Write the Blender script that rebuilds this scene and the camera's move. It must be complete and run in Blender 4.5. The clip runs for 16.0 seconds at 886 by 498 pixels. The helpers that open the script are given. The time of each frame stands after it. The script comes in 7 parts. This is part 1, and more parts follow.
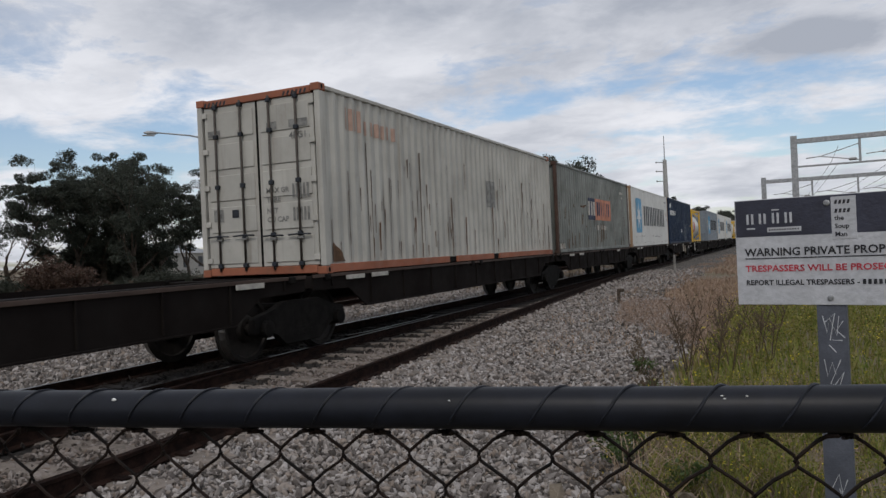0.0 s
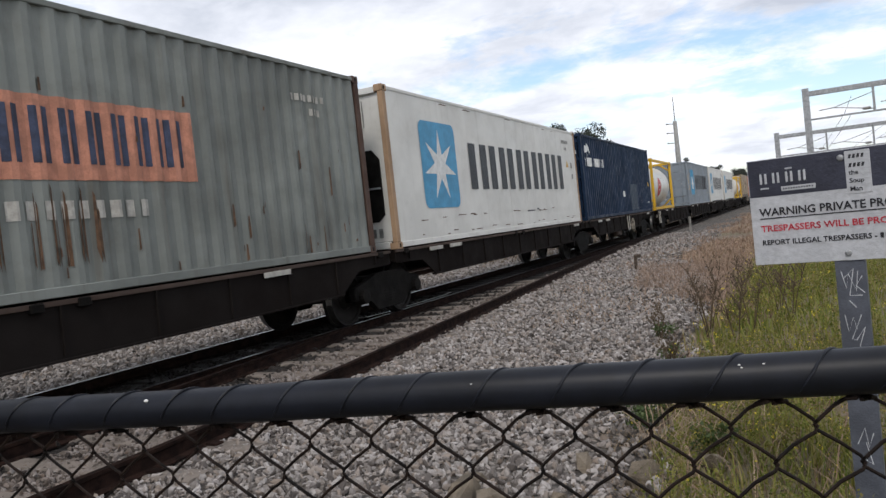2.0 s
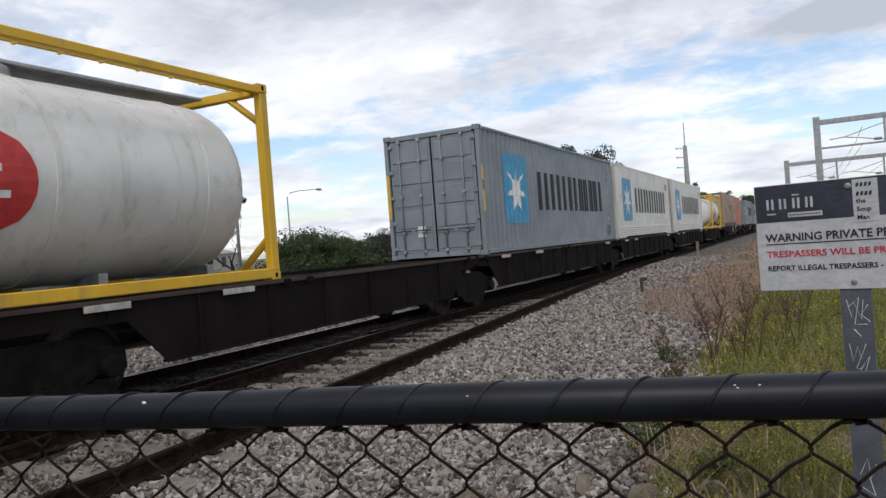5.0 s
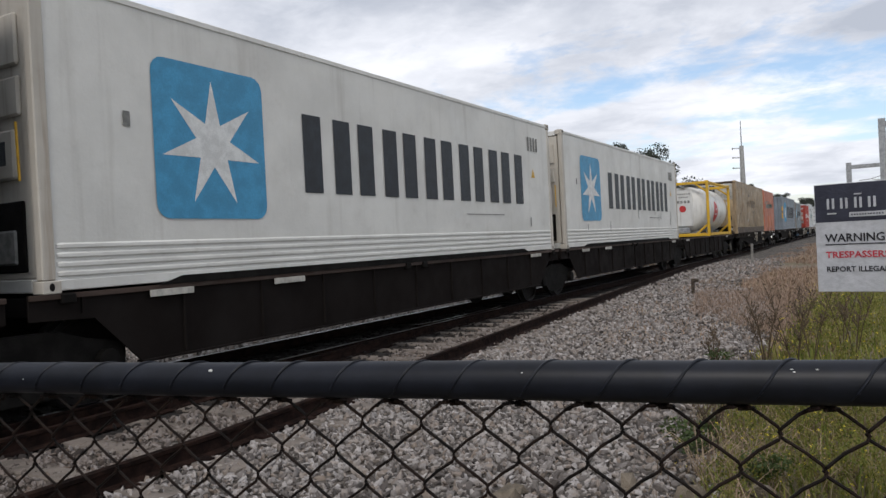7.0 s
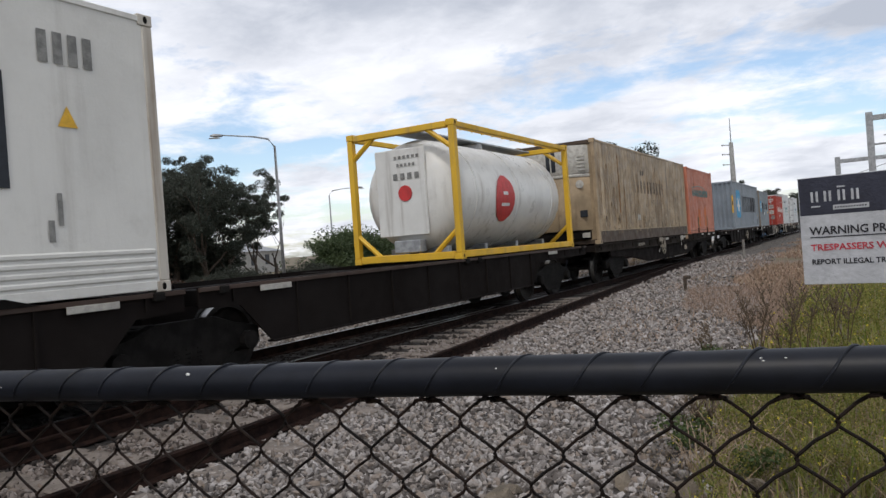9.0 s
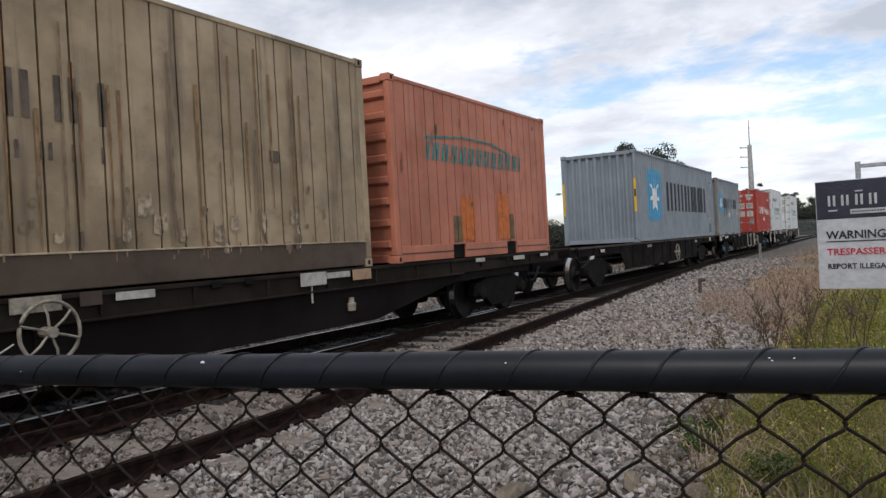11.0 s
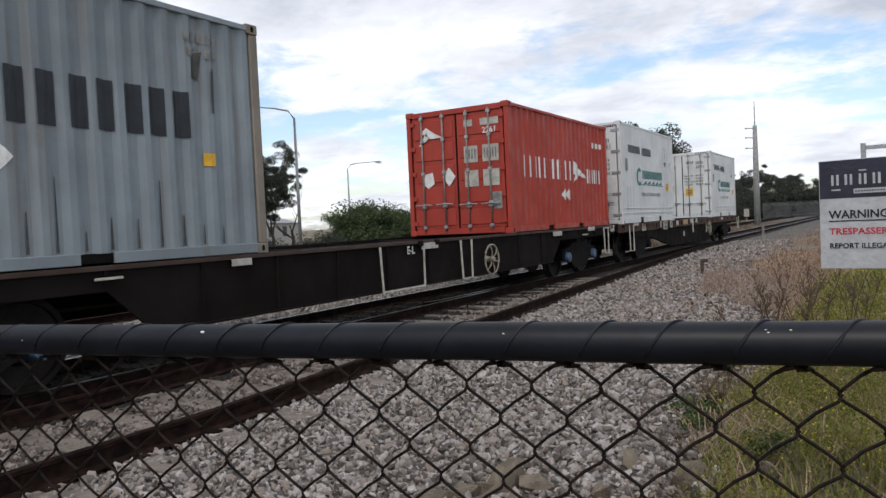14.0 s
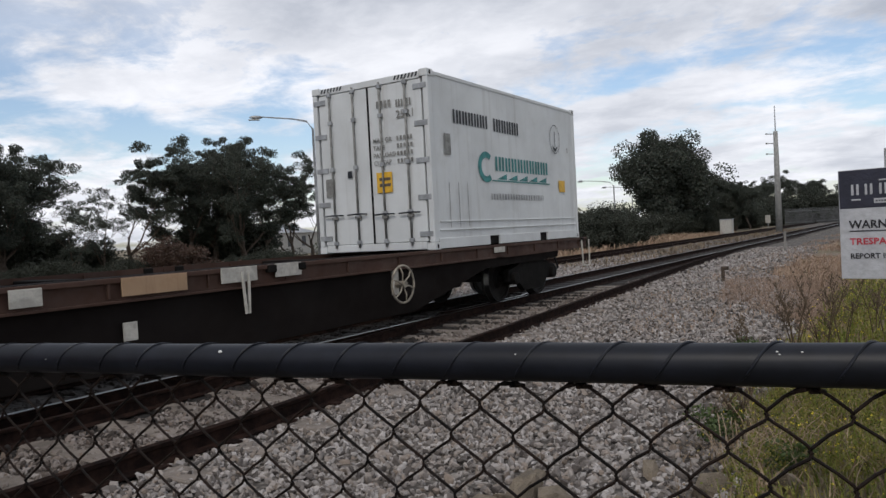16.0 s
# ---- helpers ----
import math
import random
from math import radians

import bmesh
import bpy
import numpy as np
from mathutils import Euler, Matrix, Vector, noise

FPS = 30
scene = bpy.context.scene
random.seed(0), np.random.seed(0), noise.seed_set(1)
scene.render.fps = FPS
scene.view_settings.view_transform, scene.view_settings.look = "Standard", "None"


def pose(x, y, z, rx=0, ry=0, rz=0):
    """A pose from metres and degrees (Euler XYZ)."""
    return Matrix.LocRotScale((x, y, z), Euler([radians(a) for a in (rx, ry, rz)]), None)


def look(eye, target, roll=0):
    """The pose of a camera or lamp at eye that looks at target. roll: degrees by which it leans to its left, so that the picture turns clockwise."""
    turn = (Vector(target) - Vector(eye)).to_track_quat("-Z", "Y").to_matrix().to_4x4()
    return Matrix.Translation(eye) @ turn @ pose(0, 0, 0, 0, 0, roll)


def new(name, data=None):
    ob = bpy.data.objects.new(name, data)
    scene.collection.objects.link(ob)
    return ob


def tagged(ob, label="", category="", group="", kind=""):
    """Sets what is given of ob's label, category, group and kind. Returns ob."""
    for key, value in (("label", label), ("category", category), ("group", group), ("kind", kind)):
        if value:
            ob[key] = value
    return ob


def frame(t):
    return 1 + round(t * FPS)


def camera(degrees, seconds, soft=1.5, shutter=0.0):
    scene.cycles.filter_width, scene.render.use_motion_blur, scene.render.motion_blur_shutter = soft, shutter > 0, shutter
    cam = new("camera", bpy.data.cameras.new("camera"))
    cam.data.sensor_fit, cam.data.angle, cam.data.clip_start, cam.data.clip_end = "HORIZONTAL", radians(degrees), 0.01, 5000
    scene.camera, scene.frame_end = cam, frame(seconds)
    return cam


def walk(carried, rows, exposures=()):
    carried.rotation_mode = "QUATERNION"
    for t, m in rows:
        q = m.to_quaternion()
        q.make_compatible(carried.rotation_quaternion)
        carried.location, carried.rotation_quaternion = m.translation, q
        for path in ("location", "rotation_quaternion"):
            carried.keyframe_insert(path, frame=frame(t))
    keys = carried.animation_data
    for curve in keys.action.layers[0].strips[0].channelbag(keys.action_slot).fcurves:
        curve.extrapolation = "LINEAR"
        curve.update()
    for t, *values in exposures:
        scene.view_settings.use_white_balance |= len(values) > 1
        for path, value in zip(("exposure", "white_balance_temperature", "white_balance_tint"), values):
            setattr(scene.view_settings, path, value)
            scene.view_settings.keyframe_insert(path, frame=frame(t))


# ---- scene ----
cam = camera(62.50, 16.0, soft=1.45)
PATH = [
    (0, pose(0.0186, 0.0266, 1.6143, 90.054, 2.612, -65.168)),
    (0.5, pose(0.0157, 0.0236, 1.6076, 90.231, 2.627, -64.427)),
    (1, pose(0.0134, 0.0169, 1.6141, 88.674, 5.227, -64.696)),
    (1.5, pose(0.0130, 0.0131, 1.6118, 88.234, 5.799, -65.160)),
    (2, pose(0.0078, 0.0190, 1.6274, 88.289, 6.156, -64.079)),
    (2.5, pose(0.0145, 0.0124, 1.6299, 89.422, 5.208, -63.921)),
    (3, pose(0.0097, 0.0049, 1.6396, 87.815, 6.715, -63.311)),
    (3.5, pose(0.0024, 0.0049, 1.6297, 88.516, 5.417, -63.002)),
    (4, pose(0.0056, 0.0027, 1.6201, 90.343, 5.014, -63.673)),
    (6.5, pose(-0.0060, 0.0247, 1.6210, 88.750, 2.223, -62.103)),
    (7, pose(-0.0222, 0.0132, 1.6005, 89.598, 2.944, -59.799)),
    (7.5, pose(-0.0246, 0.0027, 1.6016, 89.006, 3.692, -60.181)),
    (8, pose(-0.0102, -0.0035, 1.5987, 89.942, 4.708, -60.964)),
    (10.5, pose(-0.0182, -0.0155, 1.5895, 89.490, 3.156, -59.089)),
    (11, pose(-0.0202, -0.0171, 1.5889, 89.649, 3.056, -59.221)),
    (11.5, pose(-0.0203, -0.0172, 1.5864, 88.927, 3.086, -59.124)),
    (12, pose(-0.0204, -0.0176, 1.5835, 87.982, 3.137, -59.448)),
    (12.5, pose(-0.0210, -0.0174, 1.5845, 88.316, 3.124, -59.313)),
    (13, pose(-0.0221, -0.0189, 1.5828, 88.643, 3.282, -58.871)),
    (13.5, pose(-0.0204, -0.0211, 1.5826, 88.454, 3.039, -58.758)),
    (14, pose(-0.0188, -0.0212, 1.5784, 88.022, 2.636, -59.009)),
    (14.5, pose(-0.0189, -0.0245, 1.5853, 87.232, 2.790, -58.781)),
    (15, pose(-0.0204, -0.0293, 1.5922, 87.992, 3.506, -58.930)),
    (15.5, pose(-0.0210, -0.0292, 1.5911, 87.870, 2.799, -58.444)),
    (16, pose(-0.0235, -0.0343, 1.5954, 88.742, 2.997, -57.567)),
]
EXPOSURES = [(0, 0.1), (0.5, 0.17), (1.0, 0.34), (1.5, 0.48), (2.0, 0.7), (2.5, 0.4), (3.0, 0.48), (3.5, 0.48), (4.0, 0.64), (6.5, 0.33), (7.0, 0.5), (7.5, 0.52), (8.0, 0.48), (10.5, 0.58), (11.0, 0.6), (11.5, 0.6), (12.0, 0.44), (12.5, 0.3), (13.0, 0.62), (13.5, 0.68), (14.0, 0.62), (14.5, 0.34), (15.0, 0.6), (15.5, 0.54), (16.0, 0.34)]
walk(cam, PATH, [(t, stops, 6500, 12) for t, stops in EXPOSURES])

# ---- world, sun and exposure ----
world = bpy.data.worlds.new("world")
scene.world = world
world.use_nodes = True
SUN_EL, SUN_AZ = radians(47), radians(196)   # azimuth from +X towards +Y


def build_world():
    nt = world.node_tree
    nt.nodes.clear()
    N, Lk = nt.nodes.new, nt.links.new
    out = N("ShaderNodeOutputWorld")
    bg = N("ShaderNodeBackground")
    sky = N("ShaderNodeTexSky")
    sky.sky_type = "NISHITA"
    sky.sun_disc = False
    sky.sun_elevation, sky.sun_rotation = SUN_EL, math.pi / 2 - SUN_AZ
    sky.air_density, sky.dust_density = 1.0, 1.2
    skys = N("ShaderNodeVectorMath")
    skys.operation = "SCALE"
    skys.inputs["Scale"].default_value = SKY
    Lk(sky.outputs[0], skys.inputs[0])
    co = N("ShaderNodeTexCoord")
    sep = N("ShaderNodeSeparateXYZ")
    Lk(co.outputs["Generated"], sep.inputs[0])
    zz = N("ShaderNodeMath")
    zz.operation = "MAXIMUM"
    zz.inputs[1].default_value = 0.0
    Lk(sep.outputs["Z"], zz.inputs[0])
    za = N("ShaderNodeMath")
    za.operation = "ADD"
    za.inputs[1].default_value = 0.16
    Lk(zz.outputs[0], za.inputs[0])
    dv = []
    for ax in "XY":
        m = N("ShaderNodeMath")
        m.operation = "DIVIDE"
        Lk(sep.outputs[ax], m.inputs[0])
        Lk(za.outputs[0], m.inputs[1])
        dv.append(m)
    cmb = N("ShaderNodeCombineXYZ")
    Lk(dv[0].outputs[0], cmb.inputs["X"])
    Lk(dv[1].outputs[0], cmb.inputs["Y"])
    cmb.inputs["Z"].default_value = CLOUD_SEED

    def clouds(scale, detail, rough, lo, hi, offset):
        mp = N("ShaderNodeMapping")
        mp.inputs["Location"].default_value = offset
        mp.inputs["Rotation"].default_value = (0, 0, radians(-25))
        mp.inputs["Scale"].default_value = (1.0, 0.85, 1.0)
        Lk(cmb.outputs[0], mp.inputs[0])
        n = N("ShaderNodeTexNoise")
        n.inputs["Scale"].default_value, n.inputs["Detail"].default_value, n.inputs["Roughness"].default_value = scale, detail, rough
        n.inputs["Distortion"].default_value = 0.25
        Lk(mp.outputs[0], n.inputs["Vector"])
        r = N("ShaderNodeMapRange")
        r.interpolation_type = "SMOOTHSTEP"
        r.inputs["From Min"].default_value, r.inputs["From Max"].default_value = lo, hi
        Lk(n.outputs["Fac"], r.inputs["Value"])
        return r
    def lobe(az, el, wide, tall):
        """Where one large cloud or clearing lies: one at its middle, falling off sideways and up and down."""
        a, e = radians(az), radians(el)
        sums = []
        for axis, w in (((-math.sin(a), math.cos(a), 0), wide), ((-math.sin(e) * math.cos(a), -math.sin(e) * math.sin(a), math.cos(e)), tall)):
            d = N("ShaderNodeVectorMath")
            d.operation = "DOT_PRODUCT"
            d.inputs[1].default_value = axis
            Lk(co.outputs["Generated"], d.inputs[0])
            q = calc("DIVIDE", d.outputs["Value"], math.sin(radians(w)))
            sums.append(calc("MULTIPLY", q, q))
        front = N("ShaderNodeVectorMath")
        front.operation = "DOT_PRODUCT"
        front.inputs[1].default_value = (math.cos(a), math.sin(a), 0)
        Lk(co.outputs["Generated"], front.inputs[0])
        g = calc("EXPONENT", calc("MULTIPLY", calc("ADD", sums[0], sums[1]), -1.0), None)
        return calc("MULTIPLY", g, calc("GREATER_THAN", front.outputs["Value"], 0.0))

    def calc(op, x, y, clamp=False):
        m = N("ShaderNodeMath")
        m.operation, m.use_clamp = op, clamp
        for i, v in enumerate((x, y)):
            if v is None:
                continue
            if isinstance(v, float):
                m.inputs[i].default_value = v
            else:
                Lk(v, m.inputs[i])
        return m.outputs[0]

    def ranged(v, lo, hi):
        r = N("ShaderNodeMapRange")
        r.interpolation_type = "SMOOTHSTEP"
        r.inputs["From Min"].default_value, r.inputs["From Max"].default_value = lo, hi
        Lk(v, r.inputs["Value"])
        return r.outputs[0]
    broad = clouds(1.2, 6, 0.55, 0.0, 1.0, (0.0, 0.0, 0.0)).outputs[0]
    fine = clouds(3.4, 9, 0.62, 0.0, 1.0, (3.7, 1.9, 6.0)).outputs[0]
    veil = calc("ADD", calc("MULTIPLY", broad, 0.55), calc("MULTIPLY", fine, 0.45))
    for az, el, wide, tall, amount in ((48, 8.5, 11, 2.6, -0.13), (44, 12.5, 6, 1.5, -0.10), (13, 8.5, 9, 2.2, 0.05), (-1, 10.5, 7, 1.8, -0.10), (52, 11.3, 7, 1.2, 0.12), (20, 11.5, 9, 1.8, 0.10), (-2.5, 13.2, 5, 1.4, 0.22)):
        veil = calc("ADD", veil, calc("MULTIPLY", lobe(az, el, wide, tall), amount))
    high = N("ShaderNodeMapRange")           # the deck overhead is closed
    high.inputs["From Min"].default_value, high.inputs["From Max"].default_value = 0.20, 0.34
    Lk(sep.outputs["Z"], high.inputs["Value"])
    cov2 = N("ShaderNodeMath")
    cov2.operation, cov2.use_clamp = "ADD", True
    Lk(ranged(veil, 0.34, 0.56), cov2.inputs[0])
    Lk(calc("MULTIPLY", high.outputs[0], 0.9), cov2.inputs[1])
    thick = clouds(1.0, 8, 0.56, 0.40, 0.62, (9.1, 4.4, 3.0)).outputs[0]
    billow = clouds(4.2, 9, 0.6, 0.35, 0.68, (1.1, 7.4, 5.0)).outputs[0]
    shade = calc("ADD", calc("MULTIPLY", thick, 0.42), calc("MULTIPLY", billow, 0.30))
    shade = calc("ADD", shade, calc("MULTIPLY", high.outputs[0], 0.42))
    shade = calc("ADD", shade, calc("MULTIPLY", lobe(-2.5, 13.2, 5, 1.5), 0.9), True)
    ccol = N("ShaderNodeMix")
    ccol.data_type = "RGBA"
    ccol.inputs["A"].default_value = CLOUD_LIT
    ccol.inputs["B"].default_value = CLOUD_DARK
    Lk(shade, ccol.inputs["Factor"])
    mix = N("ShaderNodeMix")
    mix.data_type = "RGBA"
    Lk(cov2.outputs[0], mix.inputs["Factor"])
    Lk(skys.outputs[0], mix.inputs["A"])
    Lk(ccol.outputs["Result"], mix.inputs["B"])
    Lk(mix.outputs["Result"], bg.inputs["Color"])
    bg.inputs["Strength"].default_value = 1.0
    Lk(bg.outputs[0], out.inputs["Surface"])


SKY = 0.11
CLOUD_SEED = 9.7
CLOUD_LIT = (0.765, 0.787, 0.825, 1)
CLOUD_DARK = (0.365, 0.40, 0.46, 1)
build_world()
sun = new("sun", bpy.data.lights.new("sun", "SUN"))
sun.data.energy, sun.data.angle, sun.data.color = 1.0, radians(14), (1.0, 0.95, 0.87)
sun.matrix_world = look((60 * math.cos(SUN_AZ), 60 * math.sin(SUN_AZ), 60 * math.tan(SUN_EL)), (0, 0, 0))

# ---- materials ----


def material(name):
    m = bpy.data.materials.new(name)
    m.use_nodes = True
    nt = m.node_tree
    return m, nt, nt.nodes["Principled BSDF"]


def mixed(nt, fac, a, b):
    n = nt.nodes.new("ShaderNodeMix")
    n.data_type = "RGBA"
    for key, v in (("Factor", fac), ("A", a), ("B", b)):
        if hasattr(v, "links"):
            nt.links.new(v, n.inputs[key])
        elif key == "Factor":
            n.inputs[key].default_value = v
        else:
            n.inputs[key].default_value = (*v, 1)
    return n.outputs["Result"]


def noisy(nt, scale, lo, hi, stretch=(1, 1, 1), detail=5, rough=0.6, own=True, kind="noise"):
    """A 0..1 mask from noise in the object's own metres, shifted object by object."""
    co = nt.nodes.new("ShaderNodeTexCoord")
    mp = nt.nodes.new("ShaderNodeMapping")
    mp.inputs["Scale"].default_value = stretch
    nt.links.new(co.outputs["Object"], mp.inputs["Vector"])
    if own:
        inf = nt.nodes.new("ShaderNodeObjectInfo")
        mul = nt.nodes.new("ShaderNodeMath")
        mul.operation = "MULTIPLY"
        mul.inputs[1].default_value = 37.0
        nt.links.new(inf.outputs["Random"], mul.inputs[0])
        nt.links.new(mul.outputs[0], mp.inputs["Location"])
    if kind == "noise":
        n = nt.nodes.new("ShaderNodeTexNoise")
        n.inputs["Detail"].default_value, n.inputs["Roughness"].default_value = detail, rough
        o = n.outputs["Fac"]
    else:
        n = nt.nodes.new("ShaderNodeTexVoronoi")
        o = n.outputs["Distance"]
    n.inputs["Scale"].default_value = scale
    nt.links.new(mp.outputs[0], n.inputs["Vector"])
    r = nt.nodes.new("ShaderNodeMapRange")
    r.interpolation_type = "SMOOTHSTEP"
    r.inputs["From Min"].default_value, r.inputs["From Max"].default_value = lo, hi
    nt.links.new(o, r.inputs["Value"])
    return r.outputs[0]


def scaled(nt, v, k):
    m = nt.nodes.new("ShaderNodeMath")
    m.operation = "MULTIPLY"
    m.inputs[1].default_value = k
    nt.links.new(v, m.inputs[0])
    return m.outputs[0]


def bumped(nt, bsdf, height, strength, distance):
    b = nt.nodes.new("ShaderNodeBump")
    b.inputs["Strength"].default_value, b.inputs["Distance"].default_value = strength, distance
    nt.links.new(height, b.inputs["Height"])
    nt.links.new(b.outputs[0], bsdf.inputs["Normal"])


def paint(name, rgb, rough=0.5, spec=0.4, dirt=(0.16, 0.13, 0.10), grime=0.5, rust=0.3, metal=0.0, streak=0.5, fade=0.25):
    """Weathered painted steel: uneven fading, vertical dirt streaks, rust spots."""
    m, nt, b = material(name)
    faded = tuple(min(1.0, c * (1 + fade) + 0.03 * fade) for c in rgb)
    deep = tuple(c * (1 - 0.6 * fade) for c in rgb)
    col = mixed(nt, noisy(nt, 0.9, 0.3, 0.7), deep, faded)
    col = mixed(nt, scaled(nt, noisy(nt, 1.0, 0.52, 0.80, (5.0, 5.0, 0.28)), streak), col, dirt)
    col = mixed(nt, scaled(nt, noisy(nt, 2.3, 0.50, 0.85, detail=8, rough=0.7), grime), col, dirt)
    col = mixed(nt, scaled(nt, noisy(nt, 4.0, 0.67, 0.76, (2.0, 2.0, 0.7), 9, 0.75), rust), col, (0.16, 0.060, 0.025))
    nt.links.new(col, b.inputs["Base Color"])
    rr = nt.nodes.new("ShaderNodeMapRange")
    rr.inputs["To Min"].default_value, rr.inputs["To Max"].default_value = rough - 0.1, min(1, rough + 0.22)
    nt.links.new(noisy(nt, 3.0, 0.3, 0.7), rr.inputs["Value"])
    nt.links.new(rr.outputs[0], b.inputs["Roughness"])
    b.inputs["Metallic"].default_value = metal
    b.inputs["Specular IOR Level"].default_value = spec
    bumped(nt, b, noisy(nt, 26, 0.2, 0.8, detail=6), 0.25, 0.004)
    return m


def plain(name, rgb, rough=0.7, var=0.25, scale=6, metal=0.0, bump=0.3, dist=0.004, second=None, lo=0.35, hi=0.65, own=True, spec=0.4):
    """A surface of two mingled tones with fine relief."""
    m, nt, b = material(name)
    other = second or tuple(min(1, c * (1 + var)) for c in rgb)
    col = mixed(nt, noisy(nt, scale, lo, hi, own=own), tuple(c * (1 - var) for c in rgb), other)
    col = mixed(nt, scaled(nt, noisy(nt, scale * 9, 0.35, 0.75, own=own), 0.35), col, tuple(c * 0.55 for c in rgb))
    nt.links.new(col, b.inputs["Base Color"])
    b.inputs["Roughness"].default_value, b.inputs["Metallic"].default_value = rough, metal
    b.inputs["Specular IOR Level"].default_value = spec
    bumped(nt, b, noisy(nt, scale * 12, 0.2, 0.8, own=own), bump, dist)
    return m


def island(name, tones, rough=0.85, bump=0.4, scale=40, dist=0.004, trans=0.0):
    """Loose pieces in one mesh, each of a tone of its own."""
    m, nt, b = material(name)
    g = nt.nodes.new("ShaderNodeNewGeometry")
    ramp = nt.nodes.new("ShaderNodeValToRGB")
    els = ramp.color_ramp.elements
    while len(els) < len(tones):
        els.new(0.5)
    for i, t in enumerate(tones):
        els[i].position, els[i].color = i / (len(tones) - 1), (*t, 1)
    nt.links.new(g.outputs["Random Per Island"], ramp.inputs[0])
    col = mixed(nt, scaled(nt, noisy(nt, scale, 0.4, 0.8, own=False), 0.4), ramp.outputs[0], tuple(c * 0.5 for c in tones[0]))
    nt.links.new(col, b.inputs["Base Color"])
    b.inputs["Roughness"].default_value = rough
    if trans:
        tr = nt.nodes.new("ShaderNodeBsdfTranslucent")
        nt.links.new(col, tr.inputs["Color"])
        ms = nt.nodes.new("ShaderNodeMixShader")
        ms.inputs[0].default_value = trans
        nt.links.new(b.outputs[0], ms.inputs[1])
        nt.links.new(tr.outputs[0], ms.inputs[2])
        nt.links.new(ms.outputs[0], nt.nodes["Material Output"].inputs["Surface"])
    if bump:
        bumped(nt, b, noisy(nt, scale, 0.2, 0.8, own=False), bump, dist)
    return m


M = {}
M["white_reefer"] = paint("white_reefer_paint", (0.60, 0.595, 0.565), 0.45, grime=0.22, rust=0.20, streak=0.25, fade=0.1)
M["white_cool"] = paint("white_coolbox_paint", (0.545, 0.562, 0.568), 0.45, grime=0.22, rust=0.15, streak=0.30, fade=0.1)
M["cream"] = paint("cream_white_paint", (0.40, 0.39, 0.355), 0.55, grime=0.35, rust=0.35, streak=0.55, fade=0.15)
M["grey_green"] = paint("grey_green_paint", (0.150, 0.162, 0.150), 0.55, dirt=(0.085, 0.075, 0.058), grime=0.55, rust=0.8, streak=0.75, fade=0.3)
M["navy"] = paint("navy_paint", (0.0048, 0.0165, 0.042), 0.5, 0.14, dirt=(0.009, 0.019, 0.035), grime=0.3, rust=0.12, streak=0.4, fade=0.3)
M["grey_blue"] = paint("pale_grey_blue_paint", (0.185, 0.215, 0.245), 0.5, grime=0.25, rust=0.12, streak=0.35, fade=0.15)
M["red"] = paint("red_paint", (0.31, 0.033, 0.019), 0.5, dirt=(0.14, 0.03, 0.02), grime=0.35, rust=0.2, streak=0.45, fade=0.15)
M["orange"] = paint("orange_paint", (0.40, 0.138, 0.082), 0.55, dirt=(0.22, 0.075, 0.035), grime=0.5, rust=0.45, streak=0.7, fade=0.2)
M["orange_frame"] = paint("orange_frame_paint", (0.27, 0.092, 0.048), 0.6, dirt=(0.14, 0.075, 0.05), grime=0.8, rust=0.8, fade=0.2)
M["tan"] = paint("tan_paint", (0.285, 0.212, 0.130), 0.5, dirt=(0.095, 0.064, 0.042), grime=0.85, rust=0.45, streak=0.95, fade=0.45)
M["yellow"] = paint("yellow_paint", (0.60, 0.36, 0.02), 0.5, grime=0.35, rust=0.2, fade=0.1)
M["tank"] = paint("white_tank_jacket", (0.60, 0.60, 0.58), 0.35, grime=0.35, rust=0.1, streak=0.5, fade=0.1)
M["rusty_post"] = paint("rust_stained_post", (0.31, 0.205, 0.125), 0.7, dirt=(0.13, 0.065, 0.035), grime=0.75, rust=1.0, streak=0.9)
M["black_steel"] = paint("black_wagon_steel", (0.0098, 0.0077, 0.0070), 0.85, 0.05, dirt=(0.0125, 0.0095, 0.008), grime=0.5, rust=0.06, streak=0.4, fade=0.12)
M["dusty_steel"] = paint("dusty_brown_sill", (0.0165, 0.0125, 0.0095), 0.85, 0.08, dirt=(0.010, 0.0075, 0.006), grime=0.5, rust=0.3, fade=0.25)
M["brown_steel"] = paint("red_brown_wagon_steel", (0.047, 0.0215, 0.0135), 0.75, dirt=(0.03, 0.02, 0.016), grime=0.6, rust=0.5, fade=0.25)
M["rust_steel"] = paint("rust_brown_gear", (0.045, 0.028, 0.021), 0.8, dirt=(0.03, 0.02, 0.016), grime=0.5, rust=0.5)
M["dark_rust_post"] = paint("dark_rust_post", (0.058, 0.032, 0.023), 0.75, dirt=(0.07, 0.045, 0.034), grime=0.6, rust=0.7, streak=0.6)
M["stained_white"] = paint("stained_white_post", (0.46, 0.43, 0.38), 0.55, dirt=(0.20, 0.14, 0.09), grime=0.6, rust=0.6, streak=0.8, fade=0.15)
M["rod_dark"] = plain("dark_worn_rod", (0.060, 0.050, 0.042), 0.6, 0.35, 8)
M["siding_sleeper"] = plain("dusty_concrete", (0.17, 0.145, 0.125), 0.9, 0.3, 5, 0.0, 0.6)
M["cast"] = plain("cast_steel", (0.0090, 0.0082, 0.0076), 0.8, 0.4, 5, 0.0, 0.5, spec=0.08)
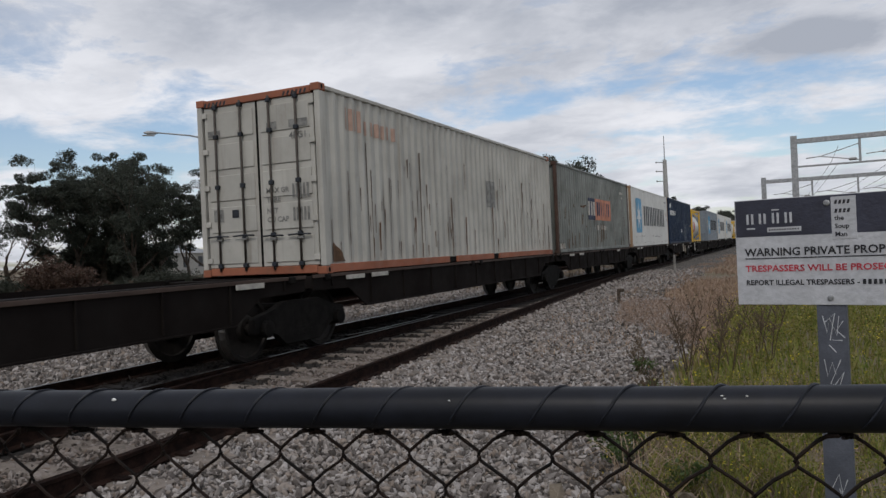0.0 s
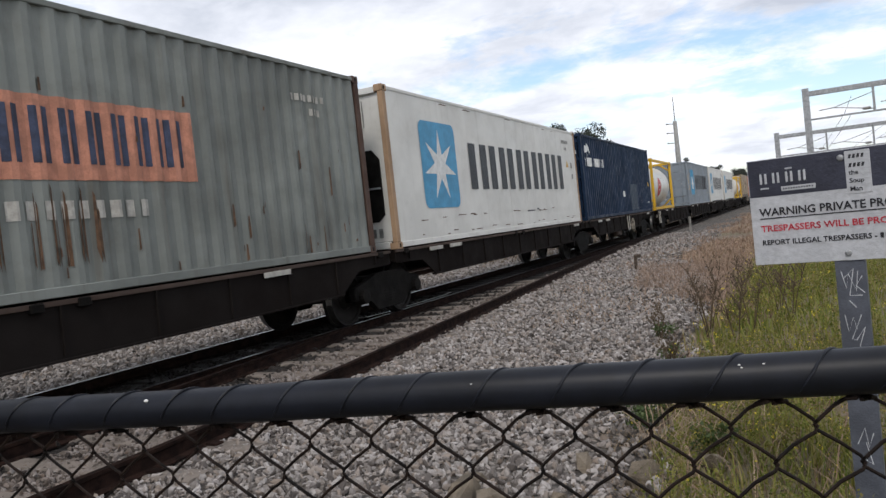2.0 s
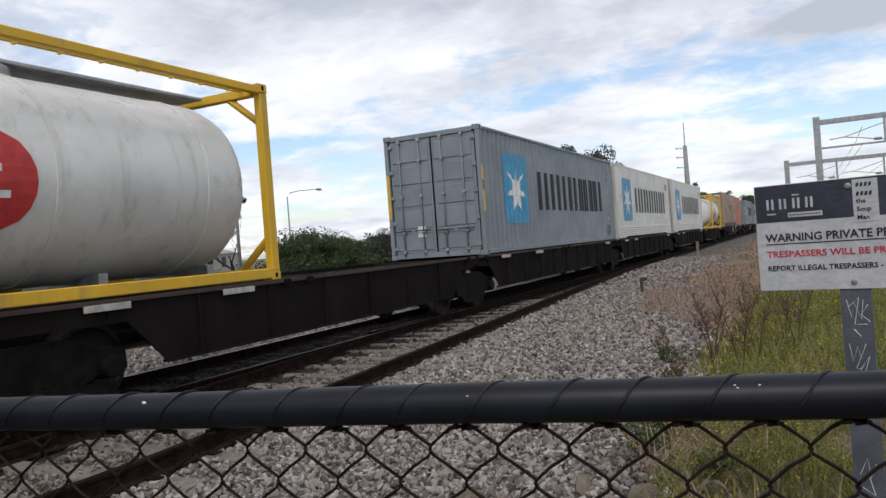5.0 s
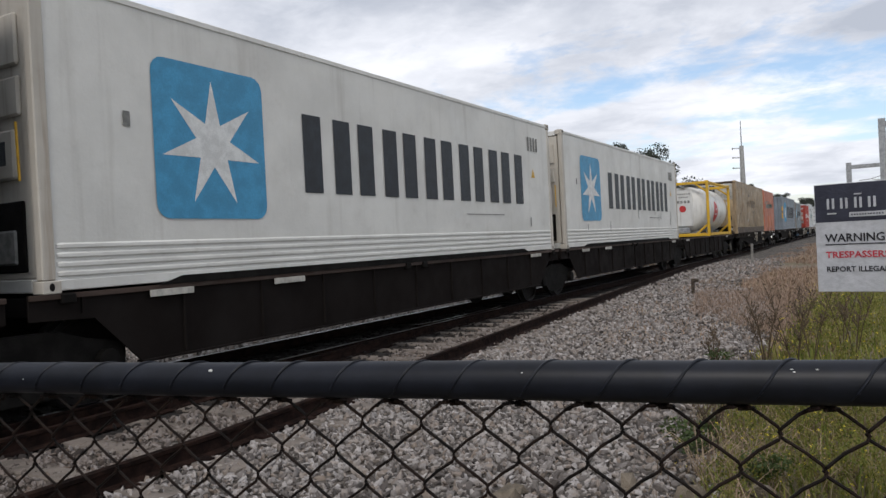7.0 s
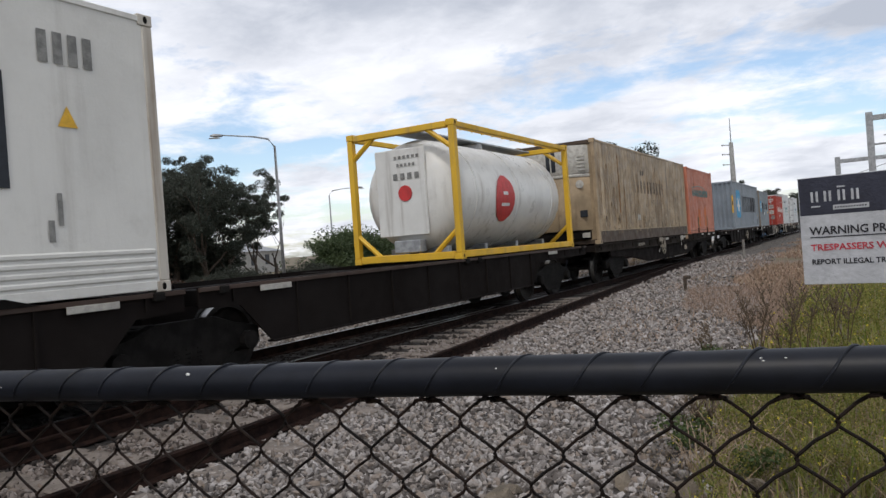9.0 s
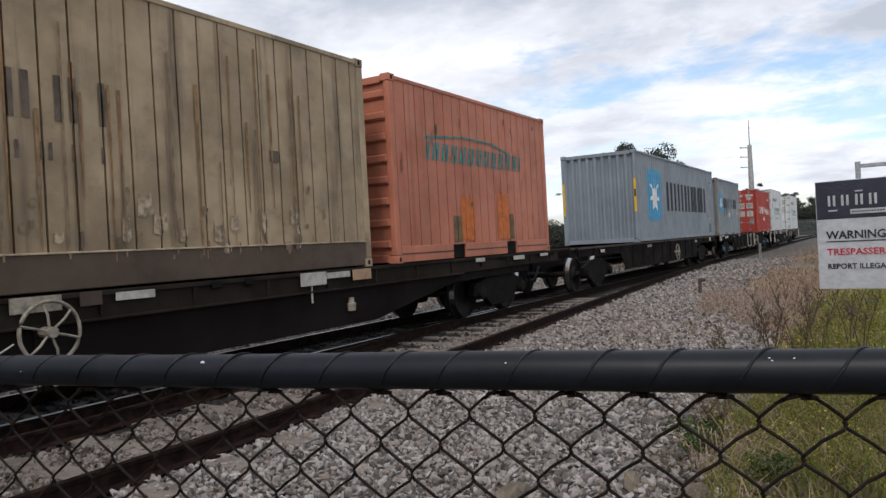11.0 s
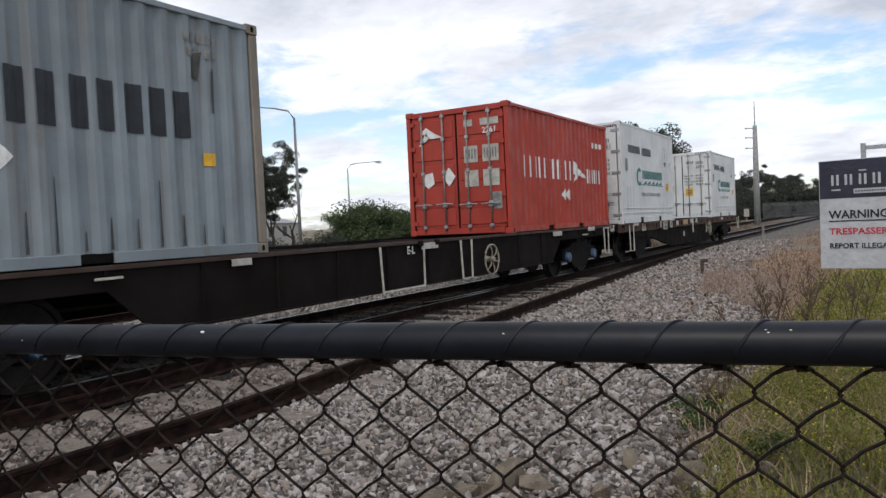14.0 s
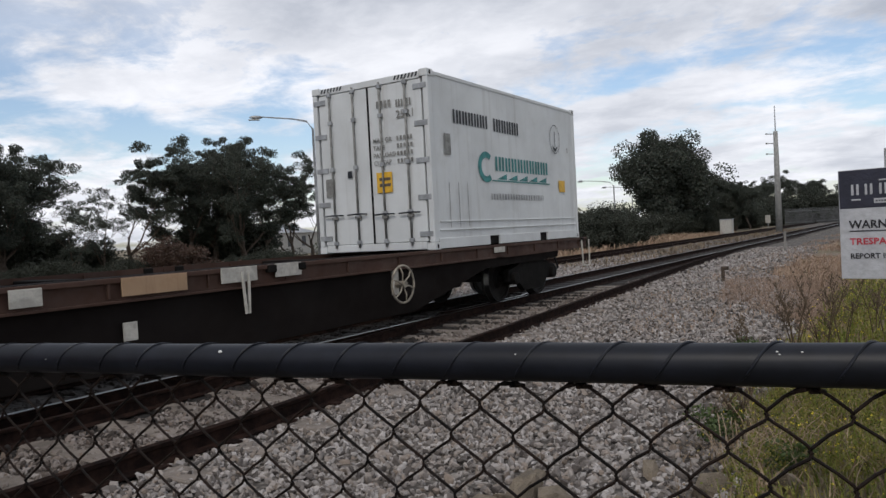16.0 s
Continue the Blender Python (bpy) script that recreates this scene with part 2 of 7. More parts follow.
M["wheel"] = plain("wheel_steel", (0.014, 0.012, 0.011), 0.65, 0.4, 6, 0.1, spec=0.2)
M["tread"] = plain("polished_tread", (0.42, 0.41, 0.40), 0.3, 0.15, 8, 1.0, 0.1)
M["grey_steel"] = plain("galvanised_steel", (0.33, 0.34, 0.35), 0.45, 0.2, 7, 0.5)
M["dull_white"] = plain("dull_white_paint", (0.40, 0.385, 0.35), 0.6, 0.2, 9)
M["worn_cream"] = plain("worn_cream_paint", (0.27, 0.24, 0.195), 0.65, 0.35, 11)
M["white_mark"] = plain("white_marking_paint", (0.66, 0.67, 0.66), 0.55, 0.12, 8)
M["black_mark"] = plain("dark_marking_paint", (0.0125, 0.0165, 0.023), 0.5, 0.3, 8)
M["grey_mark"] = plain("faded_grey_marking", (0.20, 0.20, 0.19), 0.6, 0.3, 9)
M["blue_mark"] = plain("bright_blue_marking", (0.050, 0.27, 0.47), 0.5, 0.12, 5)
M["dull_blue_mark"] = plain("dark_blue_marking", (0.035, 0.045, 0.085), 0.6, 0.4, 6)
M["salmon_mark"] = plain("faded_salmon_marking", (0.46, 0.20, 0.13), 0.6, 0.2, 6)
M["pale_orange_mark"] = plain("pale_orange_marking", (0.44, 0.29, 0.225), 0.6, 0.12, 7)
M["teal_mark"] = plain("teal_marking", (0.03, 0.19, 0.19), 0.55, 0.3, 7)
M["red_mark"] = plain("red_marking", (0.48, 0.035, 0.035), 0.5, 0.15, 7)
M["yellow_mark"] = plain("yellow_sticker", (0.66, 0.38, 0.03), 0.5, 0.12, 7)
M["tan_mark"] = plain("brown_marking", (0.10, 0.075, 0.055), 0.6, 0.3, 7)
M["pale_patch"] = plain("pale_patch_paint", (0.026, 0.042, 0.066), 0.5, 0.12, 7)
M["tan_blotch"] = plain("dull_brown_blotch", (0.205, 0.145, 0.089), 0.6, 0.3, 7)
M["rust_run"] = plain("orange_rust_run", (0.235, 0.135, 0.062), 0.7, 0.35, 5)
M["pale_tan"] = plain("pale_worn_tan", (0.36, 0.285, 0.195), 0.65, 0.3, 6)
M["faded_tan"] = plain("faded_tan_paint", (0.335, 0.262, 0.178), 0.6, 0.45, 14)
M["scuff_grey"] = plain("scuffed_dark_patch", (0.125, 0.148, 0.168), 0.6, 0.3, 5)
M["olive_patch"] = plain("olive_brown_patch", (0.15, 0.092, 0.042), 0.65, 0.3, 6)
M["orange_wear"] = plain("brown_orange_wear", (0.27, 0.088, 0.048), 0.7, 0.3, 7)
M["soot"] = plain("dark_run_stain", (0.062, 0.062, 0.058), 0.7, 0.35, 8)
M["rust_patch"] = plain("bare_orange_patch", (0.52, 0.13, 0.02), 0.6, 0.2, 6)
M["vinyl"] = plain("black_vinyl_sleeve", (0.0072, 0.0086, 0.0135), 0.45, 0.35, 9, 0.0, 0.10, 0.001, spec=0.25)
M["coat"] = plain("black_coated_wire", (0.009, 0.0075, 0.007), 0.65, 0.4, 30, 0.0, 0.4, 0.001, second=(0.020, 0.012, 0.009), spec=0.12)
M["speck"] = plain("white_bird_speck", (0.7, 0.7, 0.68), 0.7, 0.1, 30)
M["sign_white"] = plain("sign_white_face", (0.47, 0.48, 0.505), 0.45, 0.08, 5)
M["sign_dark"] = plain("sign_dark_face", (0.030, 0.032, 0.050), 0.45, 0.25, 5)
M["sign_ink"] = plain("sign_black_ink", (0.02, 0.02, 0.025), 0.5, 0.2, 9)
M["sign_red"] = plain("sign_red_ink", (0.50, 0.05, 0.07), 0.5, 0.15, 9)
M["post"] = plain("grey_painted_post", (0.080, 0.088, 0.110), 0.55, 0.2, 9)
M["scratch"] = plain("scratched_paint_pen", (0.52, 0.53, 0.55), 0.6, 0.15, 20)
M["rail_web"] = plain("rusty_rail_steel", (0.0135, 0.0080, 0.0068), 0.88, 0.4, 8, 0.0, 0.6, second=(0.027, 0.0145, 0.011), spec=0.08)
M["rail_head"] = plain("polished_rail_head", (0.15, 0.146, 0.142), 0.36, 0.15, 6, 1.0, 0.1)
M["concrete"] = plain("weathered_concrete", (0.21, 0.20, 0.185), 0.85, 0.2, 5, 0.0, 0.5)
M["pole"] = plain("weathered_concrete_pole", (0.27, 0.27, 0.26), 0.85, 0.15, 4)
M["stone"] = island("crushed_stone", [(0.060, 0.051, 0.046), (0.14, 0.122, 0.112), (0.26, 0.238, 0.224), (0.42, 0.392, 0.376), (0.22, 0.176, 0.142), (0.31, 0.29, 0.277)], 0.9)
M["brown_stone"] = island("rust_brown_stone", [(0.040, 0.031, 0.026), (0.10, 0.080, 0.068), (0.19, 0.162, 0.145), (0.28, 0.25, 0.232), (0.135, 0.098, 0.075)], 0.9)
# stones and sleepers under the train: oil stain plus its shade in the colour
M["dark_stone"] = island("oil_and_shade_stone", [(0.013, 0.010, 0.0085), (0.021, 0.016, 0.0135), (0.030, 0.023, 0.019)], 0.9)
M["oily_shaded_sleeper"] = plain("oil_and_shade_sleeper", (0.020, 0.0155, 0.013), 0.85, 0.3, 6)
M["bark"] = plain("grey_brown_bark", (0.085, 0.065, 0.050), 0.9, 0.35, 8, 0.0, 0.7, 0.02)
M["leaf"] = island("olive_leaves", [(0.030, 0.040, 0.033), (0.046, 0.058, 0.044), (0.068, 0.080, 0.058), (0.060, 0.056, 0.048)], 0.8, 0, trans=0.2)
M["bush_leaf"] = island("bush_leaves", [(0.04, 0.07, 0.018), (0.065, 0.10, 0.026), (0.095, 0.13, 0.04)], 0.6, 0, trans=0.3)
M["tan_rail"] = paint("dark_tan_rail", (0.062, 0.041, 0.027), 0.6, dirt=(0.03, 0.021, 0.015), grime=0.7, rust=0.5, streak=0.6)
# shrub foliage: olive leaf tones darkened, the shade put into the colour
M["shaded_shrub_leaf"] = island("shaded_shrub_leaves", [(0.022, 0.029, 0.021), (0.033, 0.040, 0.028), (0.045, 0.052, 0.036), (0.040, 0.036, 0.028)], 0.85, 0, trans=0.15)
M["red_leaf"] = island("red_brown_leaves", [(0.060, 0.032, 0.022), (0.085, 0.044, 0.030), (0.060, 0.046, 0.030)], 0.7, 0, trans=0.2)
M["green_leaf"] = island("fresh_green_leaves", [(0.040, 0.066, 0.026), (0.062, 0.092, 0.034), (0.085, 0.115, 0.045)], 0.7, 0, trans=0.3)
M["grass"] = island("meadow_grass", [(0.10, 0.14, 0.020), (0.18, 0.21, 0.032), (0.25, 0.245, 0.055), (0.30, 0.24, 0.09), (0.13, 0.17, 0.026)], 0.8, 0, trans=0.3)
M["straw"] = island("dry_straw", [(0.30, 0.215, 0.145), (0.36, 0.27, 0.185), (0.25, 0.155, 0.105), (0.33, 0.225, 0.155)], 0.85, 0)
M["dead"] = island("dead_brown_grass", [(0.10, 0.072, 0.048), (0.17, 0.125, 0.082), (0.24, 0.18, 0.12), (0.12, 0.09, 0.055)], 0.85, 0)
M["flower"] = island("yellow_blossom", [(0.62, 0.50, 0.03), (0.72, 0.60, 0.05)], 0.7, 0)
M["stalk"] = island("dry_brown_stalk", [(0.065, 0.045, 0.028), (0.11, 0.075, 0.042)], 0.85, 0)
M["mesh_fence"] = plain("grey_steel_fencing", (0.12, 0.125, 0.13), 0.6, 0.2, 3)
M["roof"] = plain("grey_roof_sheet", (0.25, 0.26, 0.27), 0.6, 0.15, 2)
M["lamp_glass"] = plain("lamp_lens", (0.5, 0.5, 0.48), 0.3, 0.1, 5)


def ground_material():
    m, nt, b = material("dry_verge_soil")
    col = mixed(nt, noisy(nt, 0.35, 0.35, 0.65, own=False), (0.17, 0.135, 0.10), (0.14, 0.125, 0.07))
    col = mixed(nt, scaled(nt, noisy(nt, 2.5, 0.4, 0.7, own=False), 0.6), col, (0.22, 0.165, 0.11))
    col = mixed(nt, scaled(nt, noisy(nt, 30, 0.4, 0.7, own=False), 0.5), col, (0.07, 0.055, 0.04))
    nt.links.new(col, b.inputs["Base Color"])
    b.inputs["Roughness"].default_value = 0.95
    bumped(nt, b, noisy(nt, 20, 0.2, 0.8, own=False), 0.7, 0.03)
    return m


def gravel_material(name="crushed_stone_bed", dark=(0.075, 0.064, 0.055), light=(0.29, 0.265, 0.24), stain=(0.16, 0.122, 0.09)):
    m, nt, b = material(name)
    co = nt.nodes.new("ShaderNodeTexCoord")
    v = nt.nodes.new("ShaderNodeTexVoronoi")
    v.inputs["Scale"].default_value = 19
    nt.links.new(co.outputs["Object"], v.inputs["Vector"])
    sp = nt.nodes.new("ShaderNodeSeparateColor")
    nt.links.new(v.outputs["Color"], sp.inputs[0])
    ramp = nt.nodes.new("ShaderNodeValToRGB")
    ramp.color_ramp.elements[0].color, ramp.color_ramp.elements[1].color = (*dark, 1), (*light, 1)
    nt.links.new(sp.outputs[0], ramp.inputs[0])
    # colour darkens towards each cell's edge: shade between stones, painted in
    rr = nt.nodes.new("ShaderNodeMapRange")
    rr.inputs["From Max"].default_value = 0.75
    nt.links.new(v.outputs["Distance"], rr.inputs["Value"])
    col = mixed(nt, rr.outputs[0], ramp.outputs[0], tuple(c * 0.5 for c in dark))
    col = mixed(nt, scaled(nt, noisy(nt, 0.5, 0.45, 0.75, own=False), 0.45), col, stain)
    nt.links.new(col, b.inputs["Base Color"])
    b.inputs["Roughness"].default_value = 0.95
    inv = nt.nodes.new("ShaderNodeMath")
    inv.operation = "SUBTRACT"
    inv.inputs[0].default_value = 1.0
    nt.links.new(v.outputs["Distance"], inv.inputs[1])
    bumped(nt, b, inv.outputs[0], 0.9, 0.03)
    return m


M["soil"] = ground_material()
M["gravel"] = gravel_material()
# oil-stained bed, its tones lowered further for the shade under the train
M["oily_shaded_gravel"] = gravel_material("oil_and_shade_bed", (0.012, 0.0095, 0.008), (0.028, 0.022, 0.018), (0.022, 0.016, 0.0125))

# ---- mesh helpers ----


def mesh_of(name, bm, mat):
    me = bpy.data.meshes.new(name)
    bm.normal_update()
    bm.to_mesh(me)
    bm.free()
    for mm in (mat if isinstance(mat, (list, tuple)) else [mat]):
        me.materials.append(mm)
    return me


def thing(name, label, category, group="", kind="", m=None, bm=None, mat=None):
    """A top-level thing: an Empty at its base, or one mesh."""
    ob = new(name, mesh_of(name, bm, mat) if bm else None)
    if m is not None:
        ob.matrix_basis = m
    return tagged(ob, label, category, group, kind)


def part(name, bm, mat, parent, label="", m=None, smooth=False, kind=""):
    """Links a bmesh (or shared mesh data) as one part under a thing or a part."""
    me = bm if isinstance(bm, bpy.types.Mesh) else mesh_of(name, bm, mat)
    ob = new(name, me)
    ob.parent = parent
    if m is not None:
        ob.matrix_basis = m
    if smooth:
        me.shade_smooth()
    if kind:
        ob["kind"] = kind
    return tagged(ob, label)


def box(x0, x1, y0, y1, z0, z1, bevel=0.0, bm=None):
    """A block between two corners, with worn edges."""
    own = bmesh.new() if (bm is None or bevel) else bm
    vs = [own.verts.new(p) for p in ((x0, y0, z0), (x1, y0, z0), (x1, y1, z0), (x0, y1, z0), (x0, y0, z1), (x1, y0, z1), (x1, y1, z1), (x0, y1, z1))]
    for f in ((3, 2, 1, 0), (4, 5, 6, 7), (0, 1, 5, 4), (1, 2, 6, 5), (2, 3, 7, 6), (3, 0, 4, 7)):
        own.faces.new([vs[i] for i in f])
    if bevel:
        bmesh.ops.bevel(own, geom=own.edges[:], offset=bevel, segments=1, affect="EDGES")
        if bm is not None:
            join(bm, own)
            return bm
    return own


def join(bm, other):
    me = bpy.data.meshes.new("tmp")
    other.to_mesh(me)
    other.free()
    bm.from_mesh(me)
    bpy.data.meshes.remove(me)
    return bm


def tube(points, radius, sides=8, bm=None, taper=None, cap=True):
    """A round bar along a line of points; taper: the radius at each point."""
    bm = bm or bmesh.new()
    pts = [Vector(p) for p in points]
    rings = []
    for i, p in enumerate(pts):
        d = (pts[min(i + 1, len(pts) - 1)] - pts[max(i - 1, 0)]).normalized()
        a = d.orthogonal().normalized() if abs(d.z) > 0.95 else d.cross(Vector((0, 0, 1))).normalized()
        b = d.cross(a).normalized()
        r = taper[i] if taper else radius
        rings.append([bm.verts.new(p + a * (r * math.cos(k * 2 * math.pi / sides)) + b * (r * math.sin(k * 2 * math.pi / sides))) for k in range(sides)])
    for u, w in zip(rings, rings[1:]):
        for k in range(sides):
            bm.faces.new((u[k], u[(k + 1) % sides], w[(k + 1) % sides], w[k]))
    if cap:
        bm.faces.new(rings[0][::-1])
        bm.faces.new(rings[-1])
    return bm


def lathe(profile, sides=24, axis="y", bm=None):
    """A turned body: profile of (along the axis, radius)."""
    bm = bm or bmesh.new()
    rings = []
    for h, r in profile:
        ring = []
        for k in range(sides):
            c, s = r * math.cos(k * 2 * math.pi / sides), r * math.sin(k * 2 * math.pi / sides)
            ring.append(bm.verts.new({"x": (h, c, s), "y": (s, h, c), "z": (c, s, h)}[axis]))
        rings.append(ring)
    for u, w in zip(rings, rings[1:]):
        for k in range(sides):
            bm.faces.new((u[k], u[(k + 1) % sides], w[(k + 1) % sides], w[k]))
    bm.faces.new(rings[0][::-1])
    bm.faces.new(rings[-1])
    return bm


def prism(outline, y0, y1, bm=None):
    """An outline in x and z, given a thickness in y."""
    bm = bm or bmesh.new()
    a = [bm.verts.new((x, y0, z)) for x, z in outline]
    b = [bm.verts.new((x, y1, z)) for x, z in outline]
    n = len(outline)
    bm.faces.new(a)
    bm.faces.new(b[::-1])
    for i in range(n):
        bm.faces.new((a[(i + 1) % n], a[i], b[i], b[(i + 1) % n]))
    return bm


# ---- ground, ballast and tracks ----
TRACK_Y = 7.55      # centre line of the train's track
RAIL_TOP = 0.18
CENTRE_NEAR_SIDE = 6.33


def ground_z(x, y):
    """The verge rises gently past the fence line and falls away beyond the tracks."""
    return -0.05 + 0.02 * math.sin(0.7 * x + 1.3 * y)


def build_ground():
    bm = bmesh.new()
    xs = [-2500, -400, -80, -30, -10, 0, 6, 12, 20, 30, 45, 70, 120, 250, 800, 3000]
    ys = [-2500, -400, -80, -25, -8, -3, 0, 2, 4, 12, 18, 30, 60, 120, 400, 2500]
    vs = [[bm.verts.new((x, y, ground_z(x, y) if abs(x) < 100 and abs(y) < 50 else -0.05)) for y in ys] for x in xs]
    for i in range(len(xs) - 1):
        for j in range(len(ys) - 1):
            bm.faces.new((vs[i][j], vs[i + 1][j], vs[i + 1][j + 1], vs[i][j + 1]))
    thing("ground", "dry earth and weeds beside the railway", "ground", kind="structure", bm=bm, mat=M["soil"])


def bed_edge(x):
    """The near edge of the crushed stone, uneven, drawing in towards the tracks farther off."""
    e = 0.95 + 0.40 * noise.noise((x * 0.35, 3.1, 0)) + 0.18 * noise.noise((x * 1.3, 7.7, 0))
    return e + 0.3 * max(0.0, min(1.0, (x - 3) / 3)) + 1.9 * max(0.0, min(1.0, (x - 14) / 8)) + 0.6 * max(0, min(1, (x - 30) / 40))


def build_ballast():
    bm = bmesh.new()
    xs = [-60 + 2.0 * i for i in range(30)] + [0.5 * i for i in range(0, 80)] + [40 + 4.0 * i for i in range(1, 90)]
    rows = []
    for x in xs:
        e = bed_edge(x)
        ys = [(e, -0.06), (e + 0.35, 0.0), (4.0, 0.0), (6.0, 0.0), (9.0, 0.0), (11.2, 0.0), (14.6, -0.02), (15.2, -0.10)]
        rows.append([bm.verts.new((x, y, z + 0.012 * noise.noise((x * 0.9, y * 0.9, 1)))) for y, z in ys])
    for a, b in zip(rows, rows[1:]):
        for i in range(len(a) - 1):
            bm.faces.new((a[i], b[i], b[i + 1], a[i + 1]))
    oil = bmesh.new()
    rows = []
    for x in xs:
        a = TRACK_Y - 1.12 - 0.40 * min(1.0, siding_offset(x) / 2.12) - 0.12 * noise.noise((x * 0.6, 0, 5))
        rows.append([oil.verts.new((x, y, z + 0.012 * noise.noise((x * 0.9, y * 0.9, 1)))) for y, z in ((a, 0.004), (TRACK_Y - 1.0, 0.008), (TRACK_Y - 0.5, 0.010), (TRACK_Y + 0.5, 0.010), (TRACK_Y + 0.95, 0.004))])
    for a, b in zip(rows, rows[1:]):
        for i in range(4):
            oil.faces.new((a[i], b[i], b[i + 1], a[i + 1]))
    thing("track_bed", "oil-stained ballast between the running rails, coloured darker for the train's shade", "ballast", kind="structure", bm=oil, mat=M["oily_shaded_gravel"])
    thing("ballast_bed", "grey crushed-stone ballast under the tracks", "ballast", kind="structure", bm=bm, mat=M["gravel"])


def stone_mesh(name, centres, sizes, seed):
    """Many angular stones in one mesh."""
    rng = np.random.default_rng(seed)
    ico = bmesh.new()
    bmesh.ops.create_icosphere(ico, subdivisions=1, radius=1.0)
    base = np.array([v.co[:] for v in ico.verts])
    tris = np.array([[v.index for v in f.verts] for f in ico.faces])
    ico.free()
    n = len(centres)
    sh = rng.uniform(0.55, 1.3, (n, 1, 3)) * np.array([1.35, 0.9, 0.58])
    jag = rng.uniform(0.62, 1.3, (n, len(base), 1))
    q = rng.normal(size=(n, 4))
    q /= np.linalg.norm(q, axis=1)[:, None]
    w, x, y, z = q.T
    R = np.stack([1 - 2 * (y * y + z * z), 2 * (x * y - z * w), 2 * (x * z + y * w), 2 * (x * y + z * w), 1 - 2 * (x * x + z * z), 2 * (y * z - x * w),
                  2 * (x * z - y * w), 2 * (y * z + x * w), 1 - 2 * (x * x + y * y)], axis=1).reshape(n, 3, 3)
    V = (base[None] * sh * jag) @ R.transpose(0, 2, 1) * sizes[:, None, None] + centres[:, None, :]
    T = (tris[None] + (np.arange(n) * len(base))[:, None, None]).reshape(-1, 3)
    me = bpy.data.meshes.new(name)
    me.vertices.add(n * len(base))
    me.vertices.foreach_set("co", V.astype(np.float32).ravel())
    me.loops.add(T.size)
    me.loops.foreach_set("vertex_index", T.astype(np.int32).ravel())
    me.polygons.add(len(T))
    me.polygons.foreach_set("loop_start", np.arange(0, T.size, 3, dtype=np.int32))
    me.update(calc_edges=True)
    me.shade_flat()
    return me


def build_stones():
    rng = np.random.default_rng(5)
    spans = [((0.6, 6.0), (0.5, 6.45), 780, 0.0265), ((6.0, 12.0), (0.9, 6.45), 560, 0.0285), ((12.0, 22.0), (1.6, 6.5), 300, 0.033), ((22.0, 40.0), (3.0, 6.6), 70, 0.044),
             ((-6.0, 0.6), (0.7, 3.2), 160, 0.032), ((-6.0, 1.0), (3.2, 6.5), 160, 0.034), ((-6.0, 16.0), (6.0, 8.4), 130, 0.034), ((1.5, 16.0), (8.45, 12.0), 150, 0.036), ((16.0, 34.0), (8.5, 12.0), 70, 0.045)]
    for (xa, xb), (ya, yb), dens, size in spans:
        n = int((xb - xa) * (yb - ya) * dens)
        c = np.stack([rng.uniform(xa, xb, n), rng.uniform(ya, yb, n), np.zeros(n)], axis=1)
        keep = np.array([p[1] > bed_edge(p[0]) - 0.15 + 0.4 * abs(r) for p, r in zip(c, rng.normal(size=n))])
        if yb > 6 and ya < 6:      # none on the rails, none past the edge of the oily, shade-darkened bed
            inner = np.array([TRACK_Y - 1.10 - 0.42 * min(1.0, siding_offset(p[0]) / 2.12) + 0.10 * noise.noise((p[0] * 1.4, p[1], 3)) for p in c])
            near = np.array([TRACK_Y - 0.752 - siding_offset(p[0]) for p in c])
            keep &= (c[:, 1] < inner) & ((c[:, 1] < near - 0.085) | (c[:, 1] > near + 0.06))
        c = c[keep]
        s = rng.uniform(0.5, 1.35, len(c)) * size
        c[:, 2] = rng.uniform(-0.012, 0.026, len(c))
        if yb > 6 and ya < 6:      # the stones between the siding's rails are brown with rust
            rusty = np.array([p[1] > TRACK_Y - 0.752 - siding_offset(p[0]) for p in c])
            me = stone_mesh("ballast_stones", c[rusty], s[rusty], 61 + abs(int(xa * 3)))
            me.materials.append(M["brown_stone"])
            tagged(new("ballast_stones", me), "rust-brown crushed stones between the siding rails", "gravel", kind="stuff")
            c, s = c[~rusty], s[~rusty]
        me = stone_mesh("ballast_stones", c, s, 11 + abs(int(xa * 7 + ya)))
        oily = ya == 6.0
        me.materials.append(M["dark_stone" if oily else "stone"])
        tagged(new("ballast_stones", me), "oil-stained stones between the running rails, coloured darker for the train's shade" if oily else "loose angular grey crushed stones beside the rails", "gravel", kind="stuff")


RAIL_PROFILE = [(-0.070, 0.0), (0.070, 0.0), (0.070, 0.012), (0.012, 0.030), (0.010, 0.120), (0.034, 0.132), (0.035, 0.158), (-0.035, 0.158), (-0.034, 0.132), (-0.010, 0.120), (-0.012, 0.030), (-0.070, 0.012)]


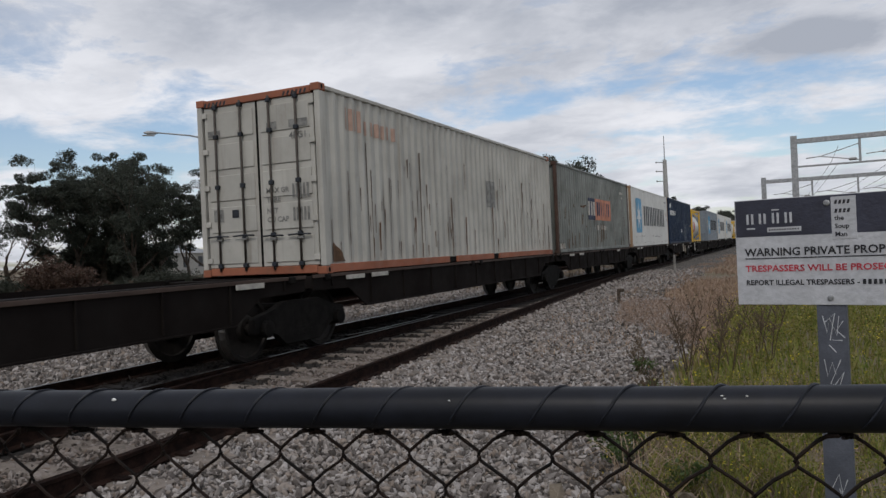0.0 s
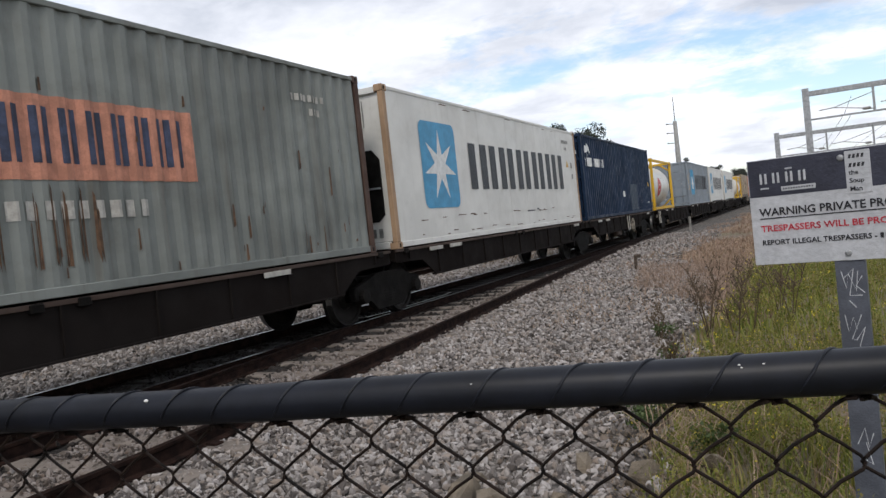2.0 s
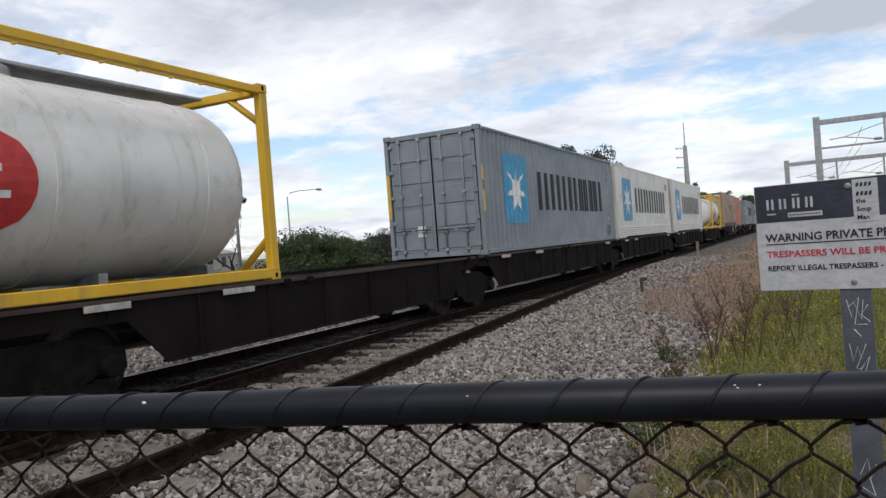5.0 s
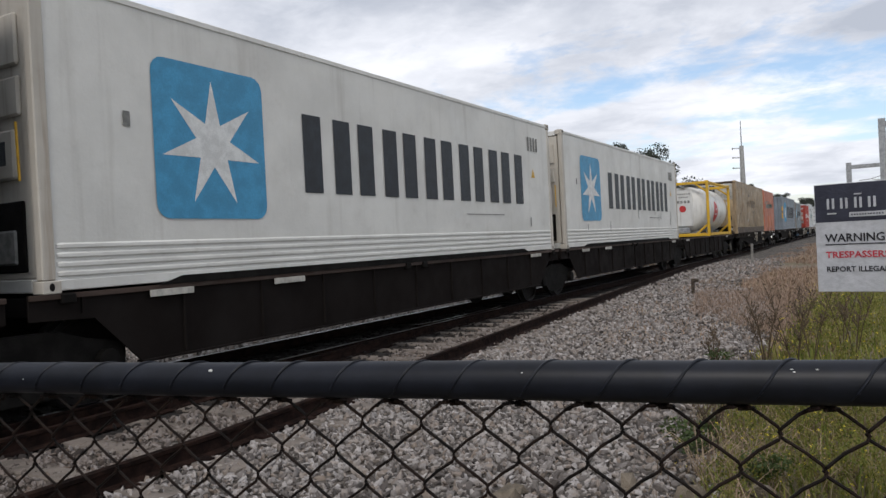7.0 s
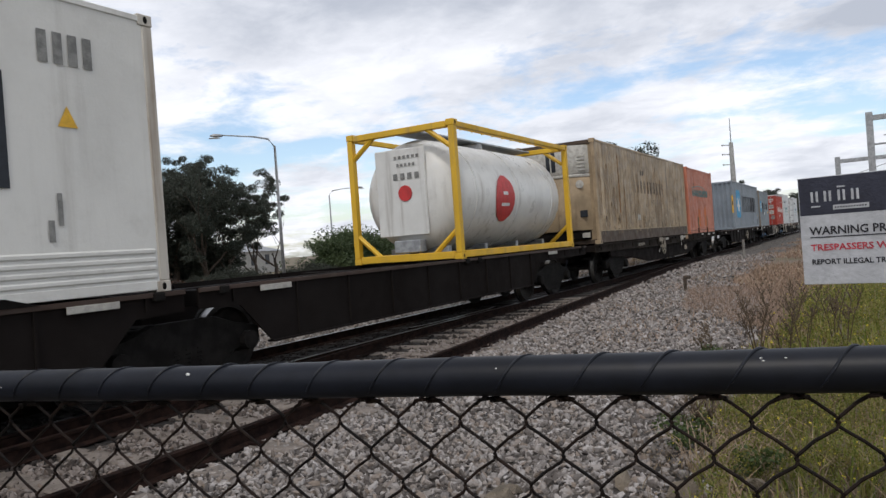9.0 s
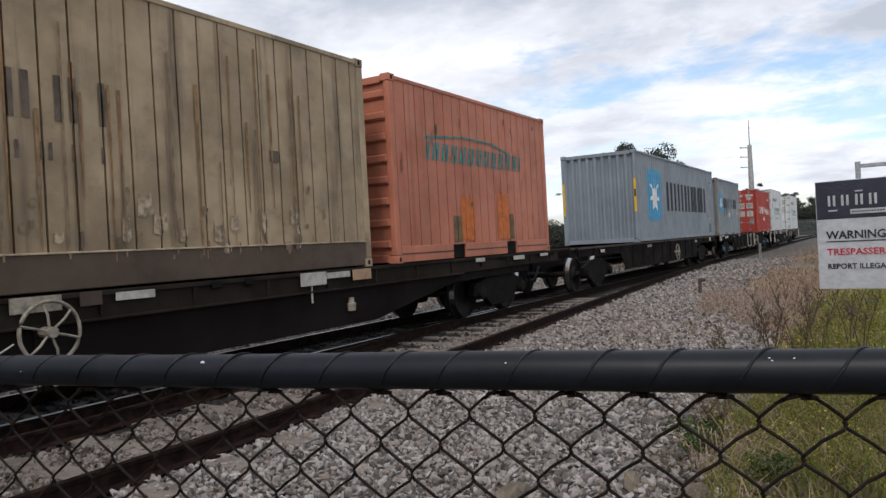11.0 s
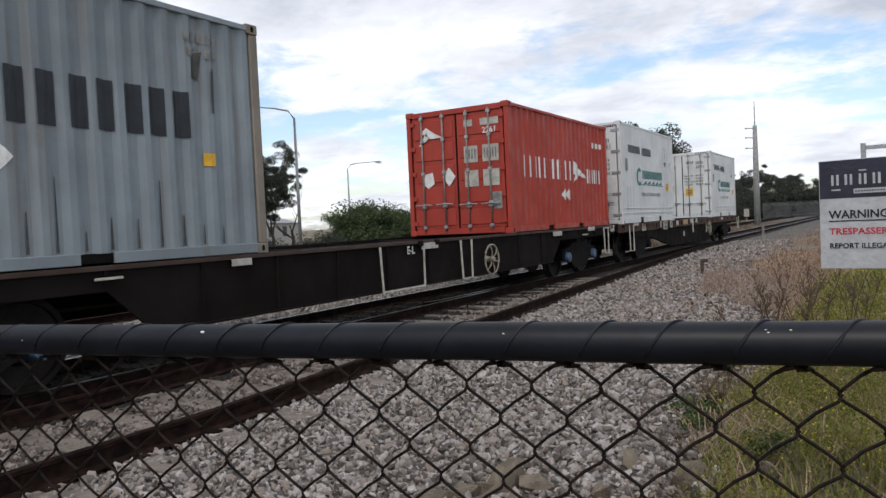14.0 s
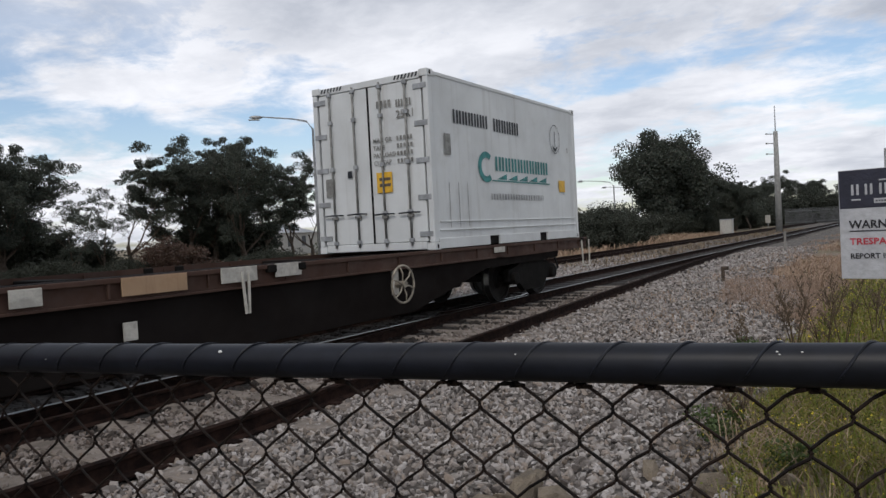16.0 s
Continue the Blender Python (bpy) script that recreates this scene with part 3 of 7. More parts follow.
def build_rail(name, path, label, shiny=True):
    """One steel rail swept along a line of (x, y); the running face is bare steel where trains pass."""
    rail = thing(name, label, "rail", "rails", m=pose(0, 0, RAIL_TOP - 0.158))
    P = RAIL_PROFILE
    for piece, prof, mat in (("rail_foot", P[0:4] + P[10:12], M["rail_web"]), ("rail_web", [P[3], P[4], P[9], P[10]], M["rail_web"]), ("rail_head", P[4:10], None)):
        bm = bmesh.new()
        rings = [[bm.verts.new((x, y + py, pz)) for py, pz in prof] for x, y in path]
        n = len(prof)
        for a, b in zip(rings, rings[1:]):
            for k in range(n):
                f = bm.faces.new((a[k], b[k], b[(k + 1) % n], a[(k + 1) % n]))
                f.material_index = 1 if (piece == "rail_head" and k == 2 and shiny) else 0
        bm.faces.new(rings[0])
        bm.faces.new(rings[-1][::-1])
        bmesh.ops.recalc_face_normals(bm, faces=bm.faces)
        part(piece, bm, mat or [M["rail_web"], M["rail_head"]], rail)
    return rail


def siding_offset(x):
    """How far the joining siding lies this side of the main track."""
    u = max(0.0, min(1.0, (x - 4.0) / 34.0))
    return 2.20 * (1 - u) ** 1.2


def build_tracks():
    xs = [-60, -20, -8] + [0.8 * i for i in range(-6, 52)] + [46, 55, 70, 100, 150, 220, 330]
    drift = lambda x: 0.0
    for side in (-0.752, 0.752):
        build_rail("rail", [(x, TRACK_Y + side + drift(x)) for x in xs], "worn steel rail of the main track with a bright running face")
    for side in (-0.752, 0.90):
        path = [(x, TRACK_Y + side - siding_offset(x)) for x in xs if x < 36]
        if side > 0:     # the crossing rail ends at the frog
            path = [p for p in path if p[1] < TRACK_Y - 0.752 - 0.09]
        build_rail("rail", path, "rust-brown steel rail of the joining siding", shiny=False)
    for side in (-0.752, 0.752):
        build_rail("rail", [(x, 13.0 + side) for x in xs], "brown steel rail of the far track", shiny=False)
    # closure rail past the frog, and a guard rail beside the stock rail
    build_rail("guard_rail", [(11.0 + 0.5 * i, TRACK_Y - 0.752 + 0.17 + (0.10 if i in (0, 7) else 0)) for i in range(8)], "short bright guard rail beside the running rail")
    # sleepers: concrete bearers across both tracks
    protos = {}

    def sleeper(x, y, length, yaw=0, low=0.0, dark=False):
        mat_dark = dark
        key = (round(length, 1), mat_dark)
        if key not in protos:
            h = length / 2
            bm = prism([(-0.13, -0.16), (0.13, -0.16), (0.115, 0.022), (-0.115, 0.022)], -h, h)
            bmesh.ops.bevel(bm, geom=[e for e in bm.edges if e.calc_length() > 1], offset=0.012, segments=1, affect="EDGES")
            protos[key] = mesh_of("sleeper", bm, M["oily_shaded_sleeper" if mat_dark else "siding_sleeper"])
        ob = new("sleeper", protos[key])
        ob.matrix_basis = pose(x, y, low, 0, 0, yaw)
        tagged(ob, "oil-stained sleeper in the track, coloured darker for the train's shade" if mat_dark else "grey concrete sleeper bedded in crushed stone", "sleeper", "sleepers")
    x = -7.0
    while x < 60:
        off = siding_offset(x)
        if off > 1.2:
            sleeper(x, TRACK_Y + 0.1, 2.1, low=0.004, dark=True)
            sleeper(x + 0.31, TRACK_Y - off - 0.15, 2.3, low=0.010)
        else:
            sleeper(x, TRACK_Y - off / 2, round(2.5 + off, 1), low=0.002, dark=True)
        if x > 8:
            sleeper(x, 13.0, 2.5)
        x += 0.66
    # clips that hold the near rails
    bm0 = box(-0.05, 0.05, -0.06, 0.06, 0, 0.03, 0.008)
    clip = mesh_of("rail_clip", bm0, M["rail_web"])
    for i in range(38):
        xx = -7.0 + 0.66 * i
        for yy in (TRACK_Y - 0.752 - siding_offset(xx + 0.31) - 0.10,):
            ob = new("rail_clip", clip)
            ob.matrix_basis = pose(xx + 0.31, yy, 0.02)
            tagged(ob, "rusty spring clip holding a rail to its sleeper", "rail clip", "rail clips")


build_ground()
build_ballast()
build_tracks()
build_stones()

# ---- containers ----
CORR, DEPTH = 0.278, 0.036


def corr_y(x, x0, pitch=CORR, depth=DEPTH, kind="corr"):
    """How deep the wall lies at x: trapezoid corrugation, narrow ribs, or flat."""
    if kind == "flat":
        return 0.012
    u = ((x - x0) / pitch) % 1.0
    if kind == "ribs":
        return 0.012 + (0.040 if u < 0.08 else 0.0)
    if u < 0.25:
        return 0.012
    if u < 0.5:
        return 0.012 + depth * (u - 0.25) / 0.25
    if u < 0.75:
        return 0.012 + depth
    return 0.012 + depth * (1 - (u - 0.75) / 0.25)


def breaks(x0, x1, pitch, kind):
    if kind == "flat":
        return [x0, x1]
    us = (0.0, 0.0799, 0.0801, 0.9999) if kind == "ribs" else (0.0, 0.25, 0.5, 0.75)
    out = [x0]
    i = 0
    while x0 + i * pitch < x1:
        out += [x0 + (i + u) * pitch for u in us if x0 < x0 + (i + u) * pitch < x1]
        i += 1
    return out + [x1]


def wall_panel(x0, x1, z0, z1, kind, pitch=CORR, depth=DEPTH, sag=None):
    """A pressed steel wall in the plane y = 0, its pressings going inwards; dented a little."""
    bm = bmesh.new()
    xs = breaks(x0, x1, pitch, kind)
    if kind == "flat":
        xs = [x0 + (x1 - x0) * i / 16 for i in range(17)]
    zs = [z0 + (z1 - z0) * i / 6 for i in range(7)]
    sd = random.uniform(0, 50)
    grid = []
    for x in xs:
        d = corr_y(x, x0, pitch, depth, kind)
        grid.append([bm.verts.new((x, d + (0.006 * noise.noise((x * 0.9, z * 1.1, sd)) if 0 < j < 6 and x0 < x < x1 else 0), z)) for j, z in enumerate(zs)])
    for a, b in zip(grid, grid[1:]):
        for j in range(6):
            bm.faces.new((a[j], b[j], b[j + 1], a[j + 1]))
    return bm


def decal(shape, x0, pitch, depth, kind):
    """Paint on the wall: shapes in x and z are cut at each fold and laid 4 mm proud of the steel."""
    bm = bmesh.new()
    for poly in shape:
        bm.faces.new([bm.verts.new((x, 0, z)) for x, z in poly])
    if kind != "flat":
        lo, hi = min(v.co.x for v in bm.verts), max(v.co.x for v in bm.verts)
        for b in breaks(x0, hi + pitch, pitch, kind):
            if lo < b < hi:
                bmesh.ops.bisect_plane(bm, geom=bm.verts[:] + bm.edges[:] + bm.faces[:], plane_co=(b, 0, 0), plane_no=(1, 0, 0))
    zlo = min(v.co.z for v in bm.verts)
    zhi = max(v.co.z for v in bm.verts)
    for k in range(1, 4):
        bmesh.ops.bisect_plane(bm, geom=bm.verts[:] + bm.edges[:] + bm.faces[:], plane_co=(0, 0, zlo + (zhi - zlo) * k / 4), plane_no=(0, 0, 1))
    bmesh.ops.triangulate(bm, faces=[f for f in bm.faces if len(f.verts) > 4])
    for v in bm.verts:
        v.co.y = corr_y(v.co.x, x0, pitch, depth, kind) - 0.009
    for f in bm.faces:
        f.normal_update()
        if f.normal.y > 0:
            f.normal_flip()
    return bm


def rect(x0, x1, z0, z1):
    return [(x0, z0), (x1, z0), (x1, z1), (x0, z1)]


def rounded(x0, x1, z0, z1, r):
    out = []
    for cx, cz, a in ((x1 - r, z0 + r, -90), (x1 - r, z1 - r, 0), (x0 + r, z1 - r, 90), (x0 + r, z0 + r, 180)):
        out += [(cx + r * math.cos(radians(a + k * 22.5)), cz + r * math.sin(radians(a + k * 22.5))) for k in range(5)]
    return out


def star(cx, cz, ro, ri, n=7):
    """Kite-shaped rays, each a face of its own."""
    out = []
    for k in range(n):
        a = radians(90) + k * 2 * math.pi / n
        h = math.pi / n
        out.append([(cx, cz), (cx + ri * math.cos(a - h), cz + ri * math.sin(a - h)), (cx + ro * math.cos(a), cz + ro * math.sin(a)), (cx + ri * math.cos(a + h), cz + ri * math.sin(a + h))])
    return out


def bars(x0, x1, z0, z1, n, ink=0.62, pair=True, slant=0.0):
    """A line of lettering as plain upright bars."""
    out = []
    w = (x1 - x0) / n
    for i in range(n):
        a = x0 + i * w
        if pair:
            for u, v in ((0.06, 0.06 + ink * 0.5), (0.86 - ink * 0.5 + 0.04, 0.90)):
                out.append([(a + u * w, z0), (a + v * w, z0), (a + v * w + slant, z1), (a + u * w + slant, z1)])
        else:
            out.append([(a + 0.1 * w, z0), (a + (0.1 + ink) * w, z0), (a + (0.1 + ink) * w + slant, z1), (a + 0.1 * w + slant, z1)])
    return out


def text_bm(body, height):
    """Flat lettering from the built-in font: x to the right, z up, lower left at the origin."""
    cu = bpy.data.curves.new("tmp", "FONT")
    cu.body, cu.size, cu.resolution_u = body, height * 1.38, 2
    cu.offset = height * 0.03
    ob = bpy.data.objects.new("tmp", cu)
    me = bpy.data.meshes.new_from_object(ob)
    bm = bmesh.new()
    bm.from_mesh(me)
    bpy.data.meshes.remove(me)
    bpy.data.objects.remove(ob)
    bpy.data.curves.remove(cu)
    for v in bm.verts:
        v.co = Vector((v.co.x, 0, v.co.y))
    return bm


def lettering(body, height, m, mat, parent, width=None):
    bm = text_bm(body, height)
    if width and bm.verts:
        k = width / max(v.co.x for v in bm.verts)
        for v in bm.verts:
            v.co.x *= k
    return part("lettering", bm, mat, parent, m=m)


W = 2.438
RAILH, POST = 0.12, 0.13


def castings(root, L, H, mat):
    """Eight corner castings with their oval holes."""
    bm = box(0, 0.178, 0, 0.162, 0, 0.118, 0.008)
    me = mesh_of("corner_casting", bm, mat)
    hole = mesh_of("casting_hole", prism([(0.05 + 0.026 * math.cos(a), 0.06 + 0.038 * math.sin(a)) for a in [k * math.pi / 5 for k in range(10)]], -0.002, 0.01), M["cast"])
    for x in (-0.004, L - 0.174):
        for y in (-0.004, W - 0.158):
            for z in (-0.004, H - 0.114):
                c = part("corner_casting", me, None, root, m=pose(x, y, z))
                if y < 0:
                    part("casting_hole", hole, None, c, m=pose(0.035 if x < 1 else 0.04, 0, 0))


def door_end(root, mat, H, style):
    """Two hinged doors in the end that faces the way the train goes, with rods, keepers and handles."""
    zb, zt = 0.14, H - 0.14
    half = (W - 2 * POST) / 2
    for k in range(2):
        y0 = POST + k * half + 0.006
        y1 = y0 + half - 0.012
        if style == "cool":
            d = part("door", box(0.012, 0.09, y0, y1, zb, zt, 0.01), mat, root)
        else:
            d = part("door", box(0.030, 0.08, y0, y1, zb, zt, 0.006), mat, root)
            n = 5
            for i in range(n):     # pressed fields between ribs
                za = zb + 0.06 + (zt - zb - 0.06) * i / n
                zc = za + (zt - zb) / n - 0.11
                part("pressed_field", box(0.012, 0.033, y0 + 0.07, y1 - 0.07, za, zc, 0.010), mat, d)
        for f in (0.28, 0.76):
            yy = y0 + (y1 - y0) * f
            bm = tube([(-0.02, yy, zb - 0.06), (-0.02, yy, zt + 0.05)], 0.019, 8)
            r = part("locking_rod", bm, {"cream": M["rod_dark"], "cool": M["grey_mark"], "navy": mat, "grey": mat}.get(style, M["grey_mark"]), d, smooth=True)
            for z in (zb + 0.03, zb + 0.5, H * 0.5, zt - 0.5, zt - 0.02):
                part("rod_keeper", box(-0.045, 0.014, yy - 0.04, yy + 0.04, z - 0.035, z + 0.035, 0.008), M["grey_steel"] if style != "cream" else M["black_mark"], d)
            z = 0.62 + 0.03 * k
            part("rod_handle", tube([(-0.035, yy - 0.2, z), (-0.05, yy, z + 0.01), (-0.035, yy + 0.22, z)], 0.014, 6), M["black_mark"] if style != "red" else M["grey_steel"], d)
            part("handle_latch", box(-0.04, 0.013, yy - 0.06, yy + 0.06, z - 0.07, z - 0.02, 0.008), M["grey_mark"], d)
        edge = y0 + 0.02 if k == 0 else y1 - 0.02
        for i in range(5):
            z = zb + 0.12 + (zt - zb - 0.24) * i / 4
            w = 0.13 if style == "cool" else 0.05
            part("hinge", box(-0.006, 0.02, edge - w, edge + w, z - 0.045, z + 0.045, 0.006), M["grey_steel"] if style == "cool" else mat, d)
        part("door_gasket", box(0.004 if style == "cool" else 0.02, 0.035, (y1 - 0.012 if k == 0 else y0 - 0.007), (y1 + 0.007 if k == 0 else y0 + 0.012), zb, zt), M["cast"], d)
    return zb, zt


def reefer_end(root, mat, H):
    """The cooling machinery in the end of a refrigerated container."""
    part("end_frame", box(0.03, 0.12, POST, W - POST, 0.14, H - 0.13, 0.01), mat, root)
    part("condenser_grille", box(0.0, 0.035, 1.30, 2.2, 0.2, 0.75, 0.012), M["cast"], root, "dark louvred condenser opening")
    for i in range(6):
        part("grille_slat", box(-0.012, 0.004, 1.32, 2.18, 0.25 + 0.08 * i, 0.27 + 0.08 * i), M["grey_mark"], root)
    part("condenser_grille", box(0.0, 0.035, 0.25, 1.15, 0.2, 0.85, 0.012), M["cast"], root, "dark machinery opening")
    part("compressor_cover", box(-0.02, 0.05, 0.35, 0.95, 0.26, 0.6, 0.03), M["grey_mark"], root)
    part("control_box", box(-0.03, 0.04, 0.3, 0.85, 1.05, 1.5, 0.02), mat, root, "white control box with a dark window")
    part("control_window", box(-0.034, -0.02, 0.42, 0.7, 1.18, 1.40, 0.004), M["black_mark"], root)
    part("access_panel", box(-0.01, 0.04, 0.22, 2.2, 1.62, 1.98, 0.02), mat, root)
    part("access_panel", box(-0.01, 0.04, 0.22, 1.1, 2.08, 2.55, 0.02), mat, root)
    part("access_panel", box(-0.01, 0.04, 1.3, 2.2, 2.08, 2.55, 0.02), mat, root)
    part("grab_bar", tube([(-0.04, 0.2, 1.02), (-0.05, 0.2, 1.55)], 0.012, 6), M["yellow_mark"], root)


def open_reefer_end(root, mat, H):
    """An older cooling end: one large eight-sided machinery opening beside a plain wall."""
    part("end_frame", box(0.06, 0.12, 0.1, W - 0.1, 0.14, H - 0.13, 0.01), mat, root)
    part("machinery_opening", prism_x([(0.22, 0.62), (0.36, 0.50), (2.0, 0.50), (2.15, 0.62), (2.15, 1.6), (2.0, 1.78), (0.36, 1.78), (0.22, 1.6)], 0.03, 0.062), M["cast"], root, "dark eight-sided machinery opening")
    part("control_box", box(-0.01, 0.05, 0.62, 1.1, 1.12, 1.42, 0.012), M["dull_white"], root)
    part("motor_cover", box(-0.01, 0.05, 0.7, 1.0, 0.86, 1.04, 0.012), M["grey_mark"], root)
    part("crossbar", box(0.0, 0.04, 0.24, 2.1, 1.08, 1.11, 0.004), M["grey_steel"], root)
    part("access_panel", box(0.03, 0.065, 0.6, 2.2, 2.1, 2.66, 0.02), mat, root)
    part("panel_seam", tube([(0.028, 0.45, 2.66), (0.028, 0.45, 2.2), (0.028, 0.55, 2.1), (0.028, 1.6, 2.06)], 0.01, 5), M["grey_mark"], root)
    for k in range(4):
        part("drain_vent", box(0.045, 0.065, 0.3 + 0.14 * k, 0.38 + 0.14 * k, 0.22, 0.38, 0.004), M["grey_mark"], root)


def prism_x(outline, x0, x1):
    """An outline in y and z, given a thickness in x."""
    bm = bmesh.new()
    a = [bm.verts.new((x0, y, z)) for y, z in outline]
    b = [bm.verts.new((x1, y, z)) for y, z in outline]
    n = len(outline)
    bm.faces.new(a[::-1])
    bm.faces.new(b)
    for i in range(n):
        bm.faces.new((a[i], a[(i + 1) % n], b[(i + 1) % n], b[i]))
    return bm


def fridge_end(root, H):
    """A bulging nose-mounted cooling unit on the leading end."""
    def bulge(y0, y1, z0, z1, deep):
        bm = bmesh.new()
        rows = []
        for i in range(9):
            u = i / 8
            yy = y0 + (y1 - y0) * u
            x = 0.05 - deep * (1 - (2 * u - 1) ** 4)
            rows.append([bm.verts.new((x + (0.02 if k in (0, 3) else 0), yy, z)) for k, z in enumerate((z0, z0 + 0.03, z1 - 0.03, z1))])
        for a, b in zip(rows, rows[1:]):
            for k in range(3):
                bm.faces.new((a[k], a[k + 1], b[k + 1], b[k]))
        return bm
    part("end_wall", box(0.05, 0.09, 0.1, W - 0.1, 0.13, H - 0.13), M["tan"], root)
    part("lower_housing", bulge(0.2, W - 0.2, 0.42, 1.92, 0.36), M["tan"], root, "dusty tan rounded cooling-unit housing", smooth=True)
    part("housing_band", bulge(0.19, W - 0.19, 1.93, 2.02, 0.38), M["dull_white"], root, smooth=True)
    part("upper_housing", bulge(0.2, W - 0.2, 2.03, H - 0.16, 0.34), M["dull_white"], root, smooth=True)
    part("intake_grille", bulge(0.75, W - 0.75, 2.1, H - 0.22, 0.345), M["black_mark"], root, "dark air intake", smooth=True)
    part("intake_bar", box(-0.31, -0.29, W / 2 - 0.02, W / 2 + 0.02, 2.1, H - 0.22, 0.004), M["dull_white"], root)
    part("base_skirt", bulge(0.25, W - 0.25, 0.14, 0.41, 0.26), M["cast"], root, smooth=True)
    for k in range(5):
        part("louvre", box(-0.19, -0.16, 0.24, 0.62, 2.1 + 0.1 * k, 2.16 + 0.1 * k, 0.006), M["dull_white"], root)
    part("control_panel", box(-0.2, -0.14, 0.26, 0.5, 0.78, 0.98, 0.01), M["black_mark"], root, "dark control panel")
    part("warning_plate", box(-0.16, -0.10, 0.24, 0.46, 0.2, 0.34, 0.008), M["dull_white"], root)
    part("badge", lathe([(-0.24, 0.02), (-0.235, 0.11), (-0.22, 0.12)], 16, "x"), M["dull_white"], root, "oval badge", m=pose(0, 0.42, 1.72))


def shell(name, label, s, L, H, mat, frame_mat=None, side="corr", end="plain", roof=None, ridges=0, pitch=CORR, depth=DEPTH, rail_low=RAILH, post_mat=None, pockets=(), top_mat=None, group="freight containers"):
    """A shipping container: frame, castings, pressed walls, roof and the end that comes first."""
    root = thing(name, label, "container", group, m=pose(s, CENTRE_NEAR_SIDE, 1.334))
    fm = frame_mat or mat
    pm = post_mat or fm
    castings(root, L, H, pm if end != "cream" else fm)
    for x in (0.0, L - POST):
        for y in (0.0, W - 0.1):
            part("corner_post", box(x, x + POST, y, y + 0.1, 0.115, H - 0.115, 0.012), pm, root)
    for y in (0.0, W - 0.06):
        part("top_rail", box(POST + 0.003, L - POST - 0.003, y, y + 0.06, H - 0.085, H - 0.02, 0.008), top_mat or fm, root)
        if y == 0.0 and pockets:
            xs = [POST] + [v for p in pockets for v in p] + [L - POST]
            for a, b in zip(xs[::2], xs[1::2]):
                part("bottom_rail", box(a + 0.003, b - 0.003, y, y + 0.06, 0.01, rail_low, 0.006), fm, root)
            for a, b in pockets:
                part("fork_pocket", box(a, b, 0.035, 0.3, 0.02, rail_low - 0.006), M["cast"], root, "dark forklift pocket")
        else:
            part("bottom_rail", box(POST + 0.003, L - POST - 0.003, y, y + 0.06, 0.02, rail_low, 0.008), fm, root)
    for x in (0.0, L - 0.1):
        part("end_header", box(x, x + 0.1, 0.165, W - 0.165, H - 0.135, H - 0.02, 0.01), fm, root)
        part("end_sill", box(x, x + 0.1, 0.165, W - 0.165, 0.01, 0.135, 0.01), fm, root)
    x0, x1, z0, z1 = POST - 0.01, L - POST + 0.01, rail_low - 0.01, H - 0.075
    part("side_wall", wall_panel(x0, x1, z0, z1, side, pitch, depth), mat, root)
    far = wall_panel(x0, x1, z0, z1, side, pitch, depth)
    part("side_wall", far, mat, root, m=Matrix.Translation((L, W, 0)) @ pose(0, 0, 0, 0, 0, 180))
    part("floor_pan", box(0.15, L - 0.15, 0.06, W - 0.06, 0.06, 0.14), M["black_steel"], root)
    part("roof", box(0.1, L - 0.1, 0.04, W - 0.04, H - 0.07, H - 0.03, 0.01), roof or mat, root)
    if end == "plain":
        bm = wall_panel(0.09, W - 0.09, 0.13, H - 0.13, "corr", 0.25, 0.085)
        part("end_wall", bm, mat, root, m=Matrix.Translation((0, W, 0)) @ pose(0, 0, 0, 0, 0, -90))
    elif end == "bars":
        part("end_wall", box(0.05, 0.09, 0.1, W - 0.1, 0.13, H - 0.13), mat, root)
        for i in range(8):
            z = 0.3 + (H - 0.6) * i / 7
            part("end_rib", box(-0.002, 0.052, 0.104, W - 0.104, z - 0.07, z + 0.07, 0.03), mat, root)
    elif end == "fridge":
        fridge_end(root, H)
    elif end == "open_reefer":
        open_reefer_end(root, mat, H)
    elif end == "reefer":
        reefer_end(root, M["stained_white"], H)
    else:
        door_end(root, mat, H, end)
    bm = wall_panel(0.09, W - 0.09, 0.13, H - 0.13, "corr" if side == "corr" else "flat", 0.25, 0.045)
    part("end_wall", bm, mat, root, m=Matrix.Translation((L, 0, 0)) @ pose(0, 0, 0, 0, 0, 90))
    for i in range(ridges):
        z = rail_low + 0.05 + 0.085 * i
        bm = bmesh.new()
        xs = [POST + 0.02, POST + 0.06, L - POST - 0.06, L - POST - 0.02]
        prof = [(0.014, -0.032), (-0.006, -0.014), (-0.006, 0.014), (0.014, 0.032)]
        rings = [[bm.verts.new((x, y + (0.01 if j in (0, 3) else 0), z + dz)) for y, dz in prof] for j, x in enumerate(xs)]
        for a, b in zip(rings, rings[1:]):
            for k in range(3):
                bm.faces.new((a[k], b[k], b[k + 1], a[k + 1]))
        part("pressed_ridge", bm, mat, root)

    laid = []

    def mark(shape, mm, part_name="marking", label=""):
        """Paint on the near wall; each layer lies a hair over the one before."""
        single = part_name in ("scuff", "data_plate", "repaint_patch", "worn_patch", "hazard_label", "logo_wedge", "logo_line")
        out = []
        for one in ([[p] for p in shape] if single else [shape]):
            ob = part(part_name, decal(one, x0, pitch, depth, side), mm, root, label)
            ob.location.y -= 0.00008 * len(laid)
            laid.append(ob)
            out.append(ob)
        return out if single else out[0]
    return root, mark


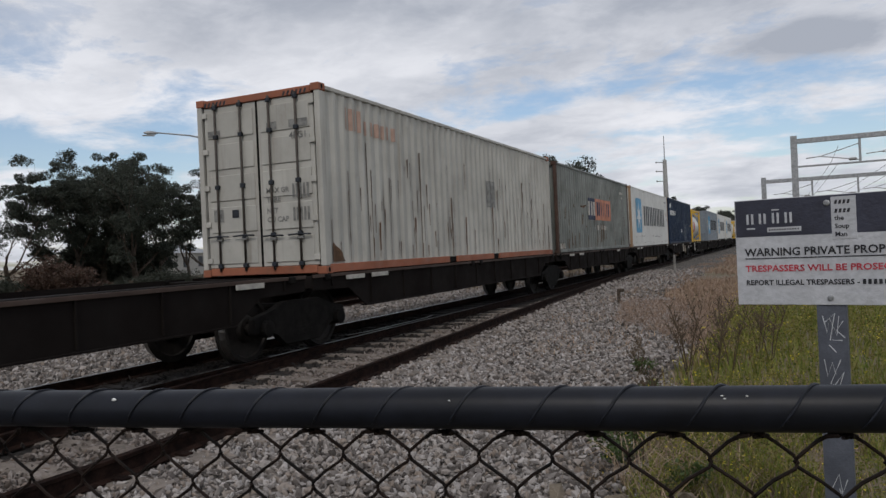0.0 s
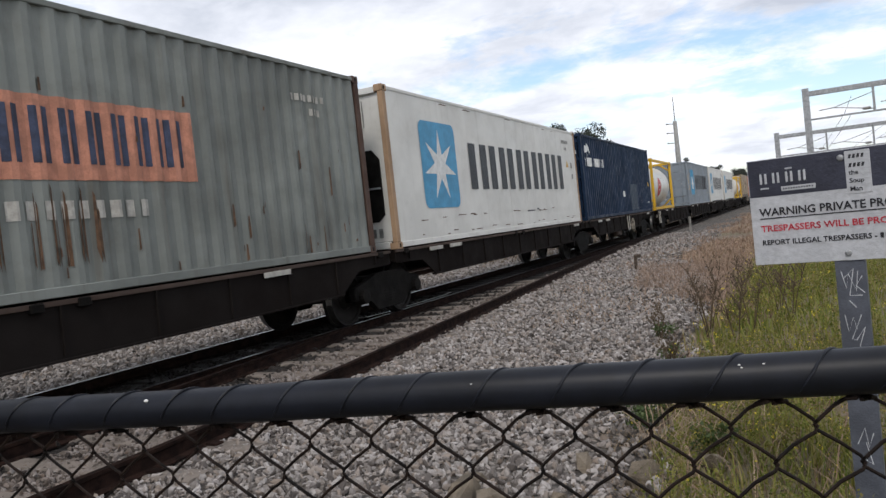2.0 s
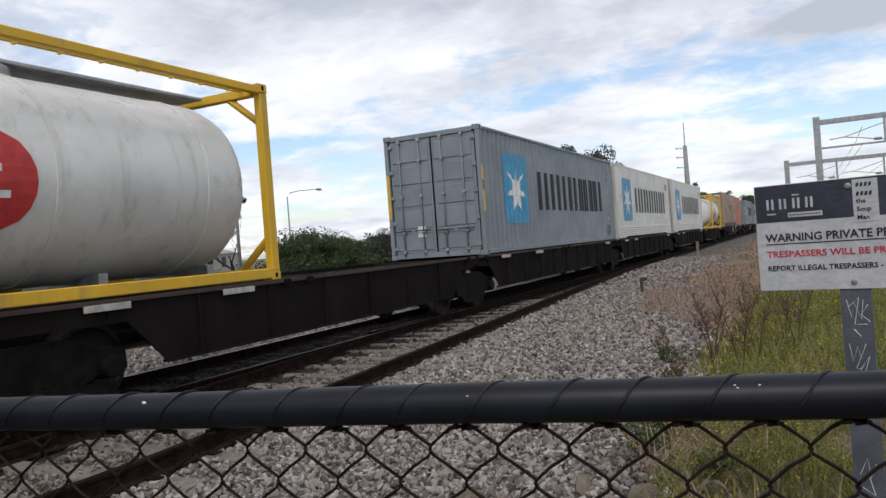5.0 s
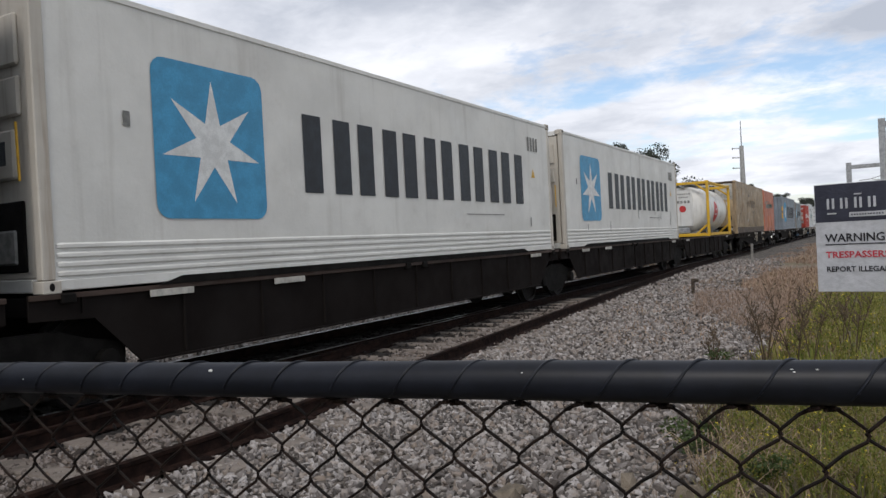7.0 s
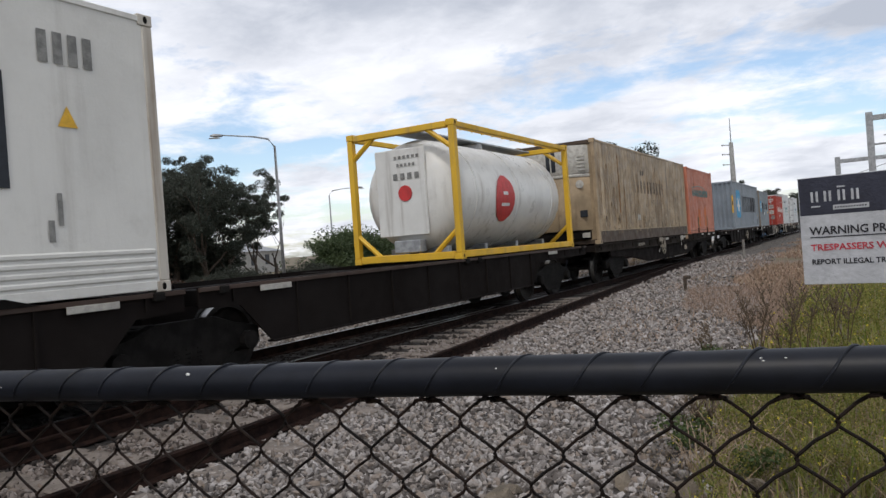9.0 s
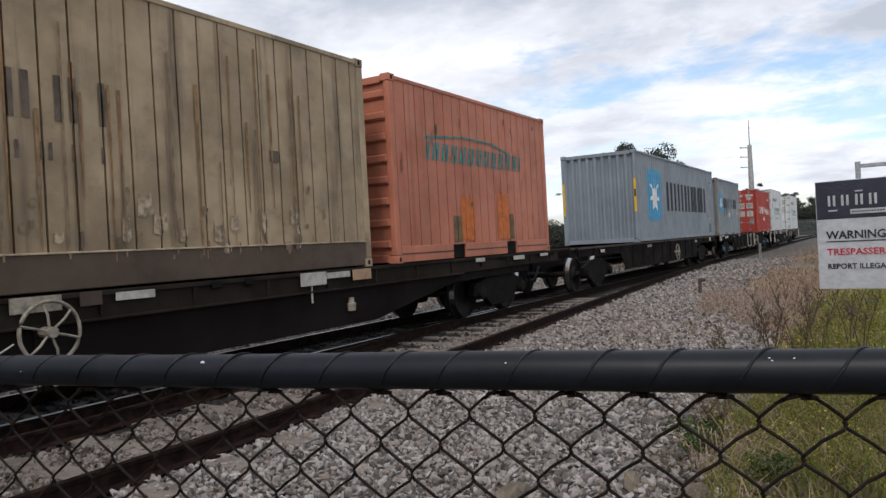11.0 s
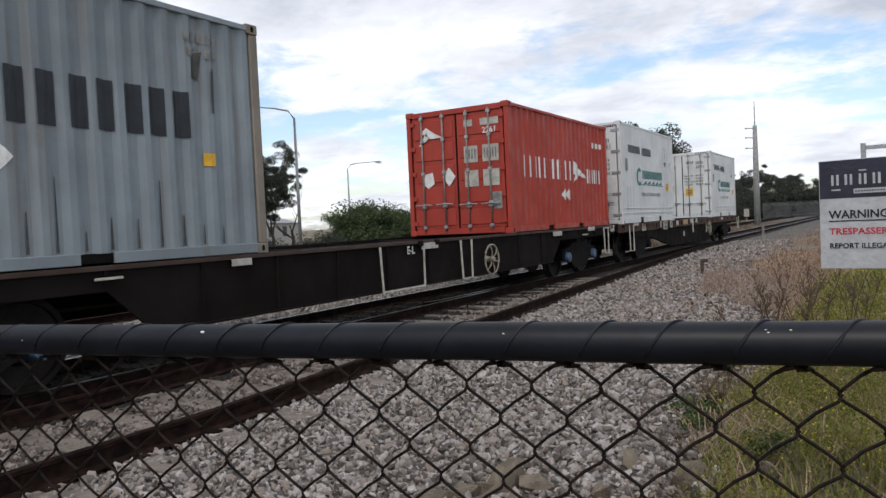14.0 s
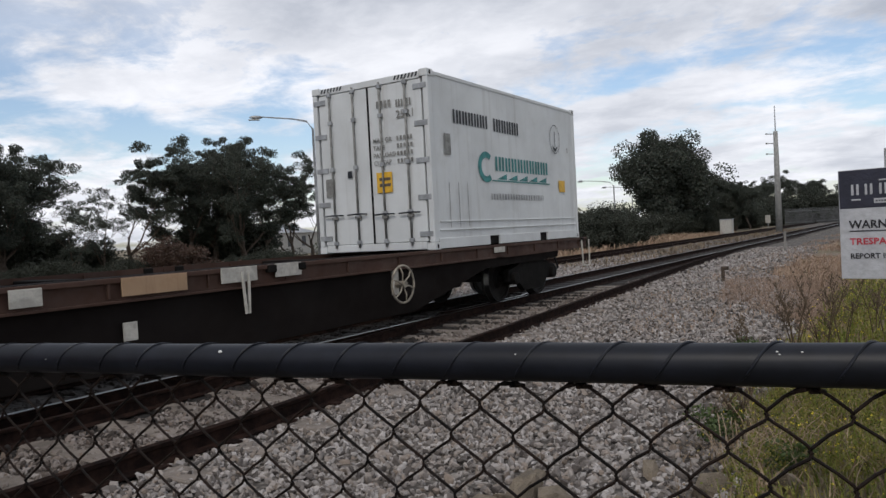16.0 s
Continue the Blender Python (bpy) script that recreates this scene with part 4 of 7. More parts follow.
def end_mark(root, shape, mm, y_out=0.0, name="marking"):
    """Paint on the leading end: shapes in (distance from the far side, z)."""
    for poly in shape:
        bm = bmesh.new()
        bm.faces.new([bm.verts.new((y_out - 0.006, W - u, z)) for u, z in poly])
        for f in bm.faces:
            f.normal_update()
            if f.normal.x > 0:
                f.normal_flip()
        part(name, bm, mm, root)


def end_text(root, body, u, z, h, mm, x=0.004):
    bm = text_bm(body, h)
    for v in bm.verts:
        v.co = Vector((x, W - u - v.co.x, z + v.co.z))
    return part("lettering", bm, mm, root)


TRAIN = []       # every thing that rolls, with its first pose


def star_logo(mark, x0=1.25, x1=2.85, z0=0.68, z1=2.38):
    mark([rounded(x0, x1, z0, z1, 0.16)], M["blue_mark"], "logo_panel", "bright blue rounded square")
    cx, cz = (x0 + x1) / 2, (z0 + z1) / 2 - 0.02
    bm_shape = star(cx, cz, 0.72 * (x1 - x0) / 1.6, 0.25 * (x1 - x0) / 1.6)
    return bm_shape


def raised(obs, d=0.003):
    for ob in obs if isinstance(obs, list) else [obs]:
        ob.location.y -= d


def words(mark, x0, x1, z0, z1, n, mm, **k):
    return [mark([bar], mm, "letter_bar") for bar in bars(x0, x1, z0, z1, n, **k)]


def add(root):
    TRAIN.append(root)
    return root


def build_containers():
    # 1: cream box with orange frame and faded orange lettering
    r, mark = shell("shipping_container", "cream-white container with orange frame and rust streaks", 9.38, 12.19, 2.93, M["cream"], M["orange_frame"], end="cream", post_mat=M["cream"], rail_low=0.14, top_mat=M["cream"], pockets=((4.6, 5.0), (7.2, 7.6)))
    words(mark, 0.72, 1.25, 2.30, 2.66, 2, M["pale_orange_mark"])
    words(mark, 1.3, 2.45, 2.28, 2.52, 3, M["pale_orange_mark"])
    mark([rect(6.95, 7.45, 1.25, 1.88)], M["grey_mark"], "data_panel", "faded grey data panel")
    for i in range(112):
        x = random.uniform(0.25, 5.0) if i < 62 else random.uniform(4.5, 11.9)
        zt = random.uniform(0.4, 1.3) if i % 3 else random.uniform(1.2, 2.2)
        zb = 0.15 if i % 4 == 0 else max(0.18, zt - random.uniform(0.08, 0.6))
        w = random.uniform(0.010, 0.034)
        mark([[(x + w * 0.3, zb), (x + w * 0.6, zb), (x + w, zt), (x, zt - 0.02)]], M["tan_mark"] if i % 3 == 0 else M["rust_streak"], "rust_streak")
    mark([[(11.78, 0.17), (11.95, 0.17), (11.95, 0.75), (11.88, 0.9), (11.85, 0.5)], [(0.2, 0.17), (0.6, 0.17), (0.5, 0.28), (0.24, 0.5)]], M["rust_streak"], "rust_stain")
    for k in range(6):
        for u in (0.16, 1.75):
            end_mark(r, [[(u + 0.08 * k, 2.80), (u + 0.04 + 0.08 * k, 2.80), (u + 0.07 + 0.08 * k, 2.87), (u + 0.03 + 0.08 * k, 2.87)]], M["black_mark"], 0.003, "hatch_stripe")
    end_text(r, "MAX GR", 1.36, 1.30, 0.085, M["grey_mark"])
    end_text(r, "TARE", 1.36, 1.16, 0.085, M["grey_mark"])
    end_text(r, "NET", 1.36, 0.98, 0.085, M["grey_mark"])
    end_text(r, "CU CAP", 1.36, 0.84, 0.085, M["grey_mark"])
    end_mark(r, [rect(1.42, 1.62, 2.30, 2.42), rect(1.85, 2.20, 2.30, 2.42), rect(0.22, 0.48, 2.3, 2.4)], M["grey_mark"], 0.008)
    end_text(r, "4EG1", 1.85, 2.12, 0.11, M["grey_mark"])
    end_mark(r, bars(1.86, 2.2, 1.2, 1.42, 5, pair=False) + bars(1.86, 2.2, 0.84, 1.05, 5, pair=False), M["grey_mark"], 0.008)
    end_mark(r, [rect(0.28, 0.48, 0.9, 1.1)], M["grey_mark"], 0.008)
    end_mark(r, [rect(0.66, 0.8, 0.95, 1.08)], M["black_mark"], 0.008)
    add(r)
    # 2: grey-green box with a dark-blue and salmon panel
    r, mark = shell("shipping_container", "grey-green corrugated container with rust stains", 22.3, 11.78, 2.9, M["grey_green"], end="plain", post_mat=M["dark_rust_post"])
    mark([rect(4.08, 5.28, 1.14, 1.94)], M["dull_blue_mark"], "logo_panel", "faded dark blue panel")
    mark([rect(5.28, 7.95, 1.14, 1.95)], M["salmon_mark"], "logo_panel", "faded salmon panel")
    raised(words(mark, 4.2, 5.18, 1.30, 1.82, 3, M["dull_white"]))
    raised(words(mark, 5.42, 7.82, 1.30, 1.84, 8, M["dull_blue_mark"], ink=0.5))
    words(mark, 5.2, 7.25, 0.76, 0.94, 11, M["dull_white"], pair=False)
    words(mark, 9.95, 10.75, 2.34, 2.44, 8, M["dull_white"], pair=False)
    words(mark, 10.35, 10.65, 2.14, 2.24, 3, M["dull_white"], pair=False)
    mark([rect(0.16, 0.8, 0.14, 0.3)], M["dull_white"], "pale_patch")
    mark([[(2.92, 1.57), (3.4, 1.54), (3.88, 1.63), (3.9, 1.67), (3.3, 1.62), (2.95, 1.61)]], M["rust_streak"], "rust_streak")
    for i in range(16):
        x, z = random.uniform(5.25, 6.6), random.uniform(0.55, 1.1)
        w = random.uniform(0.012, 0.035)
        mark([[(x, 0.28 + random.uniform(0, 0.2)), (x + w, 0.3), (x + w, z), (x + w * 0.4, z + 0.05)]], M["rust_streak"], "rust_streak")
    for i in range(70):
        x = random.uniform(0.3, 11.4)
        z = random.uniform(0.25, 2.2) if i % 3 else random.uniform(0.2, 0.7)
        w = random.uniform(0.012, 0.05)
        h = random.uniform(0.04, 0.14) if i % 2 else random.uniform(0.2, 0.55)
        mark([[(x, max(0.13, z - h)), (x + w, max(0.13, z - h * 0.9)), (x + w * 0.9, z), (x + w * 0.2, z)]], M["rust_streak"], "rust_streak")
    add(r)
    # 3: white refrigerated box
    r, mark = shell("refrigerated_container", "white refrigerated container with blue star panel, rusty corners", 34.83, 12.19, 2.896, M["white_reefer"], side="flat", end="open_reefer", post_mat=M["rusty_post"])
    st = star_logo(mark)
    raised(mark(st, M["white_mark"], "star"))
    words(mark, 3.45, 10.65, 1.05, 2.06, 6, M["black_mark"])
    mark([rect(7.0, 7.6, 0.47, 0.50), rect(7.8, 7.95, 0.5, 0.54)], M["black_mark"], "scuff")
    for i in range(34):
        x, ln = random.uniform(0.3, 11.6), random.uniform(0.08, 0.5)
        z = random.choice((0.16, 0.19, 0.47, 0.5, 2.76)) + random.uniform(-0.02, 0.02)
        mark([[(x, z), (x + ln, z + 0.004), (x + ln * 0.8, z + 0.018), (x + ln * 0.2, z + 0.022)]], M["rust_streak"], "rust_streak")
    words(mark, 10.7, 11.4, 2.46, 2.56, 5, M["grey_mark"], pair=False)
    words(mark, 10.95, 11.2, 2.26, 2.34, 2, M["grey_mark"], pair=False)
    mark([rect(11.48, 11.6, 1.72, 1.88)], M["tan_mark"], "sticker")
    mark([rect(11.5, 11.64, 1.38, 1.52)], M["grey_mark"], "worn_label")
    mark([[(11.0, 1.73), (11.22, 1.73), (11.11, 1.94)]], M["yellow_mark"], "warning_triangle", "small yellow warning triangle")
    add(r)
    # 4: navy box
    r, mark = shell("shipping_container", "dark navy corrugated container with small white lettering", 47.79, 12.19, 2.93, M["navy"], end="navy")
    mark([[(0.45, 2.42), (0.62, 2.30), (0.78, 2.36), (0.74, 2.52), (0.6, 2.56)], [(0.78, 2.34), (0.95, 2.38), (1.2, 2.30), (1.16, 2.44), (0.98, 2.52), (0.9, 2.62), (0.82, 2.52)], [(0.7, 2.2), (0.78, 2.2), (0.86, 2.36), (0.74, 2.34)]], M["white_mark"], "emblem", "small white emblem")
    words(mark, 0.40, 3.05, 1.84, 2.14, 6, M["white_mark"])
    mark([rect(5.95, 6.36, 0.74, 0.97)], M["white_mark"], "data_plate", "white data plate")
    mark([rect(7.46, 8.95, 0.16, 1.27)], M["pale_patch"], "repaint_patch", "paler repainted patch")
    words(mark, 11.3, 11.7, 0.42, 0.46, 3, M["white_mark"], pair=False)
    mark([[(11.62, 1.2), (11.82, 1.2), (11.72, 1.42)]], M["yellow_mark"], "warning_triangle")
    end_mark(r, [rect(1.35, 1.55, 2.26, 2.38), rect(1.75, 2.25, 2.26, 2.38)], M["white_mark"], 0.008)
    end_text(r, "4561", 1.75, 2.06, 0.12, M["white_mark"])
    end_mark(r, bars(1.4, 2.2, 1.5, 1.6, 8, pair=False) + bars(1.4, 2.2, 1.3, 1.4, 8, pair=False), M["grey_mark"], 0.008)
    end_mark(r, [rect(1.9, 2.1, 0.36, 0.46)], M["white_mark"], 0.008)
    add(r)
    # 6, 12: pale grey-blue boxes
    for s0, e in ((74.1, "grey"), (152.85, "plain")):
        r, mark = shell("shipping_container", "pale grey-blue corrugated container with blue star panel" + (", doors leading" if e == "grey" else ", plain corrugated end"), s0, 12.19, 2.896, M["grey_blue"], end=e, pockets=())
        st = star_logo(mark, 1.4, 2.95)
        raised(mark(st, M["white_mark"], "star"))
        words(mark, 3.68, 10.6, 1.03, 2.05, 6, M["black_mark"])
        if e == "plain":
            part("height_stripe", box(-0.003, 0.001, 0.01, 0.09, 0.97, 2.0), M["yellow_mark"], r, "yellow height warning stripe")
            part("stripe_mark", box(-0.0055, -0.0029, 0.025, 0.075, 1.44, 1.66), M["black_mark"], r)
        else:
            part("height_stripe", box(0.02, 0.11, -0.003, 0.001, 0.97, 2.0), M["yellow_mark"], r, "yellow height warning stripe")
            part("stripe_mark", box(0.035, 0.095, -0.0055, -0.0029, 1.44, 1.66), M["black_mark"], r)
        part("height_stripe", box(-0.003, 0.001, W - 0.09, W - 0.02, 0.97, 2.0), M["yellow_mark"], r)
        words(mark, 11.35, 11.75, 2.3, 2.38, 3, M["black_mark"], pair=False)
        mark([rect(11.36, 11.49, 0.74, 0.91)], M["yellow_mark"], "sticker", "small yellow square sticker")
        raised(mark([rect(11.375, 11.475, 0.84, 0.90)], M["black_mark"], "sticker_print"))
        mark([[(10.95, 0.20), (11.6, 0.19), (11.62, 0.48), (11.5, 0.55), (11.0, 0.53)]], M["scuff_grey"], "worn_patch")
        mark([[(11.28, 1.70), (11.5, 1.70), (11.39, 1.91)]], M["yellow_mark"], "warning_triangle", "small yellow warning triangle")
        words(mark, 11.3, 11.55, 2.1, 2.2, 3, M["grey_mark"], pair=False)
        if e == "grey":
            end_mark(r, [rect(0.75, 0.95, 0.5, 0.75)], M["white_mark"], 0.008)
        add(r)
    # 7, 8: white refrigerated boxes with pressed ridges low down
    for s0 in (86.72, 99.72):
        r, mark = shell("refrigerated_container", "white refrigerated container with blue star panel and ridged base", s0, 12.19, 2.896, M["white_reefer"], side="flat", end="reefer", ridges=4, post_mat=M["stained_white"])
        st = star_logo(mark)
        raised(mark(st, M["white_mark"], "star"))
        words(mark, 3.5, 10.7, 1.03, 2.06, 6, M["black_mark"])
        words(mark, 10.9, 11.5, 2.2, 2.5, 4, M["grey_mark"], pair=False)
        mark([[(11.06, 1.62), (11.26, 1.62), (11.16, 1.82)]], M["yellow_mark"], "warning_triangle", "small yellow warning triangle")
        part("roof_fitting", box(0.2, 0.5, 1.3, 1.6, 2.88, 2.96, 0.02), M["grey_mark"], r)
        mark([rect(10.9, 10.96, 0.55, 0.75), rect(8.0, 9.6, 0.78, 0.80), rect(0.9, 0.98, 1.6, 1.75)], M["grey_mark"], "scuff")
        # near-black strip laid over the bottom rail in place of a shaded recess
        part("low_cutout", prism([(1.22, -0.006), (10.75, -0.006), (10.45, 0.078), (1.52, 0.078)], -0.012, 0.03), M["cast"], r, "dark strip for the shaded recess over the wagon deck")
        if s0 > 90:
            mark([rect(x, x + 0.05, z, z + h) for x, z, h in ((6.6, 0.75, 0.3), (9.2, 0.7, 0.25), (9.5, 0.75, 0.2), (8.7, 0.9, 0.2), (3.6, 0.35, 0.3), (1.65, 0.4, 0.2), (11, 0.7, 0.3))], M["grey_mark"], "scuff")
        add(r)
    # 10: tan ribbed box
    r, mark = shell("shipping_container", "tan ribbed container with faded brown lettering, heavily stained", 126.76, 12.19, 3.0, M["tan"], M["tan_rail"], post_mat=M["tan"], top_mat=M["tan"], side="ribs", end="fridge", pitch=0.3015, rail_low=0.355)
    words(mark, 4.08, 8.05, 1.56, 1.98, 9, M["tan_mark"], ink=0.32)
    words(mark, 6.2, 8.0, 1.20, 1.36, 6, M["tan_mark"], ink=0.22)
    mark([[(4.86, 2.2), (5.05, 2.16), (5.1, 2.3), (4.95, 2.36)], [(5.1, 2.16), (5.35, 2.2), (5.4, 2.36), (5.18, 2.32)]], M["tan_mark"], "leaf_emblem")
    mark([rect(10.2, 10.36, 1.38, 1.52)], M["tan_mark"], "data_plate")
    mark([rect(4.25, 4.6, 0.65, 0.85)], M["dull_white"], "data_plate")
    for i in range(34):      # long rust runs from the roof edge and pale worn fields low down
        x, w = 0.2 + 11.6 * random.random() ** 1.6, random.uniform(0.02, 0.06)
        zt, zb = random.uniform(1.3, 2.75), random.uniform(0.25, 1.0)
        mark([[(x + w * 0.3, zb), (x + w * 0.6, zb - 0.03), (x + w, zt), (x + w * 0.1, zt)]], M["rust_run"], "rust_streak")
    for i in range(22):
        x, z, w, h = random.uniform(0.3, 11.5), random.uniform(0.24, 0.75), random.uniform(0.08, 0.2), random.uniform(0.08, 0.3)
        mark([[(x, z + h * 0.1), (x + w * 0.5, z), (x + w, z + h * 0.2), (x + w * 0.9, z + h), (x + w * 0.4, z + h * 0.8), (x + w * 0.1, z + h)]], M["faded_tan"], "worn_patch")
    part("sill_lip", box(0.13, 12.06, -0.014, 0.01, 0.352, 0.372, 0.004), M["pale_tan"], r, "pale worn lower lip")
    # small browner blotches, set more thickly towards the bottom
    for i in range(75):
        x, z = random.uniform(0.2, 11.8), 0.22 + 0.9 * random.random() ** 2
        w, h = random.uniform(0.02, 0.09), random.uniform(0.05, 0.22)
        mark([[(x, z + h * 0.2), (x + w * 0.4, z), (x + w * 0.9, z + h * 0.3), (x + w, z + h * 0.7), (x + w * 0.7, z + h), (x + w * 0.1, z + h * 0.9)]], M["tan_mark"] if i % 7 == 0 else M["tan_blotch"], "worn_stain")
    # thin browner upright lines from the lower rail to varied heights
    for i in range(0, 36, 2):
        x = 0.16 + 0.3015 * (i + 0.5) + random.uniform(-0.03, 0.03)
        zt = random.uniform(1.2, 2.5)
        mark([[(x, 0.3), (x + 0.02, 0.3), (x + 0.028, zt), (x + 0.006, zt)]], M["tan_blotch"], "worn_stain")
    add(r)
    # 11: orange box
    r, mark = shell("shipping_container", "orange short container with faded teal lettering, patched paint", 139.6, 6.058, 2.94, M["orange"], end="bars", side="ribs", pitch=0.302, rail_low=0.26, pockets=((1.75, 2.2), (3.9, 4.35)))
    words(mark, 0.98, 4.7, 1.68, 1.99, 12, M["teal_mark"], slant=0.07, ink=0.5)
    mark([[(1.0, 2.02), (2.2, 2.14), (2.2, 2.17), (1.0, 2.07)], [(2.2, 2.14), (3.4, 2.12), (4.2, 1.98), (4.2, 2.02), (3.4, 2.16), (2.2, 2.17)]], M["teal_mark"], "swoosh", "thin teal arc")
    mark([rect(2.1, 2.6, 0.3, 1.1), rect(3.55, 4.05, 0.3, 1.2)], M["rust_patch"], "repaint_patch", "bright orange repainted patch")
    mark([rect(1.8, 2.1, 0.28, 0.75), rect(4.05, 4.25, 0.3, 0.8)], M["olive_patch"], "worn_patch")
    # thin dark bars stand in for the shaded groove between the rail's tiers
    part("rail_step", box(0.14, 1.74, -0.006, 0.02, 0.128, 0.150, 0.004), M["tan_rail"], r)
    part("rail_step", box(2.21, 3.89, -0.006, 0.02, 0.128, 0.150, 0.004), M["tan_rail"], r)
    part("rail_step", box(4.36, 5.92, -0.006, 0.02, 0.128, 0.150, 0.004), M["tan_rail"], r)
    for i in range(15):
        x, z = random.uniform(0.2, 5.7), random.uniform(0.3, 2.6)
        w, h = random.uniform(0.03, 0.16), random.uniform(0.06, 0.28)
        mark([[(x, z + h * 0.2), (x + w * 0.4, z), (x + w, z + h * 0.3), (x + w * 0.8, z + h), (x + w * 0.1, z + h * 0.8)]], M["orange_wear"] if i % 6 else M["olive_patch"], "worn_stain")
    add(r)
    # 13: short grey-blue box
    r, mark = shell("shipping_container", "short grey-blue container with streaked blue star panel", 166.14, 6.2, 2.70, M["dirty_grey"], end="plain", pockets=((1.9, 2.25), (3.8, 4.15)), post_mat=M["worn_post"])
    st = star_logo(mark, 0.55, 1.36, 1.1, 1.93)
    raised(mark(st, M["white_mark"], "star"))
    words(mark, 1.68, 5.2, 1.29, 1.78, 6, M["black_mark"])
    mark([[(3.10, 0.84), (3.24, 0.99), (3.10, 1.14), (2.96, 0.99)], rect(2.66, 2.84, 0.90, 1.06)], M["white_mark"], "hazard_label", "white diamond hazard label")
    words(mark, 5.1, 5.6, 2.34, 2.44, 5, M["grey_mark"], pair=False)
    words(mark, 5.15, 5.6, 2.18, 2.28, 4, M["grey_mark"], pair=False)
    mark([rect(5.32, 5.46, 1.0, 1.14)], M["yellow_mark"], "sticker", "small yellow sticker")
    for i in range(20):      # dark runs at the foot of each pressing
        x = 0.26 + 0.278 * i + random.uniform(-0.015, 0.015)
        h = random.uniform(0.28, 0.62) if i % 4 else random.uniform(0.7, 1.0)
        w = random.uniform(0.018, 0.034)
        mark([[(x, 0.14), (x + w, 0.14), (x + w * 0.7, h), (x + w * 0.3, h)]], M["soot"] if i % 5 else M["tan_mark"], "rust_streak")
    for x, z, w, h in ((0.40, 0.95, 0.05, 0.4), (1.75, 0.9, 0.10, 0.5), (2.3, 1.0, 0.09, 0.35), (5.2, 1.95, 0.16, 0.3), (5.45, 1.6, 0.06, 0.5)):
        mark([[(x, z), (x + w * 0.6, z - 0.02), (x + w, z + h), (x + w * 0.2, z + h * 0.9)]], M["soot"], "worn_stain")
    add(r)
    # 14: red box
    r, mark = shell("shipping_container", "red short container with white lettering, doors leading", 179.15, 6.058, 2.65, M["red"], end="red", pockets=((1.9, 2.25), (3.8, 4.15)))
    words(mark, 0.66, 3.45, 1.15, 1.60, 7, M["white_mark"], ink=0.26)
    words(mark, 4.5, 5.45, 1.1, 1.45, 3, M["white_mark"], ink=0.28)
    mark([[(3.5, 1.72), (3.85, 1.5), (4.1, 1.36), (3.9, 1.28), (3.6, 1.3)], [(3.9, 1.28), (4.45, 1.2), (4.2, 1.36)], [(3.6, 1.1), (3.9, 1.28), (3.75, 1.36)]], M["white_mark"], "emblem", "white emblem")
    mark([[(2.95, 0.66), (3.1, 0.8), (2.95, 0.94), (2.8, 0.8)], [(3.2, 0.66), (3.34, 0.8), (3.2, 0.94), (3.06, 0.8)]], M["white_mark"], "hazard_label", "white diamond hazard label")
    words(mark, 4.98, 5.7, 2.02, 2.15, 5, M["white_mark"], pair=False)
    end_mark(r, [rect(1.42, 1.62, 2.22, 2.36), rect(1.80, 2.22, 2.22, 2.36)], M["dull_white"], 0.008)
    end_text(r, "2261", 1.84, 2.06, 0.12, M["white_mark"])
    end_mark(r, [rect(1.40, 1.72, 1.48, 1.82), rect(1.83, 2.2, 1.48, 1.82), rect(1.40, 1.72, 0.98, 1.32), rect(1.83, 2.2, 0.98, 1.32)], M["dull_white"], 0.008, "data_panel")
    end_mark(r, bars(1.43, 1.7, 1.55, 1.75, 4, pair=False) + bars(1.86, 2.17, 1.55, 1.75, 5, pair=False), M["grey_mark"], 0.005)
    end_mark(r, [[(0.86, 1.22), (1.02, 1.02), (1.18, 1.22), (1.02, 1.42)][::-1], [(0.36, 1.12), (0.5, 1.0), (0.66, 1.1), (0.62, 1.34), (0.42, 1.3)]], M["white_mark"], 0.008, "hazard_label")
    end_mark(r, [[(0.36, 2.2), (0.6, 2.05), (0.9, 2.06), (0.7, 2.16), (0.5, 2.3)], [(0.3, 1.9), (0.55, 2.05), (0.5, 2.2)]], M["white_mark"], 0.008, "emblem")
    end_mark(r, [rect(2.02, 2.24, 0.5, 0.85)], M["grey_mark"], 0.008)
    add(r)
    # 15, 16: white cool boxes
    for s0, hh in ((186.48, 2.96), (199.35, 2.9)):
        r, mark = shell("refrigerated_container", "white short insulated container with teal lettering, doors leading", s0, 6.058, hh, M["white_cool"], side="flat", end="cool", pockets=((1.84, 2.22), (3.98, 4.34)), rail_low=0.18)
        words(mark, 0.73, 1.95, 2.10, 2.33, 6, M["black_mark"])
        words(mark, 2.15, 3.2, 2.08, 2.32, 5, M["black_mark"])
        ring = []
        for k in range(12):
            a, b = radians(50 + k * 21.7), radians(50 + (k + 1) * 21.7)
            ring.append([(1.82 + 0.18 * math.cos(a), 1.41 + 0.17 * math.sin(a)), (1.82 + 0.30 * math.cos(a), 1.41 + 0.28 * math.sin(a)), (1.82 + 0.30 * math.cos(b), 1.41 + 0.28 * math.sin(b)), (1.82 + 0.18 * math.cos(b), 1.41 + 0.17 * math.sin(b))])
        mark(ring, M["teal_mark"], "logo_arc", "teal open ring")
        words(mark, 2.15, 4.5, 1.36, 1.62, 9, M["teal_mark"])
        mark([[(2.2 + 0.45 * k, 1.2), (2.6 + 0.45 * k, 1.2), (2.6 + 0.45 * k, 1.31)] for k in range(5)], M["teal_mark"], "logo_wedge")
